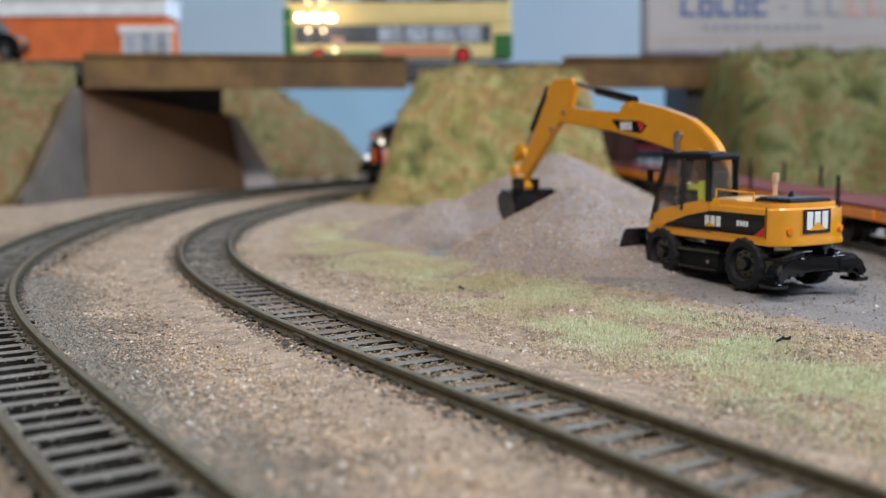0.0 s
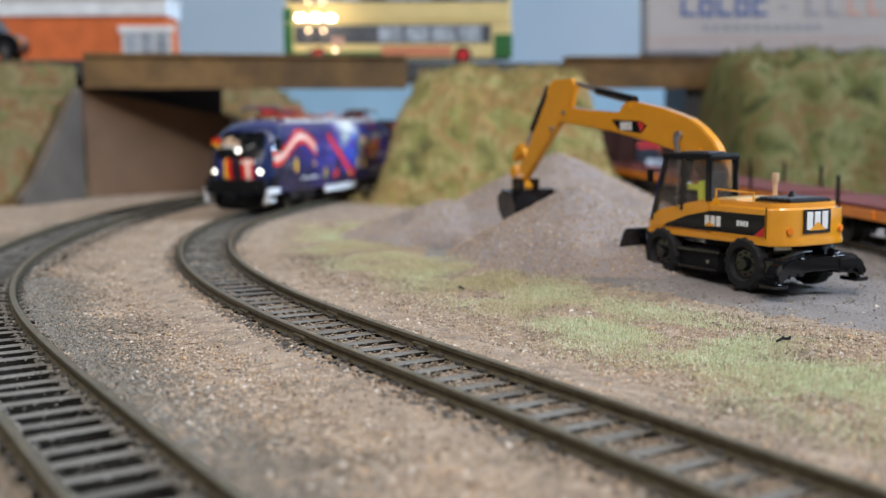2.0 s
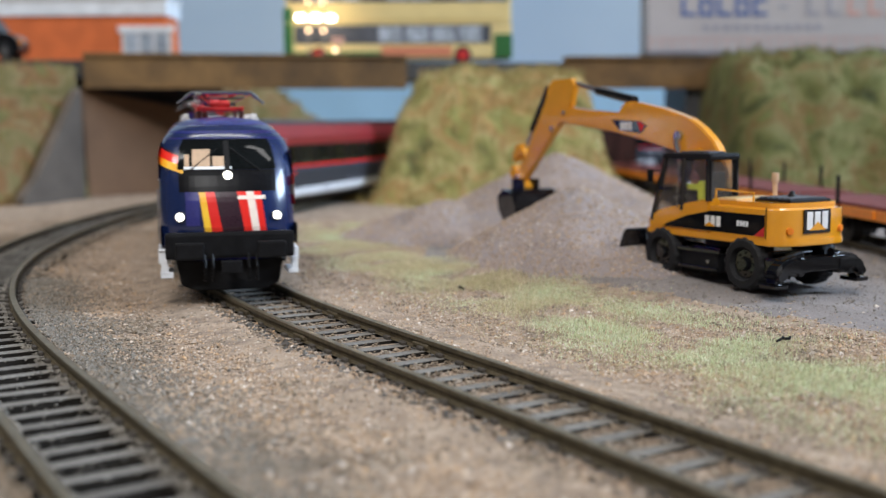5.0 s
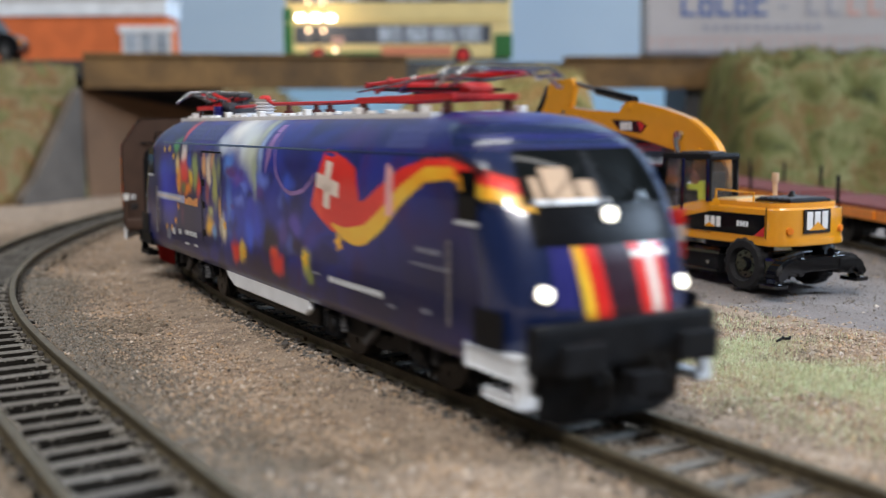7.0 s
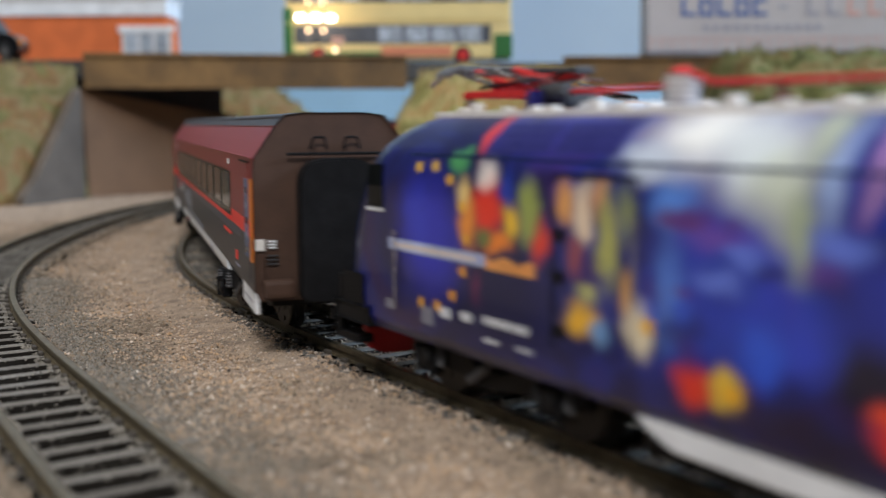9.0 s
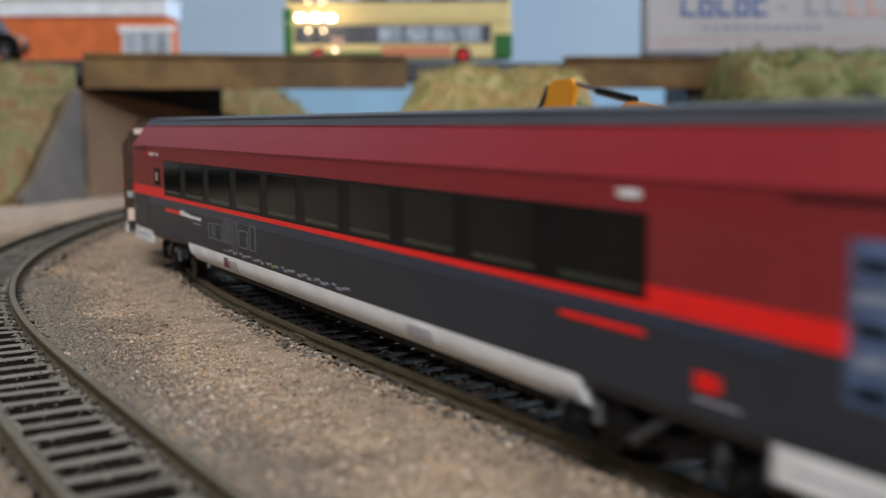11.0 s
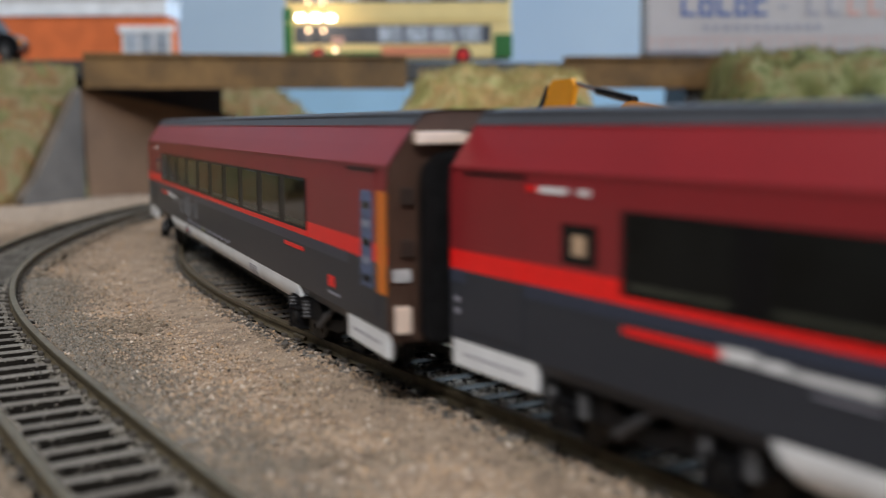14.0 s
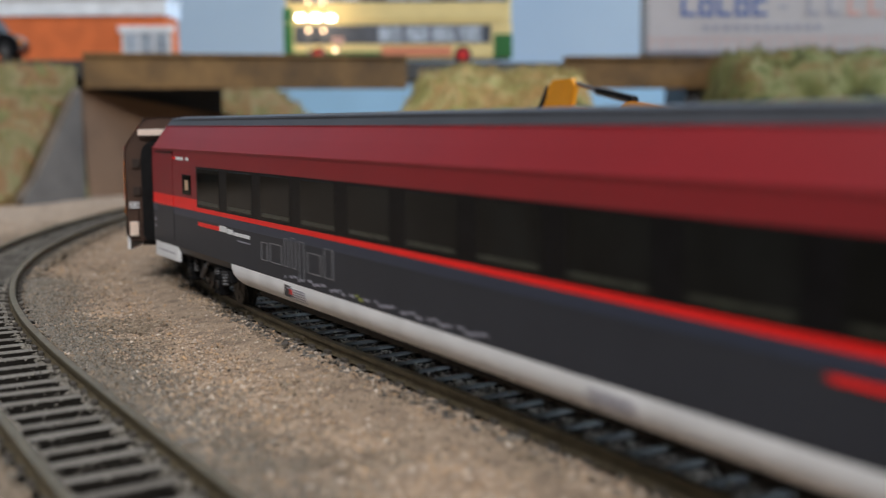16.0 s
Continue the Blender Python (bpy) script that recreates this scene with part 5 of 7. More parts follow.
        cyl(bm, (xb, 0, 8.8), (xb + sgn * 5.5, 0, 8.8), 0.9, 0.9, 8)
        box(bm, xb + sgn * 5.5 - 1.5, xb + sgn * 5.5 + 1.5, -2.6, 2.6, 7.0, 10.0, 0.3)
        part("coupling", bm, BLACK, t)
        for y_ in (-6.5, -4.5, 4.5, 6.5):
            part("brake_hose", tube(B(), [(xb + sgn * 2, y_, 11.5), (xb + sgn * 3.6, y_, 8), (xb + sgn * 3, y_, 5.2), (xb + sgn * 2, y_, 4.6)], 0.42), BLACK, t)
    # roof
    bm = B()
    for s in (-1, 1):
        box(bm, X(188), X(40), s * 9.6 - 1.2, s * 9.6 + 1.2, 44.9, 45.9, 0.2)
    part("roof_edge", bm, WHITE, t, "white roof walkway edge")
    part("roof_walkway", box(B(), X(188), X(40), -8.4, 8.4, 45.3, 45.8, 0.1), BROWNEND, t, "brown roof walkway")
    for i in range(22):
        q = 44 + i * 6.6 + 1.6 * math.sin(i * 2.3)
        for s in (-1, 1):
            part("roof_stud", box(B(), X(q) - 0.9, X(q) + 0.9, s * 9.6 - 0.8, s * 9.6 + 0.8, 45.9, 46.5 + (0.7 if i % 4 == 0 else 0), 0.15, 1), WHITE, t)
    front_panto = pantograph(t, 58, 1, RED, "folded red pantograph with bright bars")
    front_panto.scale = (1.28, 0.8, 1.0)
    rear_panto = pantograph(t, 176, -1, RED, "folded dark and red pantograph")
    rear_panto.scale = (0.64, 0.8, 1.0)
    part("roof_motor", cyl(box(B(), X(171), X(163.5), -3.2, 3.4, 46.4, 49.6, 0.9), (X(168), -3.6, 48.6), (X(162), -3.6, 48.6), 1.6, 1.3, 14), DARKGREY, t, "dark grey roof motor")
    part("white_insulator", lathe(B(), X(139.6), -3.0, [(2.6 if k % 2 else 1.8, 45.7 + k * 0.40) for k in range(12)], 20), WHITE, t, "ribbed white roof insulator")
    part("insulator_cap", cyl(B(), (X(139.6), -3.0, 50.4), (X(139.6), -3.0, 51.2), 1.6, 1.0, 12), RED, t)
    part("bus_bar", tube(B(), [(X(162), -3, 48.6), (X(139.6), -3.0, 48.8)], 0.4, 8), RED, t, "red roof conductor bar")
    part("bus_bar", tube(B(), [(X(139.6), -3.0, 50.8), (X(134), -3, 49.0), (X(100), -3, 48.6), (X(78), -2.6, 48.6)], 0.45, 8), RED, t, "red roof conductor bar")
    for q in (123.3, 106.7, 99.1, 81.9):
        part("bus_bar_post", cyl(cyl(B(), (X(q), -3, 45.7), (X(q), -3, 48.6), 0.8, 0.6, 8), (X(q), -3, 46.6), (X(q), -3, 47.3), 1.15, 1.15, 10), BROWNINS, t)
    bm = lathe(B(), X(166.4), -6.6, [(1.5 if k % 2 else 1.1, 45.7 + k * 0.36) for k in range(10)], 16)
    part("blue_insulator", bm, HATCH, t, "ribbed blue roof insulator")
    part("roof_box", box(B(), X(158), X(148), -5, 5, 45.7, 47.0, 0.5), OFFWHITE, t)
    # underframe
    part("underframe", box(B(), X(207), X(8), -12, 12, 7.6, 11.0, 0.6), BLACK, t, "black underframe")
    part("battery_box", box(B(), X(134), X(82), -13.5, 13.5, 3.5, 8.0, 0.8), BLACK, t)
    bogies = []
    for q in (-1, 1):
        bogies.append(bogie_frame(t, q * LOCO_PIVOTS / 2, 33.0, 6.4, BLACK))
    return t, bogies


# ---------------------------------------------------------------- the coaches
COACH_PROFILE = [(15.3, 9.8), (16.2, 11.6), (16.2, 22.2), (16.2, 25.2), (16.2, 34.0), (16.0, 37.6), (13.8, 40.8), (11.7, 43.7), (9.9, 45.9), (6.0, 46.4)]


def coach_shell(lx0, lx1, i0, i1, out=0.0):
    """The skin between two points of the profile, both sides, with flush ends."""
    bm = B()
    for s in (-1, 1):
        rows = []
        for lx in (lx0, lx1):
            rows.append([bm.verts.new((COACH / 2 - lx, s * (y + out), z)) for y, z in COACH_PROFILE[i0:i1 + 1]])
        for k in range(i1 - i0):
            bm.faces.new((rows[0][k], rows[1][k], rows[1][k + 1], rows[0][k + 1]))
    return bm


def curved_skirt(q0, q1, s, rake0, rake1):
    """A skirt panel that tucks under at its foot; each end is raked by so much at the bottom."""
    prof = [(15.0, 11.6), (16.15, 11.6), (16.2, 10.4), (16.05, 9.2), (15.6, 8.1), (14.8, 7.2), (13.8, 6.6), (12.8, 6.4)]
    n = 20
    rows = []
    for i in range(n + 1):
        ring = []
        for y, z in prof:
            k = ((11.6 - z) / 5.2) ** 2
            a, b = q0 - rake0 * k, q1 + rake1 * k
            ring.append((COACH / 2 - (a + (b - a) * i / n), s * y, z))
        rows.append(ring)
    return loft(B(), rows)


def coach(leading):
    t = thing("railway_coach", "wine red and anthracite passenger coach coupled behind the locomotive" if leading else "wine red and anthracite passenger coach with a pale end ledge", "railway coach", group="coaches")
    X = lambda q: COACH / 2 - q
    L0, L1 = 1.0, 303.0
    pitch, pane_w, band_end = (22.4, 17.4, 42.6) if leading else (21.8, 16.4, 49.0)
    text_0, text_1 = (60.0, 43.0) if leading else (67.6, 51.6)
    core = [[(X(q), s * (y - 0.25), z) for s, y, z in [(-1, y, z) for y, z in COACH_PROFILE] + [(1, y, z) for y, z in COACH_PROFILE[::-1]]] for q in (L0 + 0.4, L1 - 0.4)]
    part("inner_shell", loft(B(), core), BROWNEND, t, "brown end walls")
    part("lower_side", coach_shell(L0, L1, 0, 2), COACHGREY, t, "anthracite lower side")
    part("stripe", coach_shell(L0, L1, 2, 3), COACHSTRIPE, t, "bright red waist stripe")
    part("upper_side", coach_shell(L0, L1, 3, 5), COACHRED, t, "wine red upper side")
    part("cant_panel", coach_shell(L0, L1, 5, 7), COACHRED, t, "wine red sloping roof side")
    bm = coach_shell(L0, L1, 7, 9)
    a = [bm.verts.new((X(q), y, z)) for q in (L0, L1) for y, z in ((-6, 46.4), (6, 46.4))]
    bm.faces.new((a[0], a[1], a[3], a[2]))
    part("roof", bm, ROOFGREY, t, "slate grey roof")
    for s in (-1, 1):
        part("gutter_line", box(B(), X(L1), X(L0), s * 11.75 - 0.12, s * 11.75 + 0.12, 43.55, 43.85), COACHRED, t)
        part("roof_rib", box(B(), X(L1), X(L0), s * 10.3 - 0.2, s * 10.3 + 0.2, 45.3, 45.6), ROOFGREY, t)
        part("shoulder_ridge", box(B(), X(L1), X(L0), s * 16.05 - 0.15, s * 16.05 + 0.15, 37.35, 37.75), COACHRED, t)
        f = s * 16.2
        part("window_band", box(B(), X(263.2), X(band_end), min(f, f + s * 0.08), max(f, f + s * 0.08), 23.3, 33.6), BANDBLACK, t, "black window band")
        part("stripe_edge", box(B(), X(263.4), X(band_end - 0.2), min(f, f + s * 0.12), max(f, f + s * 0.12), 22.2, 23.25), COACHSTRIPE, t)
        part("waist_shade_line", box(B(), X(L1), X(L0), min(f, f + s * 0.06), max(f, f + s * 0.06), 20.2, 22.15), WAISTNAVY, t)
        q = 262.2
        for i in range(10):
            w = pane_w
            pane = part("window_pane", box(B(), X(q), X(q - w), min(f + s * 0.08, f + s * 0.16), max(f + s * 0.08, f + s * 0.16), 23.8, 33.1, 0.05, 1), DARKGLASS, t)
            part("reflection_blind", box(B(), X(q - 0.6), X(q - w + 0.6), min(f + s * 0.16, f + s * 0.18), max(f + s * 0.16, f + s * 0.18), 24.2, 25.0), BLINDGREEN, pane, "dim seat tops behind the glass")
            q -= pitch
        part("toilet_window", box(B(), X(275), X(267.8), min(f, f + s * 0.14), max(f, f + s * 0.14), 26.0, 31.2, 0.06, 1), DARKGLASS, t)
        # the pane's glint is a pale plate, not a reflection
        part("window_glint", box(B(), X(272.6), X(270), min(f, f + s * 0.18), max(f, f + s * 0.18), 27.2, 29.8), SKIN_CARD, t)
        for q0 in (6.0, 283.5):
            d = part("door", box(B(), X(q0 + 15), X(q0), min(f, f + s * 0.1), max(f, f + s * 0.1), 13, 36.6, 0.04, 1), COACHRED, t, "wine red entrance door")
            part("door_stripe", box(B(), X(q0 + 15), X(q0), min(f, f + s * 0.14), max(f, f + s * 0.14), 22.2, 25.2), COACHSTRIPE, d)
            part("door_foot", box(B(), X(q0 + 15), X(q0), min(f, f + s * 0.14), max(f, f + s * 0.14), 13, 22.1), COACHGREY, d)
            part("door_head", box(B(), X(q0 + 15.2), X(q0 - 0.2), min(f, f + s * 0.3), max(f, f + s * 0.3), 36.6, 36.95), BLACK, d)
            if q0 < 100:
                pn = part("door_print", box(B(), X(q0 + 7.6), X(q0 + 1.6), min(f, f + s * 0.2), max(f, f + s * 0.2), 17.6, 33.4, 0.08, 1), PANELBLUE, d, "pale blue printed door window")
                for k in range(5):
                    part("print_bar", box(B(), X(q0 + 6.6), X(q0 + 2.6), min(f, f + s * 0.24), max(f, f + s * 0.24), 18.4 + k * 3.0, 19.6 + k * 3.0), PRINTGREY if k in (1, 3) else DARKGLASS, pn)
                part("orange_strip", box(B(), X(5.4), X(1.2), min(f, f + s * 0.16), max(f, f + s * 0.16), 17.4, 33.6), DOORORANGE, t, "orange door strip")
        # skirts
        for a, b in ((1.4, 22.5), (280.8, 302.6)):
            part("end_skirt", box(B(), X(b), X(a), min(s * 15.2, s * 16.1), max(s * 15.2, s * 16.1), 7.2, 11.5, 0.3), OFFWHITE, t, "off-white end skirt")
            part("skirt_slot", box(B(), X(b - 3), X(a + 3), min(s * 16, s * 16.16), max(s * 16, s * 16.16), 9.1, 9.4), GREYINK, t)
        sk = part("side_skirt", curved_skirt(239.0, 56.0, s, 5.0, -1.0), OFFWHITE, t, "off-white underfloor skirt", smooth=True)
        sk.data.set_sharp_from_angle(angle=math.radians(50))
        for q in (196, 96):
            for k in range(5):
                y_ = float(np.interp(7.9 + k * 0.55, [7.2, 8.1, 9.2, 10.4], [14.8, 15.6, 16.05, 16.2]))
                part("skirt_louvre", box(B(), X(q + 9), X(q), min(s * y_, s * (y_ + 0.1)), max(s * y_, s * (y_ + 0.1)), 7.9 + k * 0.55, 8.15 + k * 0.55), GREYINK, sk)
        part("skirt_hatch", box(B(), X(206.5), X(203), min(s * 15.6, s * 16.22), max(s * 15.6, s * 16.22), 8.4, 10.8), DARKGREY, sk)
        part("hatch_mark", box(B(), X(203.6), X(202.4), min(s * 15.8, s * 16.26), max(s * 15.8, s * 16.26), 9.0, 10.2), RED, sk)
        # lettering as bars
        for q0, q1, z0, z1, mm in ((262.6, 246.5, 18.6, 19.6, COACHSTRIPE), (246.4, 241.5, 18.6, 20.0, OFFWHITE), (240.9, 237, 18.5, 19.6, OFFWHITE), (236.4, 226, 18.4, 19.2, OFFWHITE), (234, 226, 17.2, 17.5, GREYINK), (283, 280.5, 35.0, 35.7, COACHSTRIPE), (280, 274, 34.9, 35.7, OFFWHITE), (271.5, 269.5, 34.9, 35.7, OFFWHITE),
                               (text_0, text_1, 18.9, 19.7, COACHSTRIPE), (34.0, 30.2, 14.6, 16.6, COACHSTRIPE), (34, 27, 13.3, 13.7, GREYINK), (301.5, 300.4, 17.2, 18.0, GREYINK), (301.5, 300.4, 15.4, 16.2, GREYINK)):
            part("lettering_bar", box(B(), X(q0), X(q1), min(f, f + s * 0.12), max(f, f + s * 0.12), z0, z1), mm, t)
        if leading:
            part("name_plate", box(B(), X(48.0), X(44.0), min(f, f + s * 0.12), max(f, f + s * 0.12), 35.2, 36.3), OFFWHITE, t, "small white plate")
        # a large outlined wordmark, as empty boxes
        q = 219.0
        for w, z0, z1 in ((3.5, 14.6, 18.6), (6.5, 14.6, 18.8), (2.2, 14.6, 20.6), (2.2, 14.6, 21), (2.6, 12.6, 20.6), (6.5, 14.6, 18.8), (4.0, 14.6, 20.4)):
            bm = B()
            y0, y1 = min(f, f + s * 0.1), max(f, f + s * 0.1)
            for a_, b_, c_, d_ in ((q, q - w, z1 - 0.16, z1), (q, q - w, z0, z0 + 0.16), (q, q - 0.22, z0, z1), (q - w + 0.22, q - w, z0, z1)):
                box(bm, X(a_), X(b_), y0, y1, c_, d_)
            part("wordmark_outline", bm, OUTLINE, t)
            q -= w + 1.6
        q, k = 206.0, 0
        while q > 128:
            w = 0.7 + 1.5 * ((k * 37) % 11) / 10
            part("small_print_bar", box(B(), X(q), X(q - w), min(f, f + s * 0.1), max(f, f + s * 0.1), 12.2 + 0.3 * (k % 3), 12.75 + 0.25 * (k % 3)), HIVISDIM if k in (14, 15) else GREYINK, t)
            q -= w + (0.5 if k % 4 else 2.2)
            k += 1
    for e, q in ((1, L0), (-1, L1)):
        xe = X(q)

        def plate(name, y0, y1, z0, z1, depth, material, label="", bevel=0.15):
            return part(name, box(B(), min(xe - e * 0.2, xe + e * depth), max(xe - e * 0.2, xe + e * depth), y0, y1, z0, z1, bevel), material, t, label)

        plain = leading and e > 0
        half, top, reach = (7.8, 37.6, 4.6) if plain else (11.0, 40.2, 1.7)
        pts = []
        for i in range(25):
            a = math.pi * i / 24
            pts.append((half * math.copysign(abs(math.cos(a)) ** 0.62, math.cos(a)), top - 6.5 + 6.5 * math.sin(a) ** 0.62))
        pts += [(-half, 11), (-half + 1.4, 9.5), (half - 1.4, 9.5), (half, 11)]
        part("gangway", prism(B(), pts, min(xe, xe + e * reach), max(xe, xe + e * reach), 0.5, axis="x"), BLACK, t, "black rubber gangway bellows")
        part("end_rail", tube(B(), [(xe + e * 0.7, -9.5, 38.4), (xe + e * 0.7, 9.5, 38.4)] if plain else [(xe + e * 0.9, -7, 41.6), (xe + e * 1.2, -3, 42.8), (xe + e * 1.2, 3, 42.8), (xe + e * 0.9, 7, 41.6)], 0.3), BLACK, t)
        if not plain:
            plate("end_ledge", -11.6, 11.6, 41.0, 42.9, 1.4, ENDCREAM, "pale cream end ledge")
        for s in (-1, 1):
            sp = lambda a, b: (min(s * a, s * b), max(s * a, s * b))
            if plain:
                plate("end_label", *sp(14.0, 15.8), 19.8, 22.0, 0.15, WHITE, "white label", 0.05)
                for k in range(3):
                    plate("end_print", *sp(11.4, 13.6), 17.0 + k * 0.8, 17.3 + k * 0.8, 0.12, DARKGREY, "", 0.0)
                    plate("end_print", *sp(11.8, 13.4), 20.2 + k * 0.6, 20.5 + k * 0.6, 0.12, OFFWHITE, "", 0.0)
                plate("end_post", *sp(14.2, 14.9), 13.5, 19.2, 0.5, BROWNEND)
                plate("buffer_block", *sp(8.6, 14.6), 10.6, 14.2, 2.2, BROWNEND, "rounded brown buffer block", 0.9)
                part("end_handle", tube(B(), [(xe + e * 0.3, s * 5.0, 39.4), (xe + e * 1.0, s * 4.2, 41.6), (xe + e * 1.0, s * 2.2, 41.6), (xe + e * 0.3, s * 1.6, 39.4)], 0.25), BLACK, t)
            else:
                plate("end_lamp", *sp(12.4, 15.0), 11.4, 15.6, 0.8, ENDCREAM, "pale end plate")
                plate("end_post", *sp(12.4, 13.2), 15.6, 19.0, 0.5, BROWNEND)
                for z_ in (23.4, 31.6):
                    plate("end_socket", *sp(11.6, 13.8), z_, z_ + 2.6, 0.35, BROWNDARK)
                for k in range(3):
                    plate("end_print", *sp(12.2, 15.2), 19.6 + k * 0.7, 19.95 + k * 0.7, 0.12, OFFWHITE, "", 0.0)
        part("coupler", box(B(), min(xe, xe + e * 3), max(xe, xe + e * 3), -1.6, 1.6, 6.0, 8.4, 0.3), BLACK, t)
    part("underframe", box(B(), X(300), X(4), -12.5, 12.5, 8.2, 10.6, 0.4), BLACK, t, "black underframe")
    part("equipment_box", box(B(), X(232), X(58), -12, 12, 4.5, 8.3, 0.6), BLACK, t)
    bogies = [bogie_frame(t, q * COACH_PIVOTS / 2, 28.7, 5.3, BLACK) for q in (-1, 1)]
    return t, bogies


BLINDGREEN = mat("dim_green_interior", (0.022, 0.028, 0.02), 0.3, var=0.5, scale=700)
HIVISDIM = mat("dull_yellow_print", (0.30, 0.34, 0.06), 0.5, var=0.1)
loco, loco_bogies = locomotive()
coach_1, leading_bogies = coach(True)
coach_2, coach_bogies = coach(False)
coach_3 = copy_thing(coach_2, pose(0, 0, 0))


def bogies_of(t):
    out = []
    for c in t.children:
        if c.name.startswith("bogie"):
            out.append((c, [w for w in c.children if w.name.startswith("wheelset")]))
    return out


# front of the train along the near track's line, by time
RUN = [(0, 572.9), (0.5, 517.4), (1, 463.1), (1.5, 409.9), (2, 357.4), (2.5, 306.4), (3, 258.1), (3.5, 213.4), (4, 171.7), (4.5, 133.4), (5, 97.4), (5.5, 62.1), (6, 26.9), (6.5, -9.5), (7, -47.0), (7.5, -84.3), (8, -121.4), (8.5, -157.8), (9, -195.2), (9.5, -231.7), (10, -266.1), (10.5, -299.6), (11, -332.9), (11.5, -367.0), (12, -402.6), (12.5, -439.0), (13, -475.6), (13.5, -512.5), (14, -548.6), (14.5, -584.2), (15, -620.7), (15.5, -656.2), (16, -690.2)]
GAP = 4.2


def front_at(t):
    ts, us = [q[0] for q in RUN], [q[1] for q in RUN]
    i = max(0, min(len(ts) - 2, int(np.searchsorted(ts, t)) - 1))
    def slope(k):
        a, b = max(0, k - 1), min(len(ts) - 1, k + 1)
        return (us[b] - us[a]) / (ts[b] - ts[a])
    h = ts[i + 1] - ts[i]
    s = (t - ts[i]) / h
    return ((2 * s ** 3 - 3 * s ** 2 + 1) * us[i] + (s ** 3 - 2 * s ** 2 + s) * h * slope(i) + (-2 * s ** 3 + 3 * s ** 2) * us[i + 1] + (s ** 3 - s ** 2) * h * slope(i + 1))


def run_vehicle(t, offset, length, pivots):
    rows, turns, spins = [], [[], []], []
    for k in range(161):
        s = k * 0.1
        u = front_at(s) + offset + (length - pivots) / 2
        f, r = on(LINE_1, u), on(LINE_1, u + pivots)
        yaw = math.atan2(f[1] - r[1], f[0] - r[0])
        spins.append((s, front_at(s)))
        if k % 2 == 0:
            rows.append((s, pose((f[0] + r[0]) / 2 * M, (f[1] + r[1]) / 2 * M, 0, 0, 0, math.degrees(yaw))))
            for j, p in enumerate((r, f)):
                b = math.degrees((p[2] + math.pi - yaw + math.pi) % (2 * math.pi) - math.pi)
                turns[j].append((s, b))
    walk(t, rows)
    for c, sets in bogies_of(t):
        x = c.location.x
        j = 1 if x > 0 else 0
        walk(c, [(s, pose(x, 0, 0, 0, 0, b)) for s, b in turns[j]])
        rad = c["wheel_radius"]
        for w in sets:
            l = w.location.copy()
            walk(w, [(s, pose(l.x, l.y, l.z, 0, math.degrees((spins[0][1] - q) / rad), 0)) for s, q in spins])


# ---------------------------------------------------------------- the wheeled digger
def wheel(parent, x, y, r, w, name="wheel"):
    s = 1 if y > 0 else -1
    wh = new(name)
    wh.empty_display_size = 0.004
    wh.parent = parent
    wh.location = (x * M, y * M, r * M)
    rings = []
    for y_, k_ in ((-w / 2 + 1.5, 0.55), (-w / 2, 0.62), (-w / 2, 0.86), (-w / 2 + 0.5, 0.97), (-w * 0.1, 1.0), (w * 0.1, 1.0), (w / 2 - 0.5, 0.97), (w / 2, 0.86), (w / 2, 0.62), (w / 2 - 1.5, 0.55)):
        ring = []
        for i in range(64):
            an = 2 * math.pi * i / 64
            rr = r * k_ - (0.3 if k_ > 0.9 and (i + (2 if y_ > 0 else 0)) % 4 < 2 else 0.0)
            ring.append((rr * math.cos(an), y_, rr * math.sin(an)))
        rings.append(ring)
    bm = loft(B(), rings)
    part("tyre", bm, RUBBER, wh, "treaded black rubber tyre")
    bm = B()
    cyl(bm, (0, s * (w / 2 - 1.7), 0), (0, s * (w / 2 - 1.2), 0), r * 0.54, r * 0.5, 24)
    cyl(bm, (0, s * (w / 2 - 1.3), 0), (0, s * (w / 2 - 0.1), 0), r * 0.28, r * 0.2, 16)
    for k in range(8):
        a = 2 * math.pi * k / 8
        cyl(bm, (math.cos(a) * r * 0.4, s * (w / 2 - 1.25), math.sin(a) * r * 0.4), (math.cos(a) * r * 0.4, s * (w / 2 - 0.8), math.sin(a) * r * 0.4), 0.32, 0.3, 6)
    part("rim", bm, GLOSSBLACK, wh, "glossy black wheel rim")
    return wh


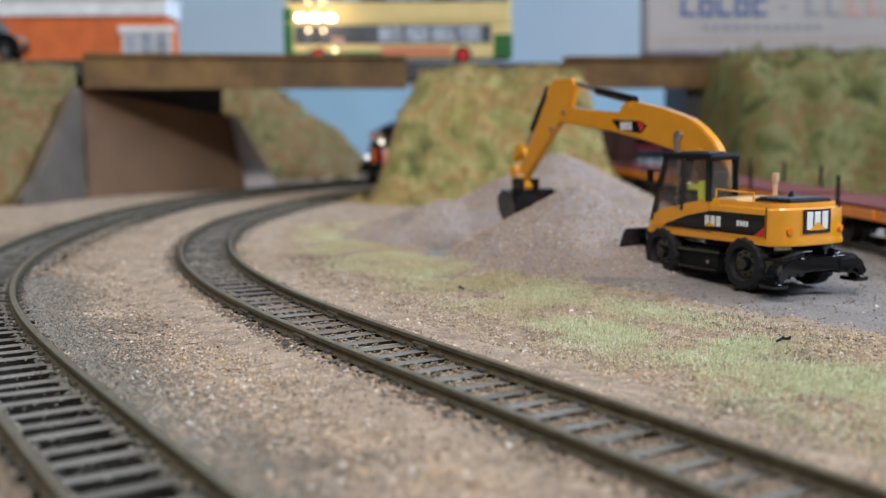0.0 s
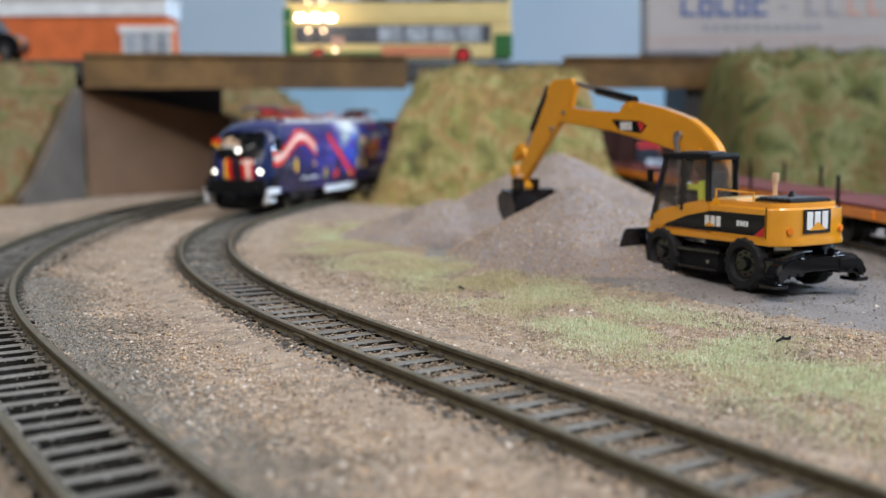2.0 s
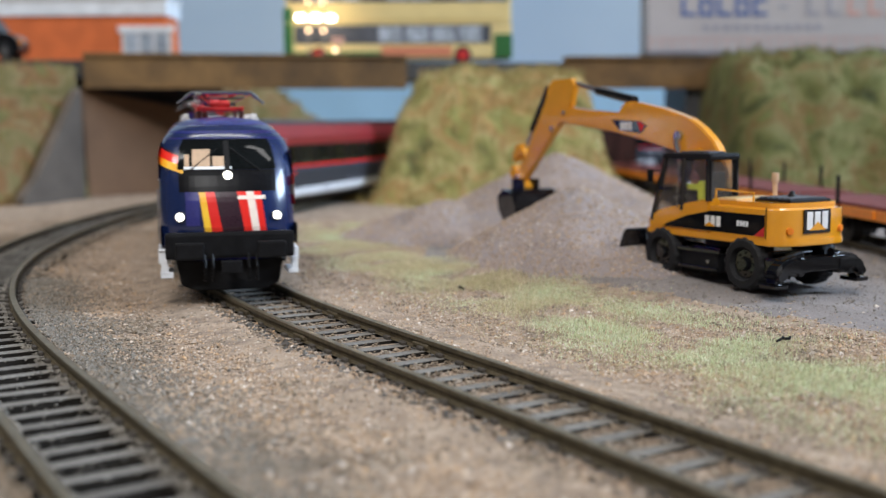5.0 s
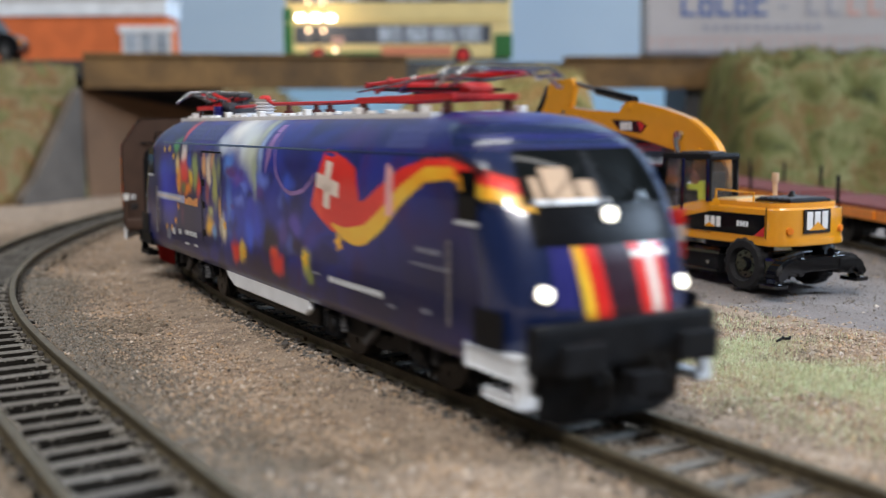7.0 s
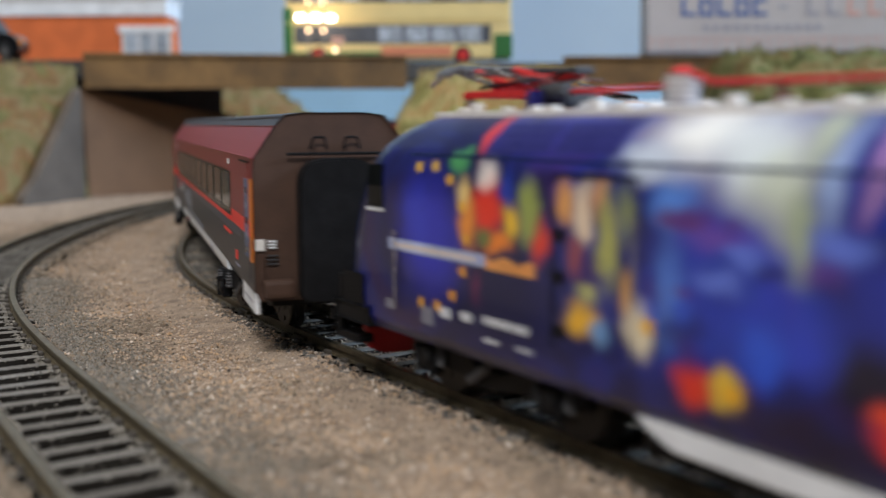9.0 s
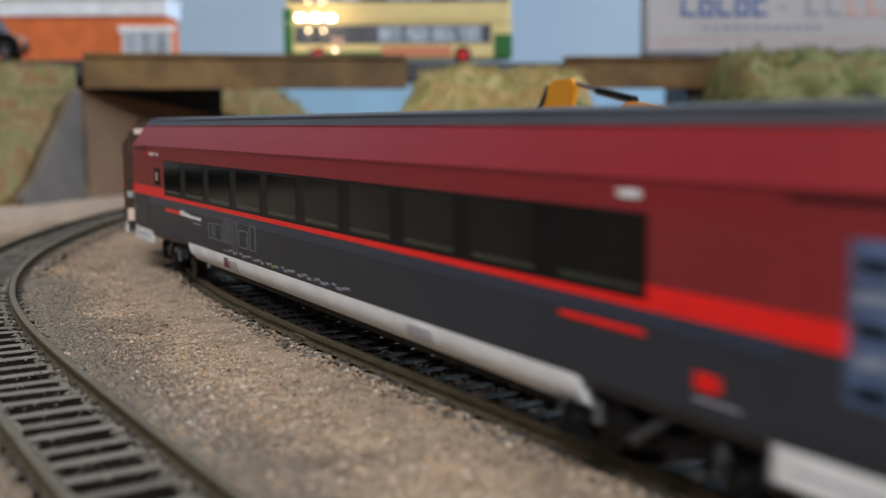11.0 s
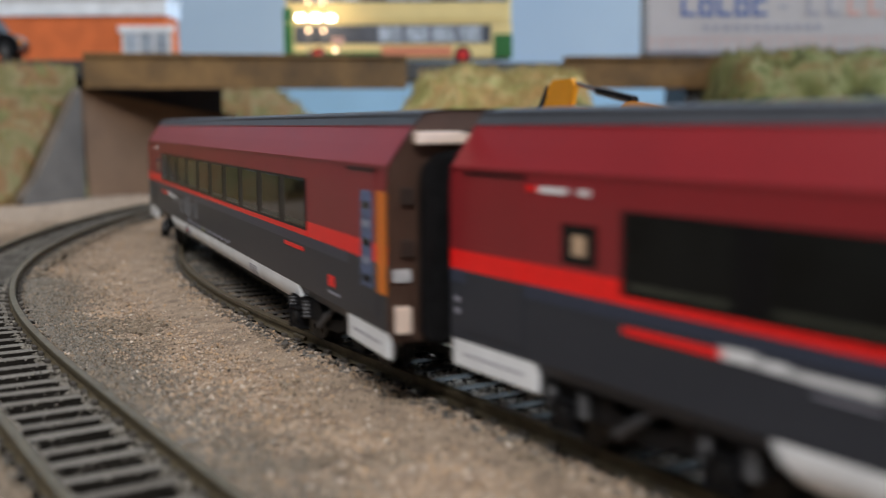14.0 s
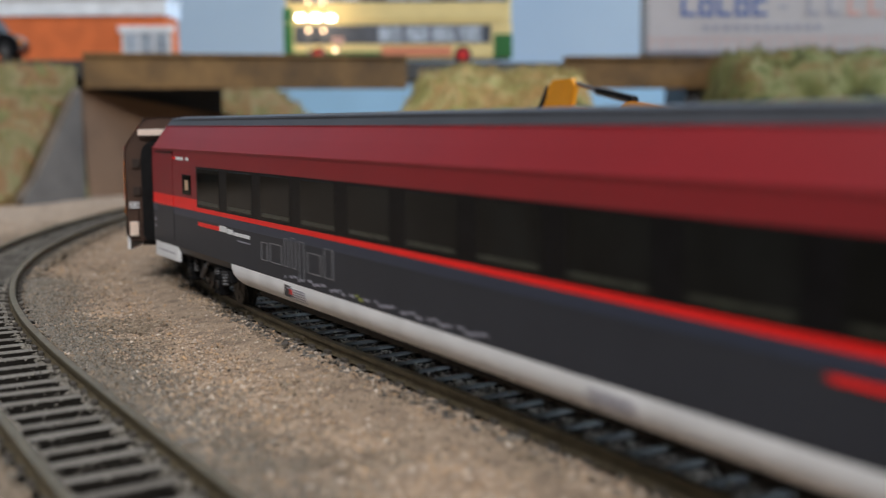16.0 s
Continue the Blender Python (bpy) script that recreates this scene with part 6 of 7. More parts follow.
def digger():
    t = thing("wheeled_excavator", "yellow and black wheeled excavator model beside a gravel heap", "excavator", 82.2, 300.0, -0.55, 118.2, ry=0.3)
    for x in (14.4, -18.6):
        part("axle", cyl(box(B(), x - 2.4, x + 2.4, -4, 4, 4.2, 8.2, 0.6), (x, -11, 6.4), (x, 11, 6.4), 1.4, 1.4, 12), GLOSSBLACK, t)
        for s in (-1, 1):
            wheel(t, x, s * 11.4, 7.3, 5.2)
    bm = box(B(), -23, 22, -7.5, 7.5, 6.2, 10.6, 0.7)
    box(bm, -6, 6, -10, 10, 7.0, 10.0, 0.5)
    part("chassis", bm, GLOSSBLACK, t, "glossy black chassis")
    for s in (-1, 1):
        bx = part("toolbox", box(B(), -8.5, 6.5, s * 8 if s > 0 else -12.8, 12.8 if s > 0 else s * 8, 3.6, 8.8, 0.6), BLACK, t)
        part("toolbox_rail", box(B(), -9.5, 8, min(s * 12.7, s * 13.5), max(s * 12.7, s * 13.5), 8.8, 9.8, 0.2), GLOSSBLACK, bx)
        part("step_bar", box(B(), -8.5, 7, min(s * 12.7, s * 13.6), max(s * 12.7, s * 13.6), 4.0, 4.9, 0.2), GLOSSBLACK, bx)
        part("hinge", cyl(B(), (-5, s * 13, 6.4), (-5, s * 13.5, 6.4), 0.6, 0.5, 8), STEEL, bx)
    # dozer blade in front and outriggers behind
    bl = B()
    prism(bl, [(29.5, 13.0), (31.2, 12.0), (32.6, 8.8), (33.2, 5.0), (32.4, 4.6), (31.4, 8.2), (29.6, 11.2), (28.6, 12.4)], -14.5, 14.5, 0.2)
    blade = part("dozer_blade", bl, GLOSSBLACK, t, "glossy black dozer blade")
    for s in (-6, 6):
        part("blade_arm", box(B(), 21, 31, s - 1, s + 1, 7.2, 9.0, 0.3), GLOSSBLACK, blade)
        part("blade_cylinder", cyl(B(), (21, s * 0.5, 10.0), (30, s * 0.5, 11.0), 0.8, 0.6, 10), STEEL, blade)
    part("outrigger_beam", box(B(), -29, -24.5, -13, 13, 5.4, 9.6, 0.7), GLOSSBLACK, t, "glossy black rear stabiliser beam")
    for s in (-1, 1):
        lg = B()
        prism(lg, [(s * 5, 10.2), (s * 10, 10.6), (s * 14.2, 9.0), (s * 16.6, 6.2), (s * 16.8, 4.4), (s * 15.0, 3.2), (s * 12.8, 4.0), (s * 11.2, 5.6), (s * 8, 4.8), (s * 5, 5.4)], -33.4, -28.4, 1.0, axis="x")
        leg = part("outrigger_leg", lg, GLOSSBLACK, t)
        part("foot_pad", box(B(), -33.4, -27.6, s * 14.6 - 2.2, s * 14.6 + 2.2, 2.4, 3.6, 0.4), GLOSSBLACK, leg)
        part("foot_stem", cyl(B(), (-30.5, s * 14.6, 2.6), (-30.5, s * 14.6, 4.2), 0.9, 0.9, 10), GLOSSBLACK, leg)
        part("leg_cylinder", cyl(B(), (-30.4, s * 5.5, 10.4), (-30.4, s * 12.5, 9.0), 1.2, 1.0, 12), GLOSSBLACK, leg)
        part("leg_pin", cyl(B(), (-33.0, s * 12.4, 6.6), (-28.2, s * 12.4, 6.6), 0.7, 0.7, 10), STEEL, leg)
    part("rear_plate", box(B(), -33.2, -32.2, -8, 8, 6.2, 9.8, 0.3), GLOSSBLACK, t)
    part("slew_ring", cyl(B(), (-3, 0, 10.4), (-3, 0, 12.8), 9.5, 9.5, 36), BLACK, t)
    # upper works
    tail = []
    for k in range(25):
        a = math.radians(90 - 7.5 * k)
        tail.append((-22.5 - 8.3 * abs(math.cos(a)) ** 0.62, 13.3 * math.copysign(abs(math.sin(a)) ** 0.62, math.sin(a))))
    out = [(14, -13.2), (21.2, -12.6), (21.2, 13.2)] + [(x * 1.012, y * 1.012) for x, y in tail]
    dp = part("deck_plate", prism(B(), out, 12.6, 14.4, 0.25, axis="z"), CATYELLOW, t, "yellow deck edge", smooth=True)
    dp.data.set_sharp_from_angle(angle=math.radians(40))
    hb = prism(B(), [(-5.5, -13.3), (-5.5, 13.3)] + tail, 14.4, 23.6, axis="z")
    bmesh.ops.bevel(hb, geom=[e for e in hb.edges if all(v.co.z > 23 for v in e.verts)], offset=1.7, segments=5, affect="EDGES")
    hd = part("engine_hood", hb, CATYELLOW, t, "yellow engine hood and rounded counterweight", smooth=True)
    hd.data.set_sharp_from_angle(angle=math.radians(40))
    part("hood_grille", box(B(), -27.5, -15, -8.5, 6.5, 23.5, 24.3, 0.4), BLACK, hd, "black top grille")
    for k in range(6):
        part("grille_slat", box(B(), -26.8 + k * 2.0, -25.8 + k * 2.0, -7.6, 5.8, 24.25, 24.7, 0.1, 1), DARKGREY, hd)
    part("hood_knob", cyl(B(), (-21, -1, 24.3), (-21, -1, 26.2), 1.3, 0.5, 10), BLACK, hd)
    part("hood_lid", box(B(), -13.5, -6.5, -4, 11.5, 23.5, 24.2, 0.3), LIT_YELLOW, hd, "hood lid with its brightness painted in paler yellow")
    part("exhaust", cyl(cyl(B(), (-9, -7, 23.4), (-9, -7, 29.8), 0.7, 0.7, 12), (-9, -7, 28.0), (-9, -7, 30.4), 1.05, 0.95, 12), SKIN_CARD, hd, "pale exhaust stub")
    part("handrail", tube(B(), [(-6, 11.8, 24), (-6, 11.8, 26.4), (-20, 11.8, 26.0), (-20, 11.8, 23.5)], 0.25), CATYELLOW, hd)
    part("right_tank", box(B(), -5.4, 14, -12.8, -3.4, 14.4, 21.5, 0.9), CATYELLOW, t, "yellow tank beside the boom")
    # side graphics
    for s in (-1, 1):
        g = B()
        prism(g, [(14, 15.0), (12.5, 15.8), (4, 18.6), (-6, 20.6), (-25.6, 20.6), (-25.6, 15.0)] if s > 0 else [(-6, 15.0), (-6, 20.6), (-25.6, 20.6), (-25.6, 15.0)], min(s * 13.2, s * 13.36), max(s * 13.2, s * 13.36))
        gr = part("side_graphic", g, GLOSSBLACK, t, "black side graphic")
        g = B()
        prism(g, [(-22, 15.0), (-25.6, 17.6), (-25.6, 15.0)], min(s * 13.36, s * 13.44), max(s * 13.36, s * 13.44))
        part("graphic_flash", g, RED, gr)
        for k in range(3):
            part("logo_bar", box(B(), -5.2 - k * 2.2, -3.6 - k * 2.2, min(s * 13.36, s * 13.46), max(s * 13.36, s * 13.46), 16.4, 19.2, 0.1, 1), WHITE, gr)
        tri = B()
        prism(tri, [(-3.4, 16.3), (-7.6, 16.3), (-5.5, 17.6)], min(s * 13.46, s * 13.52), max(s * 13.46, s * 13.52))
        part("logo_triangle", tri, CATYELLOW, gr)
        for k in range(4):
            part("model_bar", box(B(), -16.6 - k * 1.1, -15.8 - k * 1.1, min(s * 13.36, s * 13.44), max(s * 13.36, s * 13.44), 17.2, 18.6), OFFWHITE, gr)
        part("panel_seam", box(B(), -26.2, -25.9, min(s * 13.2, s * 13.26), max(s * 13.2, s * 13.26), 14.4, 22.5), BLACK, t)
    tp = part("tail_plate", box(B(), -31.2, -30.2, -4.5, 5.0, 15.8, 22.0, 0.3), GLOSSBLACK, t, "black tail plate")
    for k in range(3):
        part("tail_logo_bar", box(B(), -31.36, -31.15, 3.2 - k * 2.7 - 1.1, 3.2 - k * 2.7 + 1.0, 16.8, 21.4, 0.15, 1), WHITE, tp)
    tri = B()
    prism(tri, [(3.4, 16.6), (-2.6, 16.6), (0.4, 18.8)], -31.46, -31.34, axis="x")
    part("tail_triangle", tri, CATYELLOW, tp)
    for s in (-1, 1):
        part("tail_light", cyl(B(), (-29.4, s * 8.8, 16.6), (-30.6, s * 9.2, 16.6), 1.0, 0.9, 12), DOORORANGE, t)
    # cab
    cab = new("cab")
    cab.empty_display_size = 0.004
    cab.parent = t
    cab["label"] = "black framed cab with smoked windows"
    y0, y1 = 2.6, 13.2
    low = B()
    prism(low, [(20.6, 14.4), (20.6, 17.2), (15.8, 19.6), (4, 22.2), (-4.6, 23.8), (-4.6, 14.4)], y0, y1, 0.3)
    part("cab_base", low, CATYELLOW, cab, "yellow cab base")
    posts = [((19.4, 16.5), (13.8, 34.6)), ((6.4, 20.0), (5.8, 34.6)), ((-4.2, 23.0), (-4.0, 34.6))]
    for (xa, za), (xb, zb) in posts:
        for y in (y0 + 0.6, y1 - 0.6):
            part("cab_post", tube(B(), [(xa, y, za), (xb, y, zb)], 0.95, 8), GLOSSBLACK, cab)
    rf = box(B(), -5.2, 14.8, y0 - 0.2, y1 + 0.2, 34.2, 36.0, 0.8)
    part("cab_roof", rf, BLACK, cab, "black cab roof")
    part("roof_hatch", box(B(), -2, 9, y0 + 2, y1 - 2, 35.9, 36.5, 0.3), DARKGREY, cab)
    part("roof_beacon", box(B(), 11.6, 16.0, y0 - 3.2, y0 + 0.2, 35.2, 37.0, 0.5), CATYELLOW, cab, "yellow cab lamp")
    pane_y = y1 - 0.35
    for pts in ([(18.2, 18.2), (13.2, 34.2), (6.7, 34.2), (7.2, 21.2)], [(5.8, 21.6), (5.4, 34.2), (-3.4, 34.2), (-3.6, 23.4)]):
        pn = part("side_pane", prism(B(), pts, pane_y, pane_y + 0.2), CABGLASS, cab, "smoked glass pane")
        pn.visible_shadow = False
        pn2 = part("side_pane", prism(B(), pts, y0 + 0.2, y0 + 0.4), CABGLASS, cab)
        pn2.visible_shadow = False
    pn = part("front_pane", prism(B(), [(19.0, 17.8), (13.6, 34.2), (13.8, 34.2), (19.2, 17.8)], y0 + 1.2, y1 - 1.2), CABGLASS, cab)
    pn.visible_shadow = False
    pn = part("rear_pane", box(B(), -4.4, -4.2, y0 + 1.2, y1 - 1.2, 24.2, 34.2), CABGLASS, cab)
    pn.visible_shadow = False
    part("door_bar", box(B(), 6.8, 16.4, y1 - 0.4, y1 + 0.1, 25.4, 26.0, 0.1, 1), GLOSSBLACK, cab)
    seat = box(B(), -1.5, 6, 5.2, 10.6, 19, 22.5, 0.8)
    box(seat, -2.8, -0.6, 5.2, 10.6, 21.5, 31, 0.8)
    part("driver_seat", seat, BLACK, cab)
    fig = box(B(), 0.0, 3.4, 5.8, 10.4, 22.4, 28.2, 1.2, 3)
    box(fig, 2.6, 9.6, 9.2, 10.8, 25.6, 27.2, 0.7, 3)
    part("figurine", fig, HIVIS, cab, "plain hi-vis yellow toy figure")
    # black panel added to darken the cab's inside
    part("cab_bulkhead", box(B(), -3.6, 14.0, y0 + 0.5, y0 + 0.9, 15, 26, 0.1), BLACK, cab)
    part("console", box(B(), 9.6, 13.4, 5, 10.5, 18, 23.5, 0.8), DARKGREY, cab)
    part("mirror", box(tube(B(), [(15.4, y1, 31), (17.2, y1 + 2.2, 30.6)], 0.2, 5), 16.8, 17.8, y1 + 1.6, y1 + 3.2, 27.6, 31.2, 0.3), BLACK, cab)
    part("grab_rail", tube(B(), [(7.6, y1 + 0.6, 20.5), (7.2, y1 + 0.9, 28)], 0.2, 6), STEEL, cab)
    # boom, stick and bucket, in the plane of the boom
    by0, by1 = -2.4, 1.0
    bo = B()
    prism(bo, [(0, 24), (2, 32), (7.5, 39.2), (12.5, 43.0), (18, 45.8), (30, 49.0), (44, 51.4), (49.5, 51.0), (52, 48.0), (66, 49.0), (84, 50.6), (86.8, 48.6), (85.6, 45.2), (70, 43.6), (52, 41.4), (36, 38.6), (25, 36.2), (16, 31.5), (10, 25), (6, 21)], by0, by1, 0.45)
    boom = part("boom", bo, CATYELLOW, t, "curved yellow boom")
    part("boom_pin", cyl(cyl(B(), (22, by1, 40.6), (22, by1 + 1.0, 40.6), 1.7, 1.5, 16), (22, by1 + 0.9, 40.6), (22, by1 + 1.3, 40.6), 0.9, 0.8, 12), STEEL, boom, "bright pivot pin")
    part("boom_cylinder", cyl(cyl(B(), (14, by1 + 1.6, 20), (19, by1 + 1.6, 31), 1.6, 1.6, 14), (19, by1 + 1.6, 31), (22, by1 + 1.4, 40), 0.8, 0.8, 12), STEEL, boom)
    part("boom_pin", cyl(B(), (46, by0 - 0.4, 49.6), (46, by1 + 0.4, 49.6), 1.0, 1.0, 12), CATYELLOW, boom)
    g = B()
    prism(g, [(55, 45.8), (40, 45.2), (37, 43.6), (40, 41.4), (51, 42.4)], by1, by1 + 0.12)
    bg = part("boom_graphic", g, GLOSSBLACK, boom, "black boom graphic")
    for k in range(3):
        part("logo_bar", box(B(), 44.6 + k * 2.0, 46.2 + k * 2.0, by1 + 0.12, by1 + 0.2, 42.4, 45.0), WHITE, bg)
    g = B()
    prism(g, [(41.6, 44.9), (40, 41.8), (38, 43.6), (40.2, 45.0)], by1 + 0.12, by1 + 0.18)
    part("graphic_flash", g, RED, bg)
    st = B()
    prism(st, [(77, 57.6), (79, 60.2), (90.5, 60.0), (93.2, 58.0), (94.4, 53.6), (100, 45.6), (107.6, 34), (114.4, 26.4), (113, 23.8), (109.4, 23.4), (104, 28), (92, 39), (82.4, 47.2), (79, 51)], by0 + 0.5, by1 - 0.5, 0.4)
    stick = part("stick", st, CATYELLOW, t, "yellow dipper stick")
    for x, z in ((82.5, 48.6), (90, 43.0)):
        part("stick_pin", cyl(B(), (x, by0 - 0.2, z), (x, by1 + 0.25, z), 0.9, 0.9, 12), STEEL, stick)
    part("stick_cylinder", cyl(B(), (46, -1.3, 51.8), (66, -1.3, 55.4), 1.5, 1.4, 14), GLOSSBLACK, boom, "black hydraulic cylinder")
    part("stick_rod", cyl(B(), (65, -1.3, 55.2), (79, -1.3, 58.6), 0.75, 0.75, 12), STEEL, boom, "bright piston rod")
    part("bucket_cylinder", cyl(B(), (94.8, -1.3, 57.4), (105.6, -1.3, 42.5), 1.5, 1.35, 14), GLOSSBLACK, stick, "black hydraulic cylinder")
    part("bucket_rod", cyl(B(), (105.2, -1.3, 43), (110.4, -1.3, 35.6), 0.7, 0.7, 12), STEEL, stick)
    lk = B()
    prism(lk, [(110, 37.6), (113.6, 36.8), (116, 33.0), (115.4, 30.4), (112.6, 31.8), (109.4, 34.4)], by0 - 0.2, by1 + 0.2, 0.3)
    prism(lk, [(109.6, 36), (106.0, 31.4), (107.2, 30.2), (111, 34.4)], by0 + 0.2, by1 - 0.2, 0.3)
    prism(lk, [(116.4, 29.4), (117.6, 26.2), (114, 21.6), (108.6, 19.6), (107.2, 22.0), (112, 25.4), (114.4, 29.6)], by0 - 0.4, by1 + 0.4, 0.4)
    link_ob = part("bucket_linkage", lk, CATYELLOW, stick, "yellow bucket linkage")
    part("linkage_pin", cyl(B(), (112.0, by0 - 0.6, 25.0), (112.0, by1 + 0.8, 25.0), 1.0, 1.0, 12), STEEL, link_ob)
    bk = B()
    shell = [(106.0, 19.6), (115.0, 20.6), (119.4, 17.6), (121.2, 12.4), (119.0, 8.2), (113.0, 7.2), (105.6, 8.6), (105.8, 9.4), (113.2, 8.3), (118.2, 9.2), (120.0, 12.6), (118.4, 16.8), (114.6, 19.4), (106.2, 18.6)]
    prism(bk, shell, -13.5, 7.0, 0.15)
    for y in (-13.5, 6.4):
        prism(bk, [(106.0, 19.0), (115.0, 20.2), (119.4, 17.4), (121.0, 12.4), (118.8, 8.4), (113.0, 7.4), (105.8, 8.8)], y, y + 0.6, 0.1)
    for v in bk.verts:
        k_ = float(np.interp(v.co.z, [7, 17, 19], [0.72, 1.0, 1.0]))
        v.co.y = -3.6 + (v.co.y + 3.6) * k_
        v.co.x = 110 + (v.co.x - 110) * 0.8
    prism(bk, [(-13.0, 18.8), (6.4, 18.8), (6.6, 14.6), (0.6, 7.8), (-9.4, 7.4), (-12.8, 13.0)], 105.2, 105.9, 0.2, axis="x")
    for z_ in (16.6, 11.8):
        box(bk, 104.9, 105.4, -12.2 if z_ > 14 else -11.4, 6.0 if z_ > 14 else 3.6, z_, z_ + 0.6, 0.15, 1)
    bucket = part("bucket", bk, GLOSSBLACK, t, "black digging bucket")
    part("bucket_lugs", box(box(B(), 107, 114, -5.2, -3.8, 19, 24.6, 0.5), 107, 114, 1.2, 2.6, 19, 24.6, 0.5), GLOSSBLACK, bucket)
    part("bucket_head", box(B(), 105.5, 114.5, -10.5, 4.5, 18.6, 20.8, 0.7), GLOSSBLACK, bucket)
    part("cutting_edge", box(B(), 105.2, 107.0, -10.0, 3.0, 8.0, 9.2, 0.2), DARKGREY, bucket)
    return t


# machine yellow made paler, to paint the light on the hood lid
LIT_YELLOW = mat("lit_hood_yellow", (0.74, 0.50, 0.22), 0.35, var=0.08, coat=0.3)
digger()


# ---------------------------------------------------------------- wagons on the siding
def flat_wagon(u, length, label):
    x, y, a = on(LINE_3, u + length / 2)
    t = thing("flat_wagon", label, "railway wagon", x, y, 0, math.degrees(a), group="flat wagons")
    h = length / 2
    part("deck", box(B(), -h + 2, h - 2, -15.2, 15.2, 13.6, 14.8, 0.2), WAGONRED, t, "oxide red deck boards")
    n = int((length - 6) // 6)
    for i in range(n):
        q = -h + 3 + (length - 6) * i / n
        part("deck_board", box(B(), q, q + (length - 6) / n - 0.5, -14.8, 14.8, 14.8, 15.1), WAGONRED, t)
    for s in (-1, 1):
        sb = part("side_sill", box(B(), -h + 1, h - 1, min(s * 14.6, s * 16), max(s * 14.6, s * 16), 10.2, 13.8, 0.3), WAGONORANGE, t, "orange side sill")
        for k in range(6):
            q = -h + 12 + (length - 24) * k / 5
            part("stake_pocket", box(B(), q - 1.2, q + 1.2, min(s * 15.8, s * 16.8), max(s * 15.8, s * 16.8), 10.8, 13.6, 0.2), WAGONORANGE, sb)
        for q in (-h * 0.55, -h * 0.05, h * 0.5):
            part("stake", box(B(), q - 0.7, q + 0.7, min(s * 15.6, s * 16.6), max(s * 15.6, s * 16.6), 13.8, 24.5, 0.2), BLACK, t, "dark upright stake")
        for e in (-1, 1):
            part("buffer", cyl(cyl(B(), (e * (h - 0.4), s * 10, 12), (e * (h + 2.4), s * 10, 12), 1.3, 1.2, 12), (e * (h + 2.4), s * 10, 12), (e * (h + 3.2), s * 10, 12), 2.6, 2.4, 16), OFFWHITE, t)
    for e in (-1, 1):
        part("headstock", box(B(), e * h - 1.2, e * h + 1.2, -15.6, 15.6, 9.6, 14.0, 0.3), WAGONORANGE, t, "orange headstock")
    part("centre_sill", box(B(), -h + 2, h - 2, -4, 4, 7.5, 13.5, 0.4), BLACK, t)
    for q in (-h + 26, h - 26):
        bogie_frame(t, q, 20.5, 5.3, BLACK, "truck")
    return t


flat_wagon(18, 160, "orange flat wagon with an oxide red deck on the siding")
flat_wagon(186, 160, "orange flat wagon with an oxide red deck on the siding")
flat_wagon(-150, 160, "orange flat wagon with an oxide red deck on the siding")


def closed_wagon(u, length):
    x, y, a = on(LINE_3, u + length / 2)
    t = thing("closed_wagon", "dark red closed goods wagon in the shade under the bridge", "railway wagon", x, y, 0, math.degrees(a))
    h = length / 2
    part("body", box(B(), -h, h, -15.5, 15.5, 11, 40, 0.6), WAGONDARK, t, "red body darkened with painted shade")
    roof = B()
    prism(roof, [(-16, 40), (16, 40), (13, 43.5), (6, 45.5), (-6, 45.5), (-13, 43.5)], -h - 0.5, h + 0.5, 0.2, axis="x")
    part("roof", roof, BLACK, t, "dark curved roof")
    part("chassis", box(B(), -h, h, -14, 14, 7, 11, 0.5), BLACK, t)
    for e in (-1, 1):
        for s in (-1, 1):
            part("corner_post", box(B(), e * h - 0.8, e * h + 0.8, s * 15 - 0.8, s * 15 + 0.8, 11, 40, 0.2), BLACK, t)
        part("end_door_bar", box(B(), e * h - 0.7, e * h + 0.7, -0.5, 0.5, 11, 40, 0.1), BLACK, t)
    for q in (-h + 12, h - 12):
        bogie_frame(t, q, 20.5, 5.3, BLACK, "truck")
    return t


closed_wagon(353, 60)


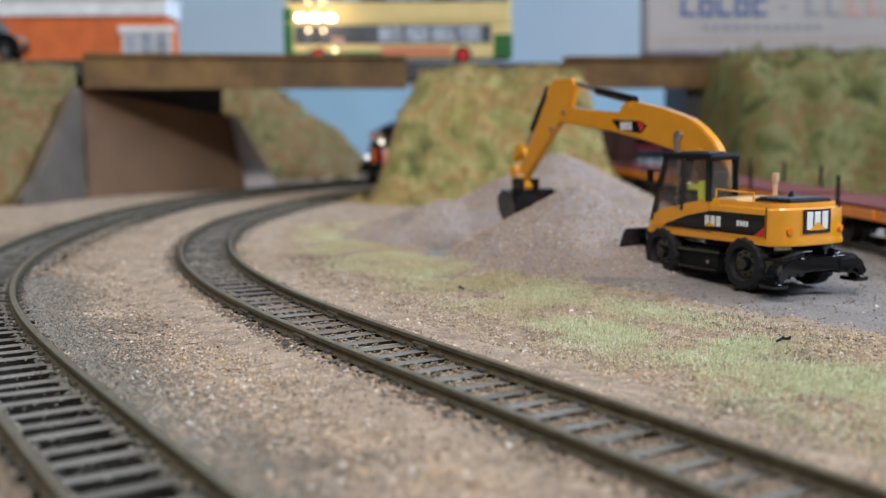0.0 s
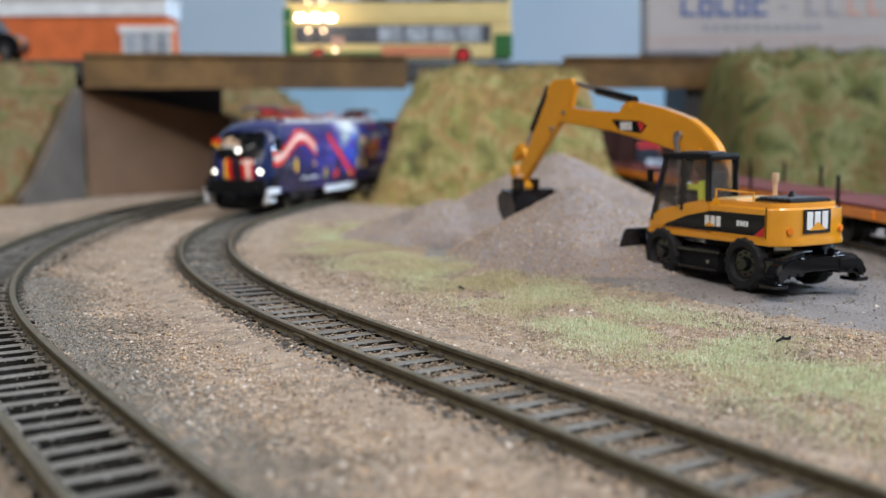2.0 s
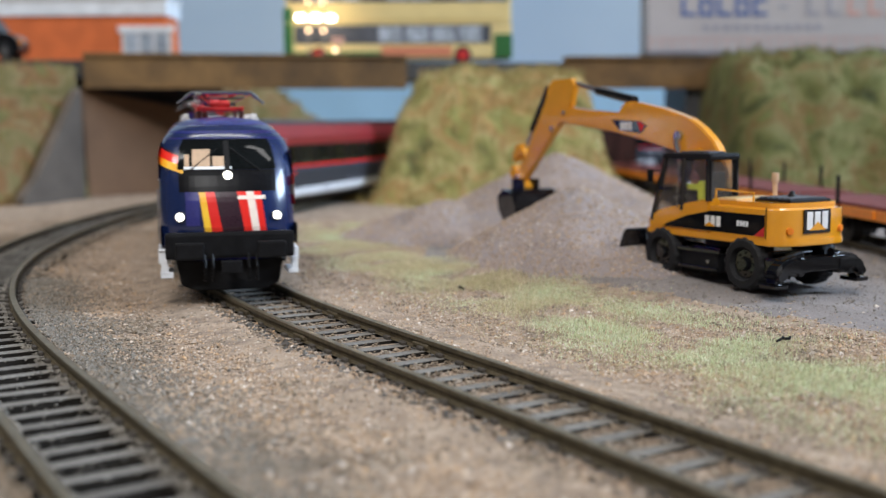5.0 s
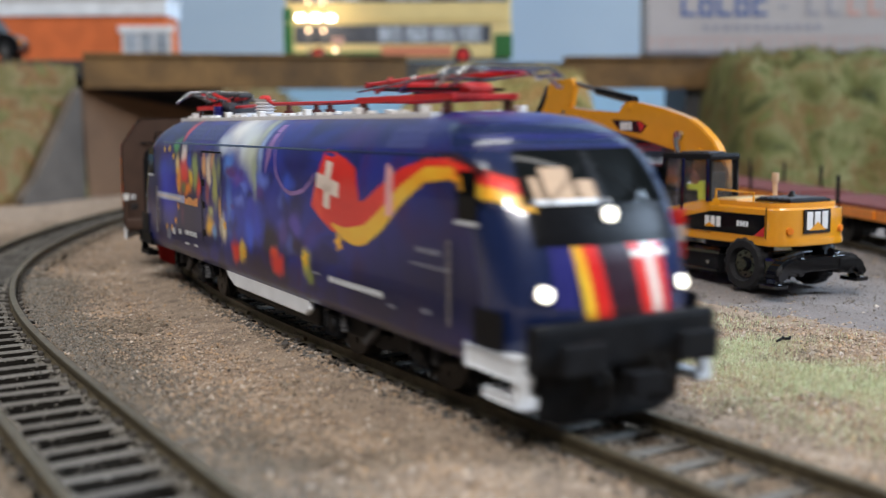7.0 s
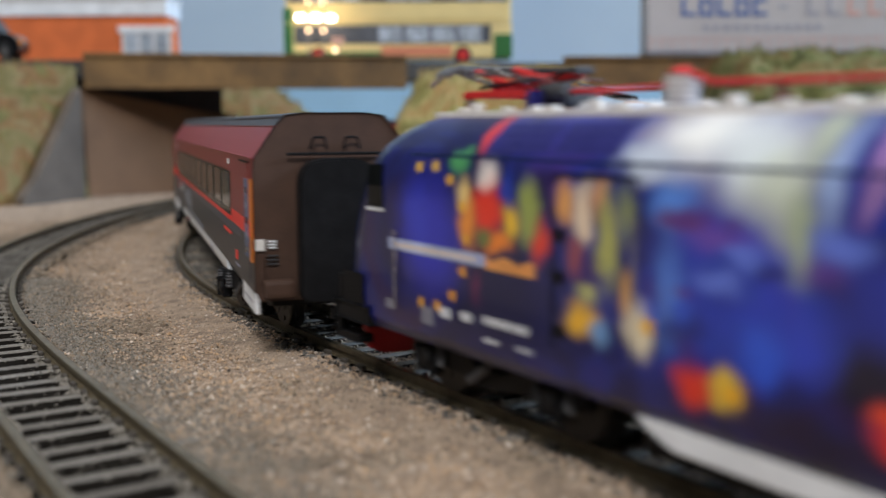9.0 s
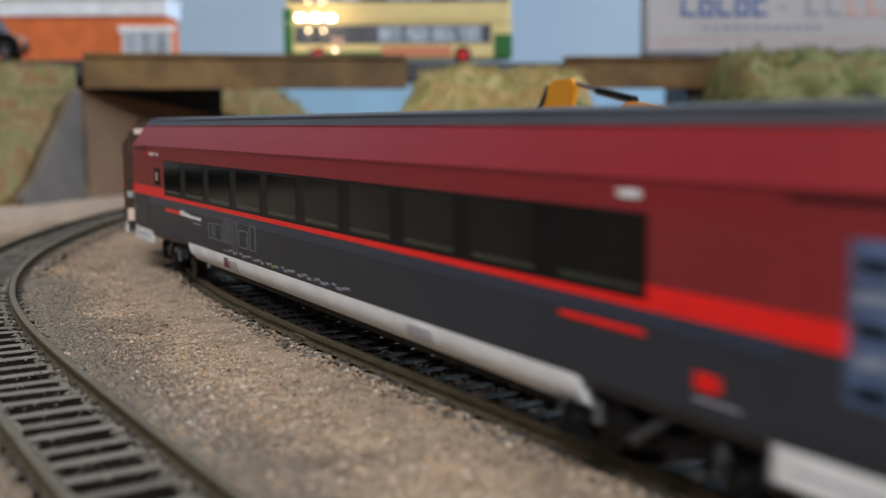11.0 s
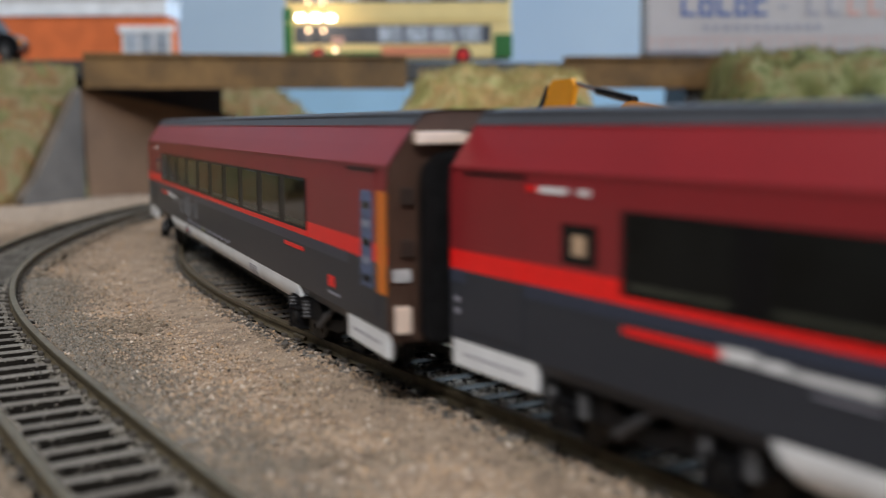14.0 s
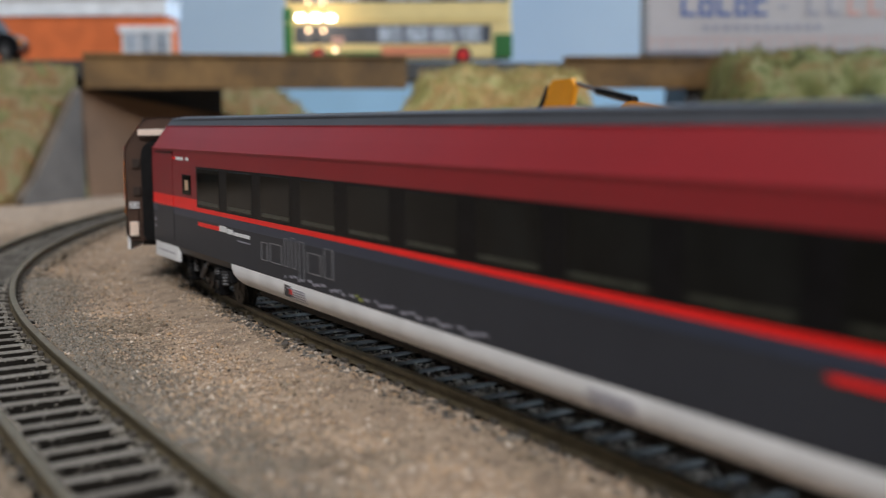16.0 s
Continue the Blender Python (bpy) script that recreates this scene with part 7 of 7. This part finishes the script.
# ---------------------------------------------------------------- on the road above
def bus():
    t = thing("double_decker_bus", "cream and green double-decker bus model on the bridge road", "bus", -31, 783, 86, 0)
    h = 81
    part("lower_body", box(B(), -h, h, -15, 15, 3.5, 29, 2.0), CREAM, t, "cream lower deck")
    part("upper_body", box(B(), -h + 1, h - 0.5, -15, 15, 29.05, 68, 3.0), CREAM, t, "cream upper deck")
    part("roof", box(B(), -h + 2, h - 2, -14.4, 14.4, 68, 71, 1.2), CREAM, t)
    part("rear_panel", box(B(), h - 13, h + 0.2, -15.25, 15.25, 4, 21, 0.4), BUSGREEN, t, "green engine panel")
    part("skirt_panel", box(B(), -h + 2, -8, -15.2, 15.2, 3.4, 9, 0.3), BUSGREEN, t, "green skirt")
    part("front_panel", box(B(), -h - 0.4, -h + 6, -15.2, 15.2, 4, 40, 0.6), BUSGREEN, t, "dark green front corner")
    for y in (-15.2, 15.2):
        part("window_band", box(B(), -h + 7, h - 15, y - 0.1, y + 0.1, 14.5, 27.5), BUSGLASS, t, "dark lower window band")
        for k in range(7):
            q = -h + 10 + k * 19
            part("lower_window", box(B(), q, q + 16.6, y - 0.25, y + 0.25, 15.5, 26.5, 0.1, 1), WINPALE if k > 2 else BUSGLASS, t)
        part("window_band", box(B(), -h + 3, h - 3, y - 0.1, y + 0.1, 43.5, 60), BUSGLASS, t, "dark upper window band")
        for k in range(9):
            q = -h + 5 + k * 17
            part("upper_window", box(B(), q, q + 14.6, y - 0.25, y + 0.25, 44.6, 59, 0.1, 1), WINPALE if k % 3 else BUSGLASS, t)
        part("advert", box(B(), -12, 38, y - 0.3, y + 0.3, 5.5, 12.5), POSTER, t, "salmon advert panel")
        part("trim_line", box(B(), -h + 1, h - 1, y - 0.3, y + 0.3, 28.4, 29.4), CREAM, t)
    for x in (-h + 24, h - 35):
        for s in (-1, 1):
            w = part("wheel", cyl(B(), (x, s * 11, 6.2), (x, s * 15.4, 6.2), 6.2, 6.2, 24), RUBBER, t)
            part("hub", cyl(B(), (x, s * 15.2, 6.2), (x, s * 15.8, 6.2), 4.4, 3.6, 18), RED, w, "red wheel hub")
    return t


WINPALE = mat("pale_bus_window", (0.38, 0.43, 0.50), 0.25, var=0.35, scale=120)
bus()


def trailer():
    t = thing("box_trailer", "pale lorry trailer with blue lettering on the road", "lorry trailer", 300, 802, 86, 0)
    part("box_body", box(B(), -150, 150, -15.5, 15.5, 9.5, 56, 0.8), TRAILER, t, "pale grey box body")
    part("lower_rail", box(B(), -150.5, 150.5, -15.8, 15.8, 8.0, 9.6, 0.3), GREYINK, t)
    for k in range(38):
        part("side_stud", box(B(), -148 + k * 7.9, -147.2 + k * 7.9, -15.75, -15.4, 10.2, 17.5), PINKINK, t)
    part("stripe", box(B(), -150.2, 150.2, -15.7, -15.4, 17.8, 18.5), PINKINK, t)
    q = -126
    for k in range(5):
        w = 10.5
        bm = box(B(), q, q + 3, -15.9, -15.4, 34, 47)
        box(bm, q, q + w, -15.88, -15.4, 34, 37)
        if k in (1, 3):
            box(bm, q + w - 3, q + w, -15.87, -15.4, 34, 47)
        if k in (1, 3, 4):
            box(bm, q, q + w, -15.86, -15.4, 44, 47)
        part("lettering_shape", bm, BLUEINK, t, "blue block of the lettering")
        q += 13
    part("lettering_shape", box(B(), q + 6, q + 12, -15.9, -15.4, 39.5, 42), GREYINK, t)
    q += 26
    for k in range(5):
        bm = box(B(), q, q + 3, -15.9, -15.4, 34, 47)
        box(bm, q, q + 9.5, -15.88, -15.4, 34, 37)
        part("lettering_shape", bm, GREYINK if k < 2 else PINKINK, t)
        q += 15
    for k in range(12):
        part("small_print_bar", box(B(), -110 + k * 7.4, -105 + k * 7.4, -15.8, -15.4, 24, 28), GREYINK, t)
    for x in (60, 84, 108):
        for s in (-1, 1):
            w = part("wheel", cyl(B(), (x, s * 10, 6), (x, s * 15, 6), 6, 6, 20), RUBBER, t)
            part("hub", cyl(B(), (x, s * 15, 6), (x, s * 15.4, 6), 3, 2.6, 14), OFFWHITE, w)
    part("side_lamp", cyl(B(), (-31, -16.0, 8.8), (-31, -16.6, 8.8), 1.3, 1.1, 12), STREET_DIM, t, "small glowing orange side lamp")
    for s in (-1, 1):
        part("landing_leg", box(B(), -92, -88, s * 9 - 1, s * 9 + 1, 0, 8, 0.2), DARKGREY, t)
    return t


STREET_DIM = glow_mat("marker_lamp_glow", (1.0, 0.62, 0.38), 6)
trailer()


def brick_house():
    t = thing("brick_building", "orange brick building with a pale parapet", "building", -300, 850, 86, 0)
    part("wall", box(B(), -180, 88, -20, 20, 0, 41.5, 0.3), ORANGE_BRICK, t, "orange brick wall")
    part("parapet", box(B(), -182, 89.5, -21.5, 21.5, 41.5, 53, 0.4), OFFWHITE, t, "pale parapet band")
    part("cornice", box(B(), -183, 90.5, -22.5, 22.5, 53, 56, 0.4), WHITE, t)
    for x in (54,):
        w = part("window", box(B(), x, x + 38, -20.8, -19.5, 10, 33, 0.2), WHITE, t, "white framed window")
        part("lintel", box(B(), x - 2.5, x + 40.5, -21.4, -19.6, 28.5, 33.5, 0.3), OFFWHITE, w)
        for k in range(3):
            part("pane", box(B(), x + 2.5 + k * 11.6, x + 12.2 + k * 11.6, -21.0, -20.7, 12, 28), WINPALE, w)
        part("sill", box(B(), x - 2, x + 40, -22, -19.6, 7.8, 10, 0.3), WHITE, w)
    return t


brick_house()


def street_lamp(x, y):
    t = thing("street_lamp", "grey street lamp with glowing lanterns on the bridge", "street lamp", x, y, 86, 0, group="street lamps")
    part("base", cyl(B(), (0, 0, 0), (0, 0, 3), 1.8, 1.3, 12), CONCRETE, t)
    part("post", cyl(B(), (0, 0, 3), (0, 0, 30), 0.8, 0.6, 10), CONCRETE, t)
    part("arm", tube(B(), [(0, 0, 30), (-3, 0, 32.5), (-6, 0, 33)], 0.5), CONCRETE, t)
    part("arm", tube(B(), [(0, 0, 30), (3, 0, 32.5), (6, 0, 33)], 0.5), CONCRETE, t)
    for s in (-1, 1):
        part("lantern", box(B(), s * 5.2 - 3.0, s * 5.2 + 3.0, -2, 2, 29.4, 33.0, 0.9), STREET_GLOW, t, "glowing warm lantern")
    part("lower_bulb", cyl(B(), (0, 0, 21.6), (0, 0, 23.4), 1.1, 1.0, 12), STREET_DIM, t)
    part("finial", cyl(B(), (0, 0, 41), (0, 0, 42.6), 1.1, 0.9, 10), STREET_DIM, t)
    part("mast", cyl(B(), (0, 0, 30), (0, 0, 41), 0.5, 0.4, 8), CONCRETE, t)
    return t


street_lamp(-92.5, 750)
street_lamp(-82.5, 752)
# a pinkish bright spot by the road; its post and plate are made up
sg = thing("lit_sign", "pinkish bright spot by the road on an added post", "sign", -72.5, 752, 86, 0)
part("post", cyl(B(), (0, 0, 0), (0, 0, 13), 0.6, 0.6, 8), CONCRETE, sg)
part("sign_face", box(B(), -4.5, 4.5, -1, 1, 13, 18, 0.4), PINKINK, sg)
part("sign_bulb", cyl(B(), (-2, 0, 8), (-2, 0, 10), 1.4, 1.2, 12), STREET_DIM, sg)


def parked_car():
    t = thing("parked_car", "small dark car parked beside the building", "car", -311, 735, 86, 0)
    body = B()
    prism(body, [(-26, 3.5), (26, 3.5), (27, 8), (22, 10.5), (14, 11.5), (8, 17), (-14, 17.5), (-21, 11.5), (-27, 9.5)], -10, 10, 0.8)
    part("body", body, GLOSSBLACK, t, "dark glossy body")
    gl = B()
    prism(gl, [(12, 11.8), (7.4, 16.2), (-13, 16.6), (-18.6, 11.8)], -10.15, 10.15)
    part("windows", gl, DARKGLASS, t)
    for x in (-16, 17):
        for s in (-1, 1):
            w = part("wheel", cyl(B(), (x, s * 7.5, 4), (x, s * 10.4, 4), 4, 4, 20), RUBBER, t)
            part("hub", cyl(B(), (x, s * 10.3, 4), (x, s * 10.7, 4), 2.2, 2.0, 14), STEEL, w)
    t.scale.z = 1.8
    part("tail_lamp", box(B(), 26.2, 27.4, -9, -6, 7, 9, 0.2), DOORORANGE, t)
    return t


parked_car()
# a few things lying in the verge
twig = thing("twig", "small dark twig lying in the grass", "twig", 71, 218, -1.4, 20)
part("stem", tube(B(), [(-1.6, 0, 0), (0, 0.4, 0.4), (1.5, 0, 0.3), (2.0, 0.4, 0.6)], 0.3, 6), BLACK, twig)
part("side_shoot", tube(B(), [(0, 0.4, 0.4), (0.7, 1.0, 0.7)], 0.2, 5), BLACK, twig)
twig_2 = thing("twig", "tiny dark scrap lying in the grass", "twig", 5, 293, -1.8, 120)
part("stem", tube(B(), [(-1.4, 0, 0), (0, 0.3, 0.6), (1.4, 0, 0.2)], 0.35, 6), BLACK, twig_2)


def motions():
    run_vehicle(loco, 0.0, LOCO, LOCO_PIVOTS)
    run_vehicle(coach_1, LOCO + GAP, COACH, COACH_PIVOTS)
    run_vehicle(coach_2, LOCO + 2 * GAP + COACH - 2.2, COACH, COACH_PIVOTS)
    run_vehicle(coach_3, LOCO + 3 * GAP + 2 * COACH - 4.4, COACH, COACH_PIVOTS)


motions()
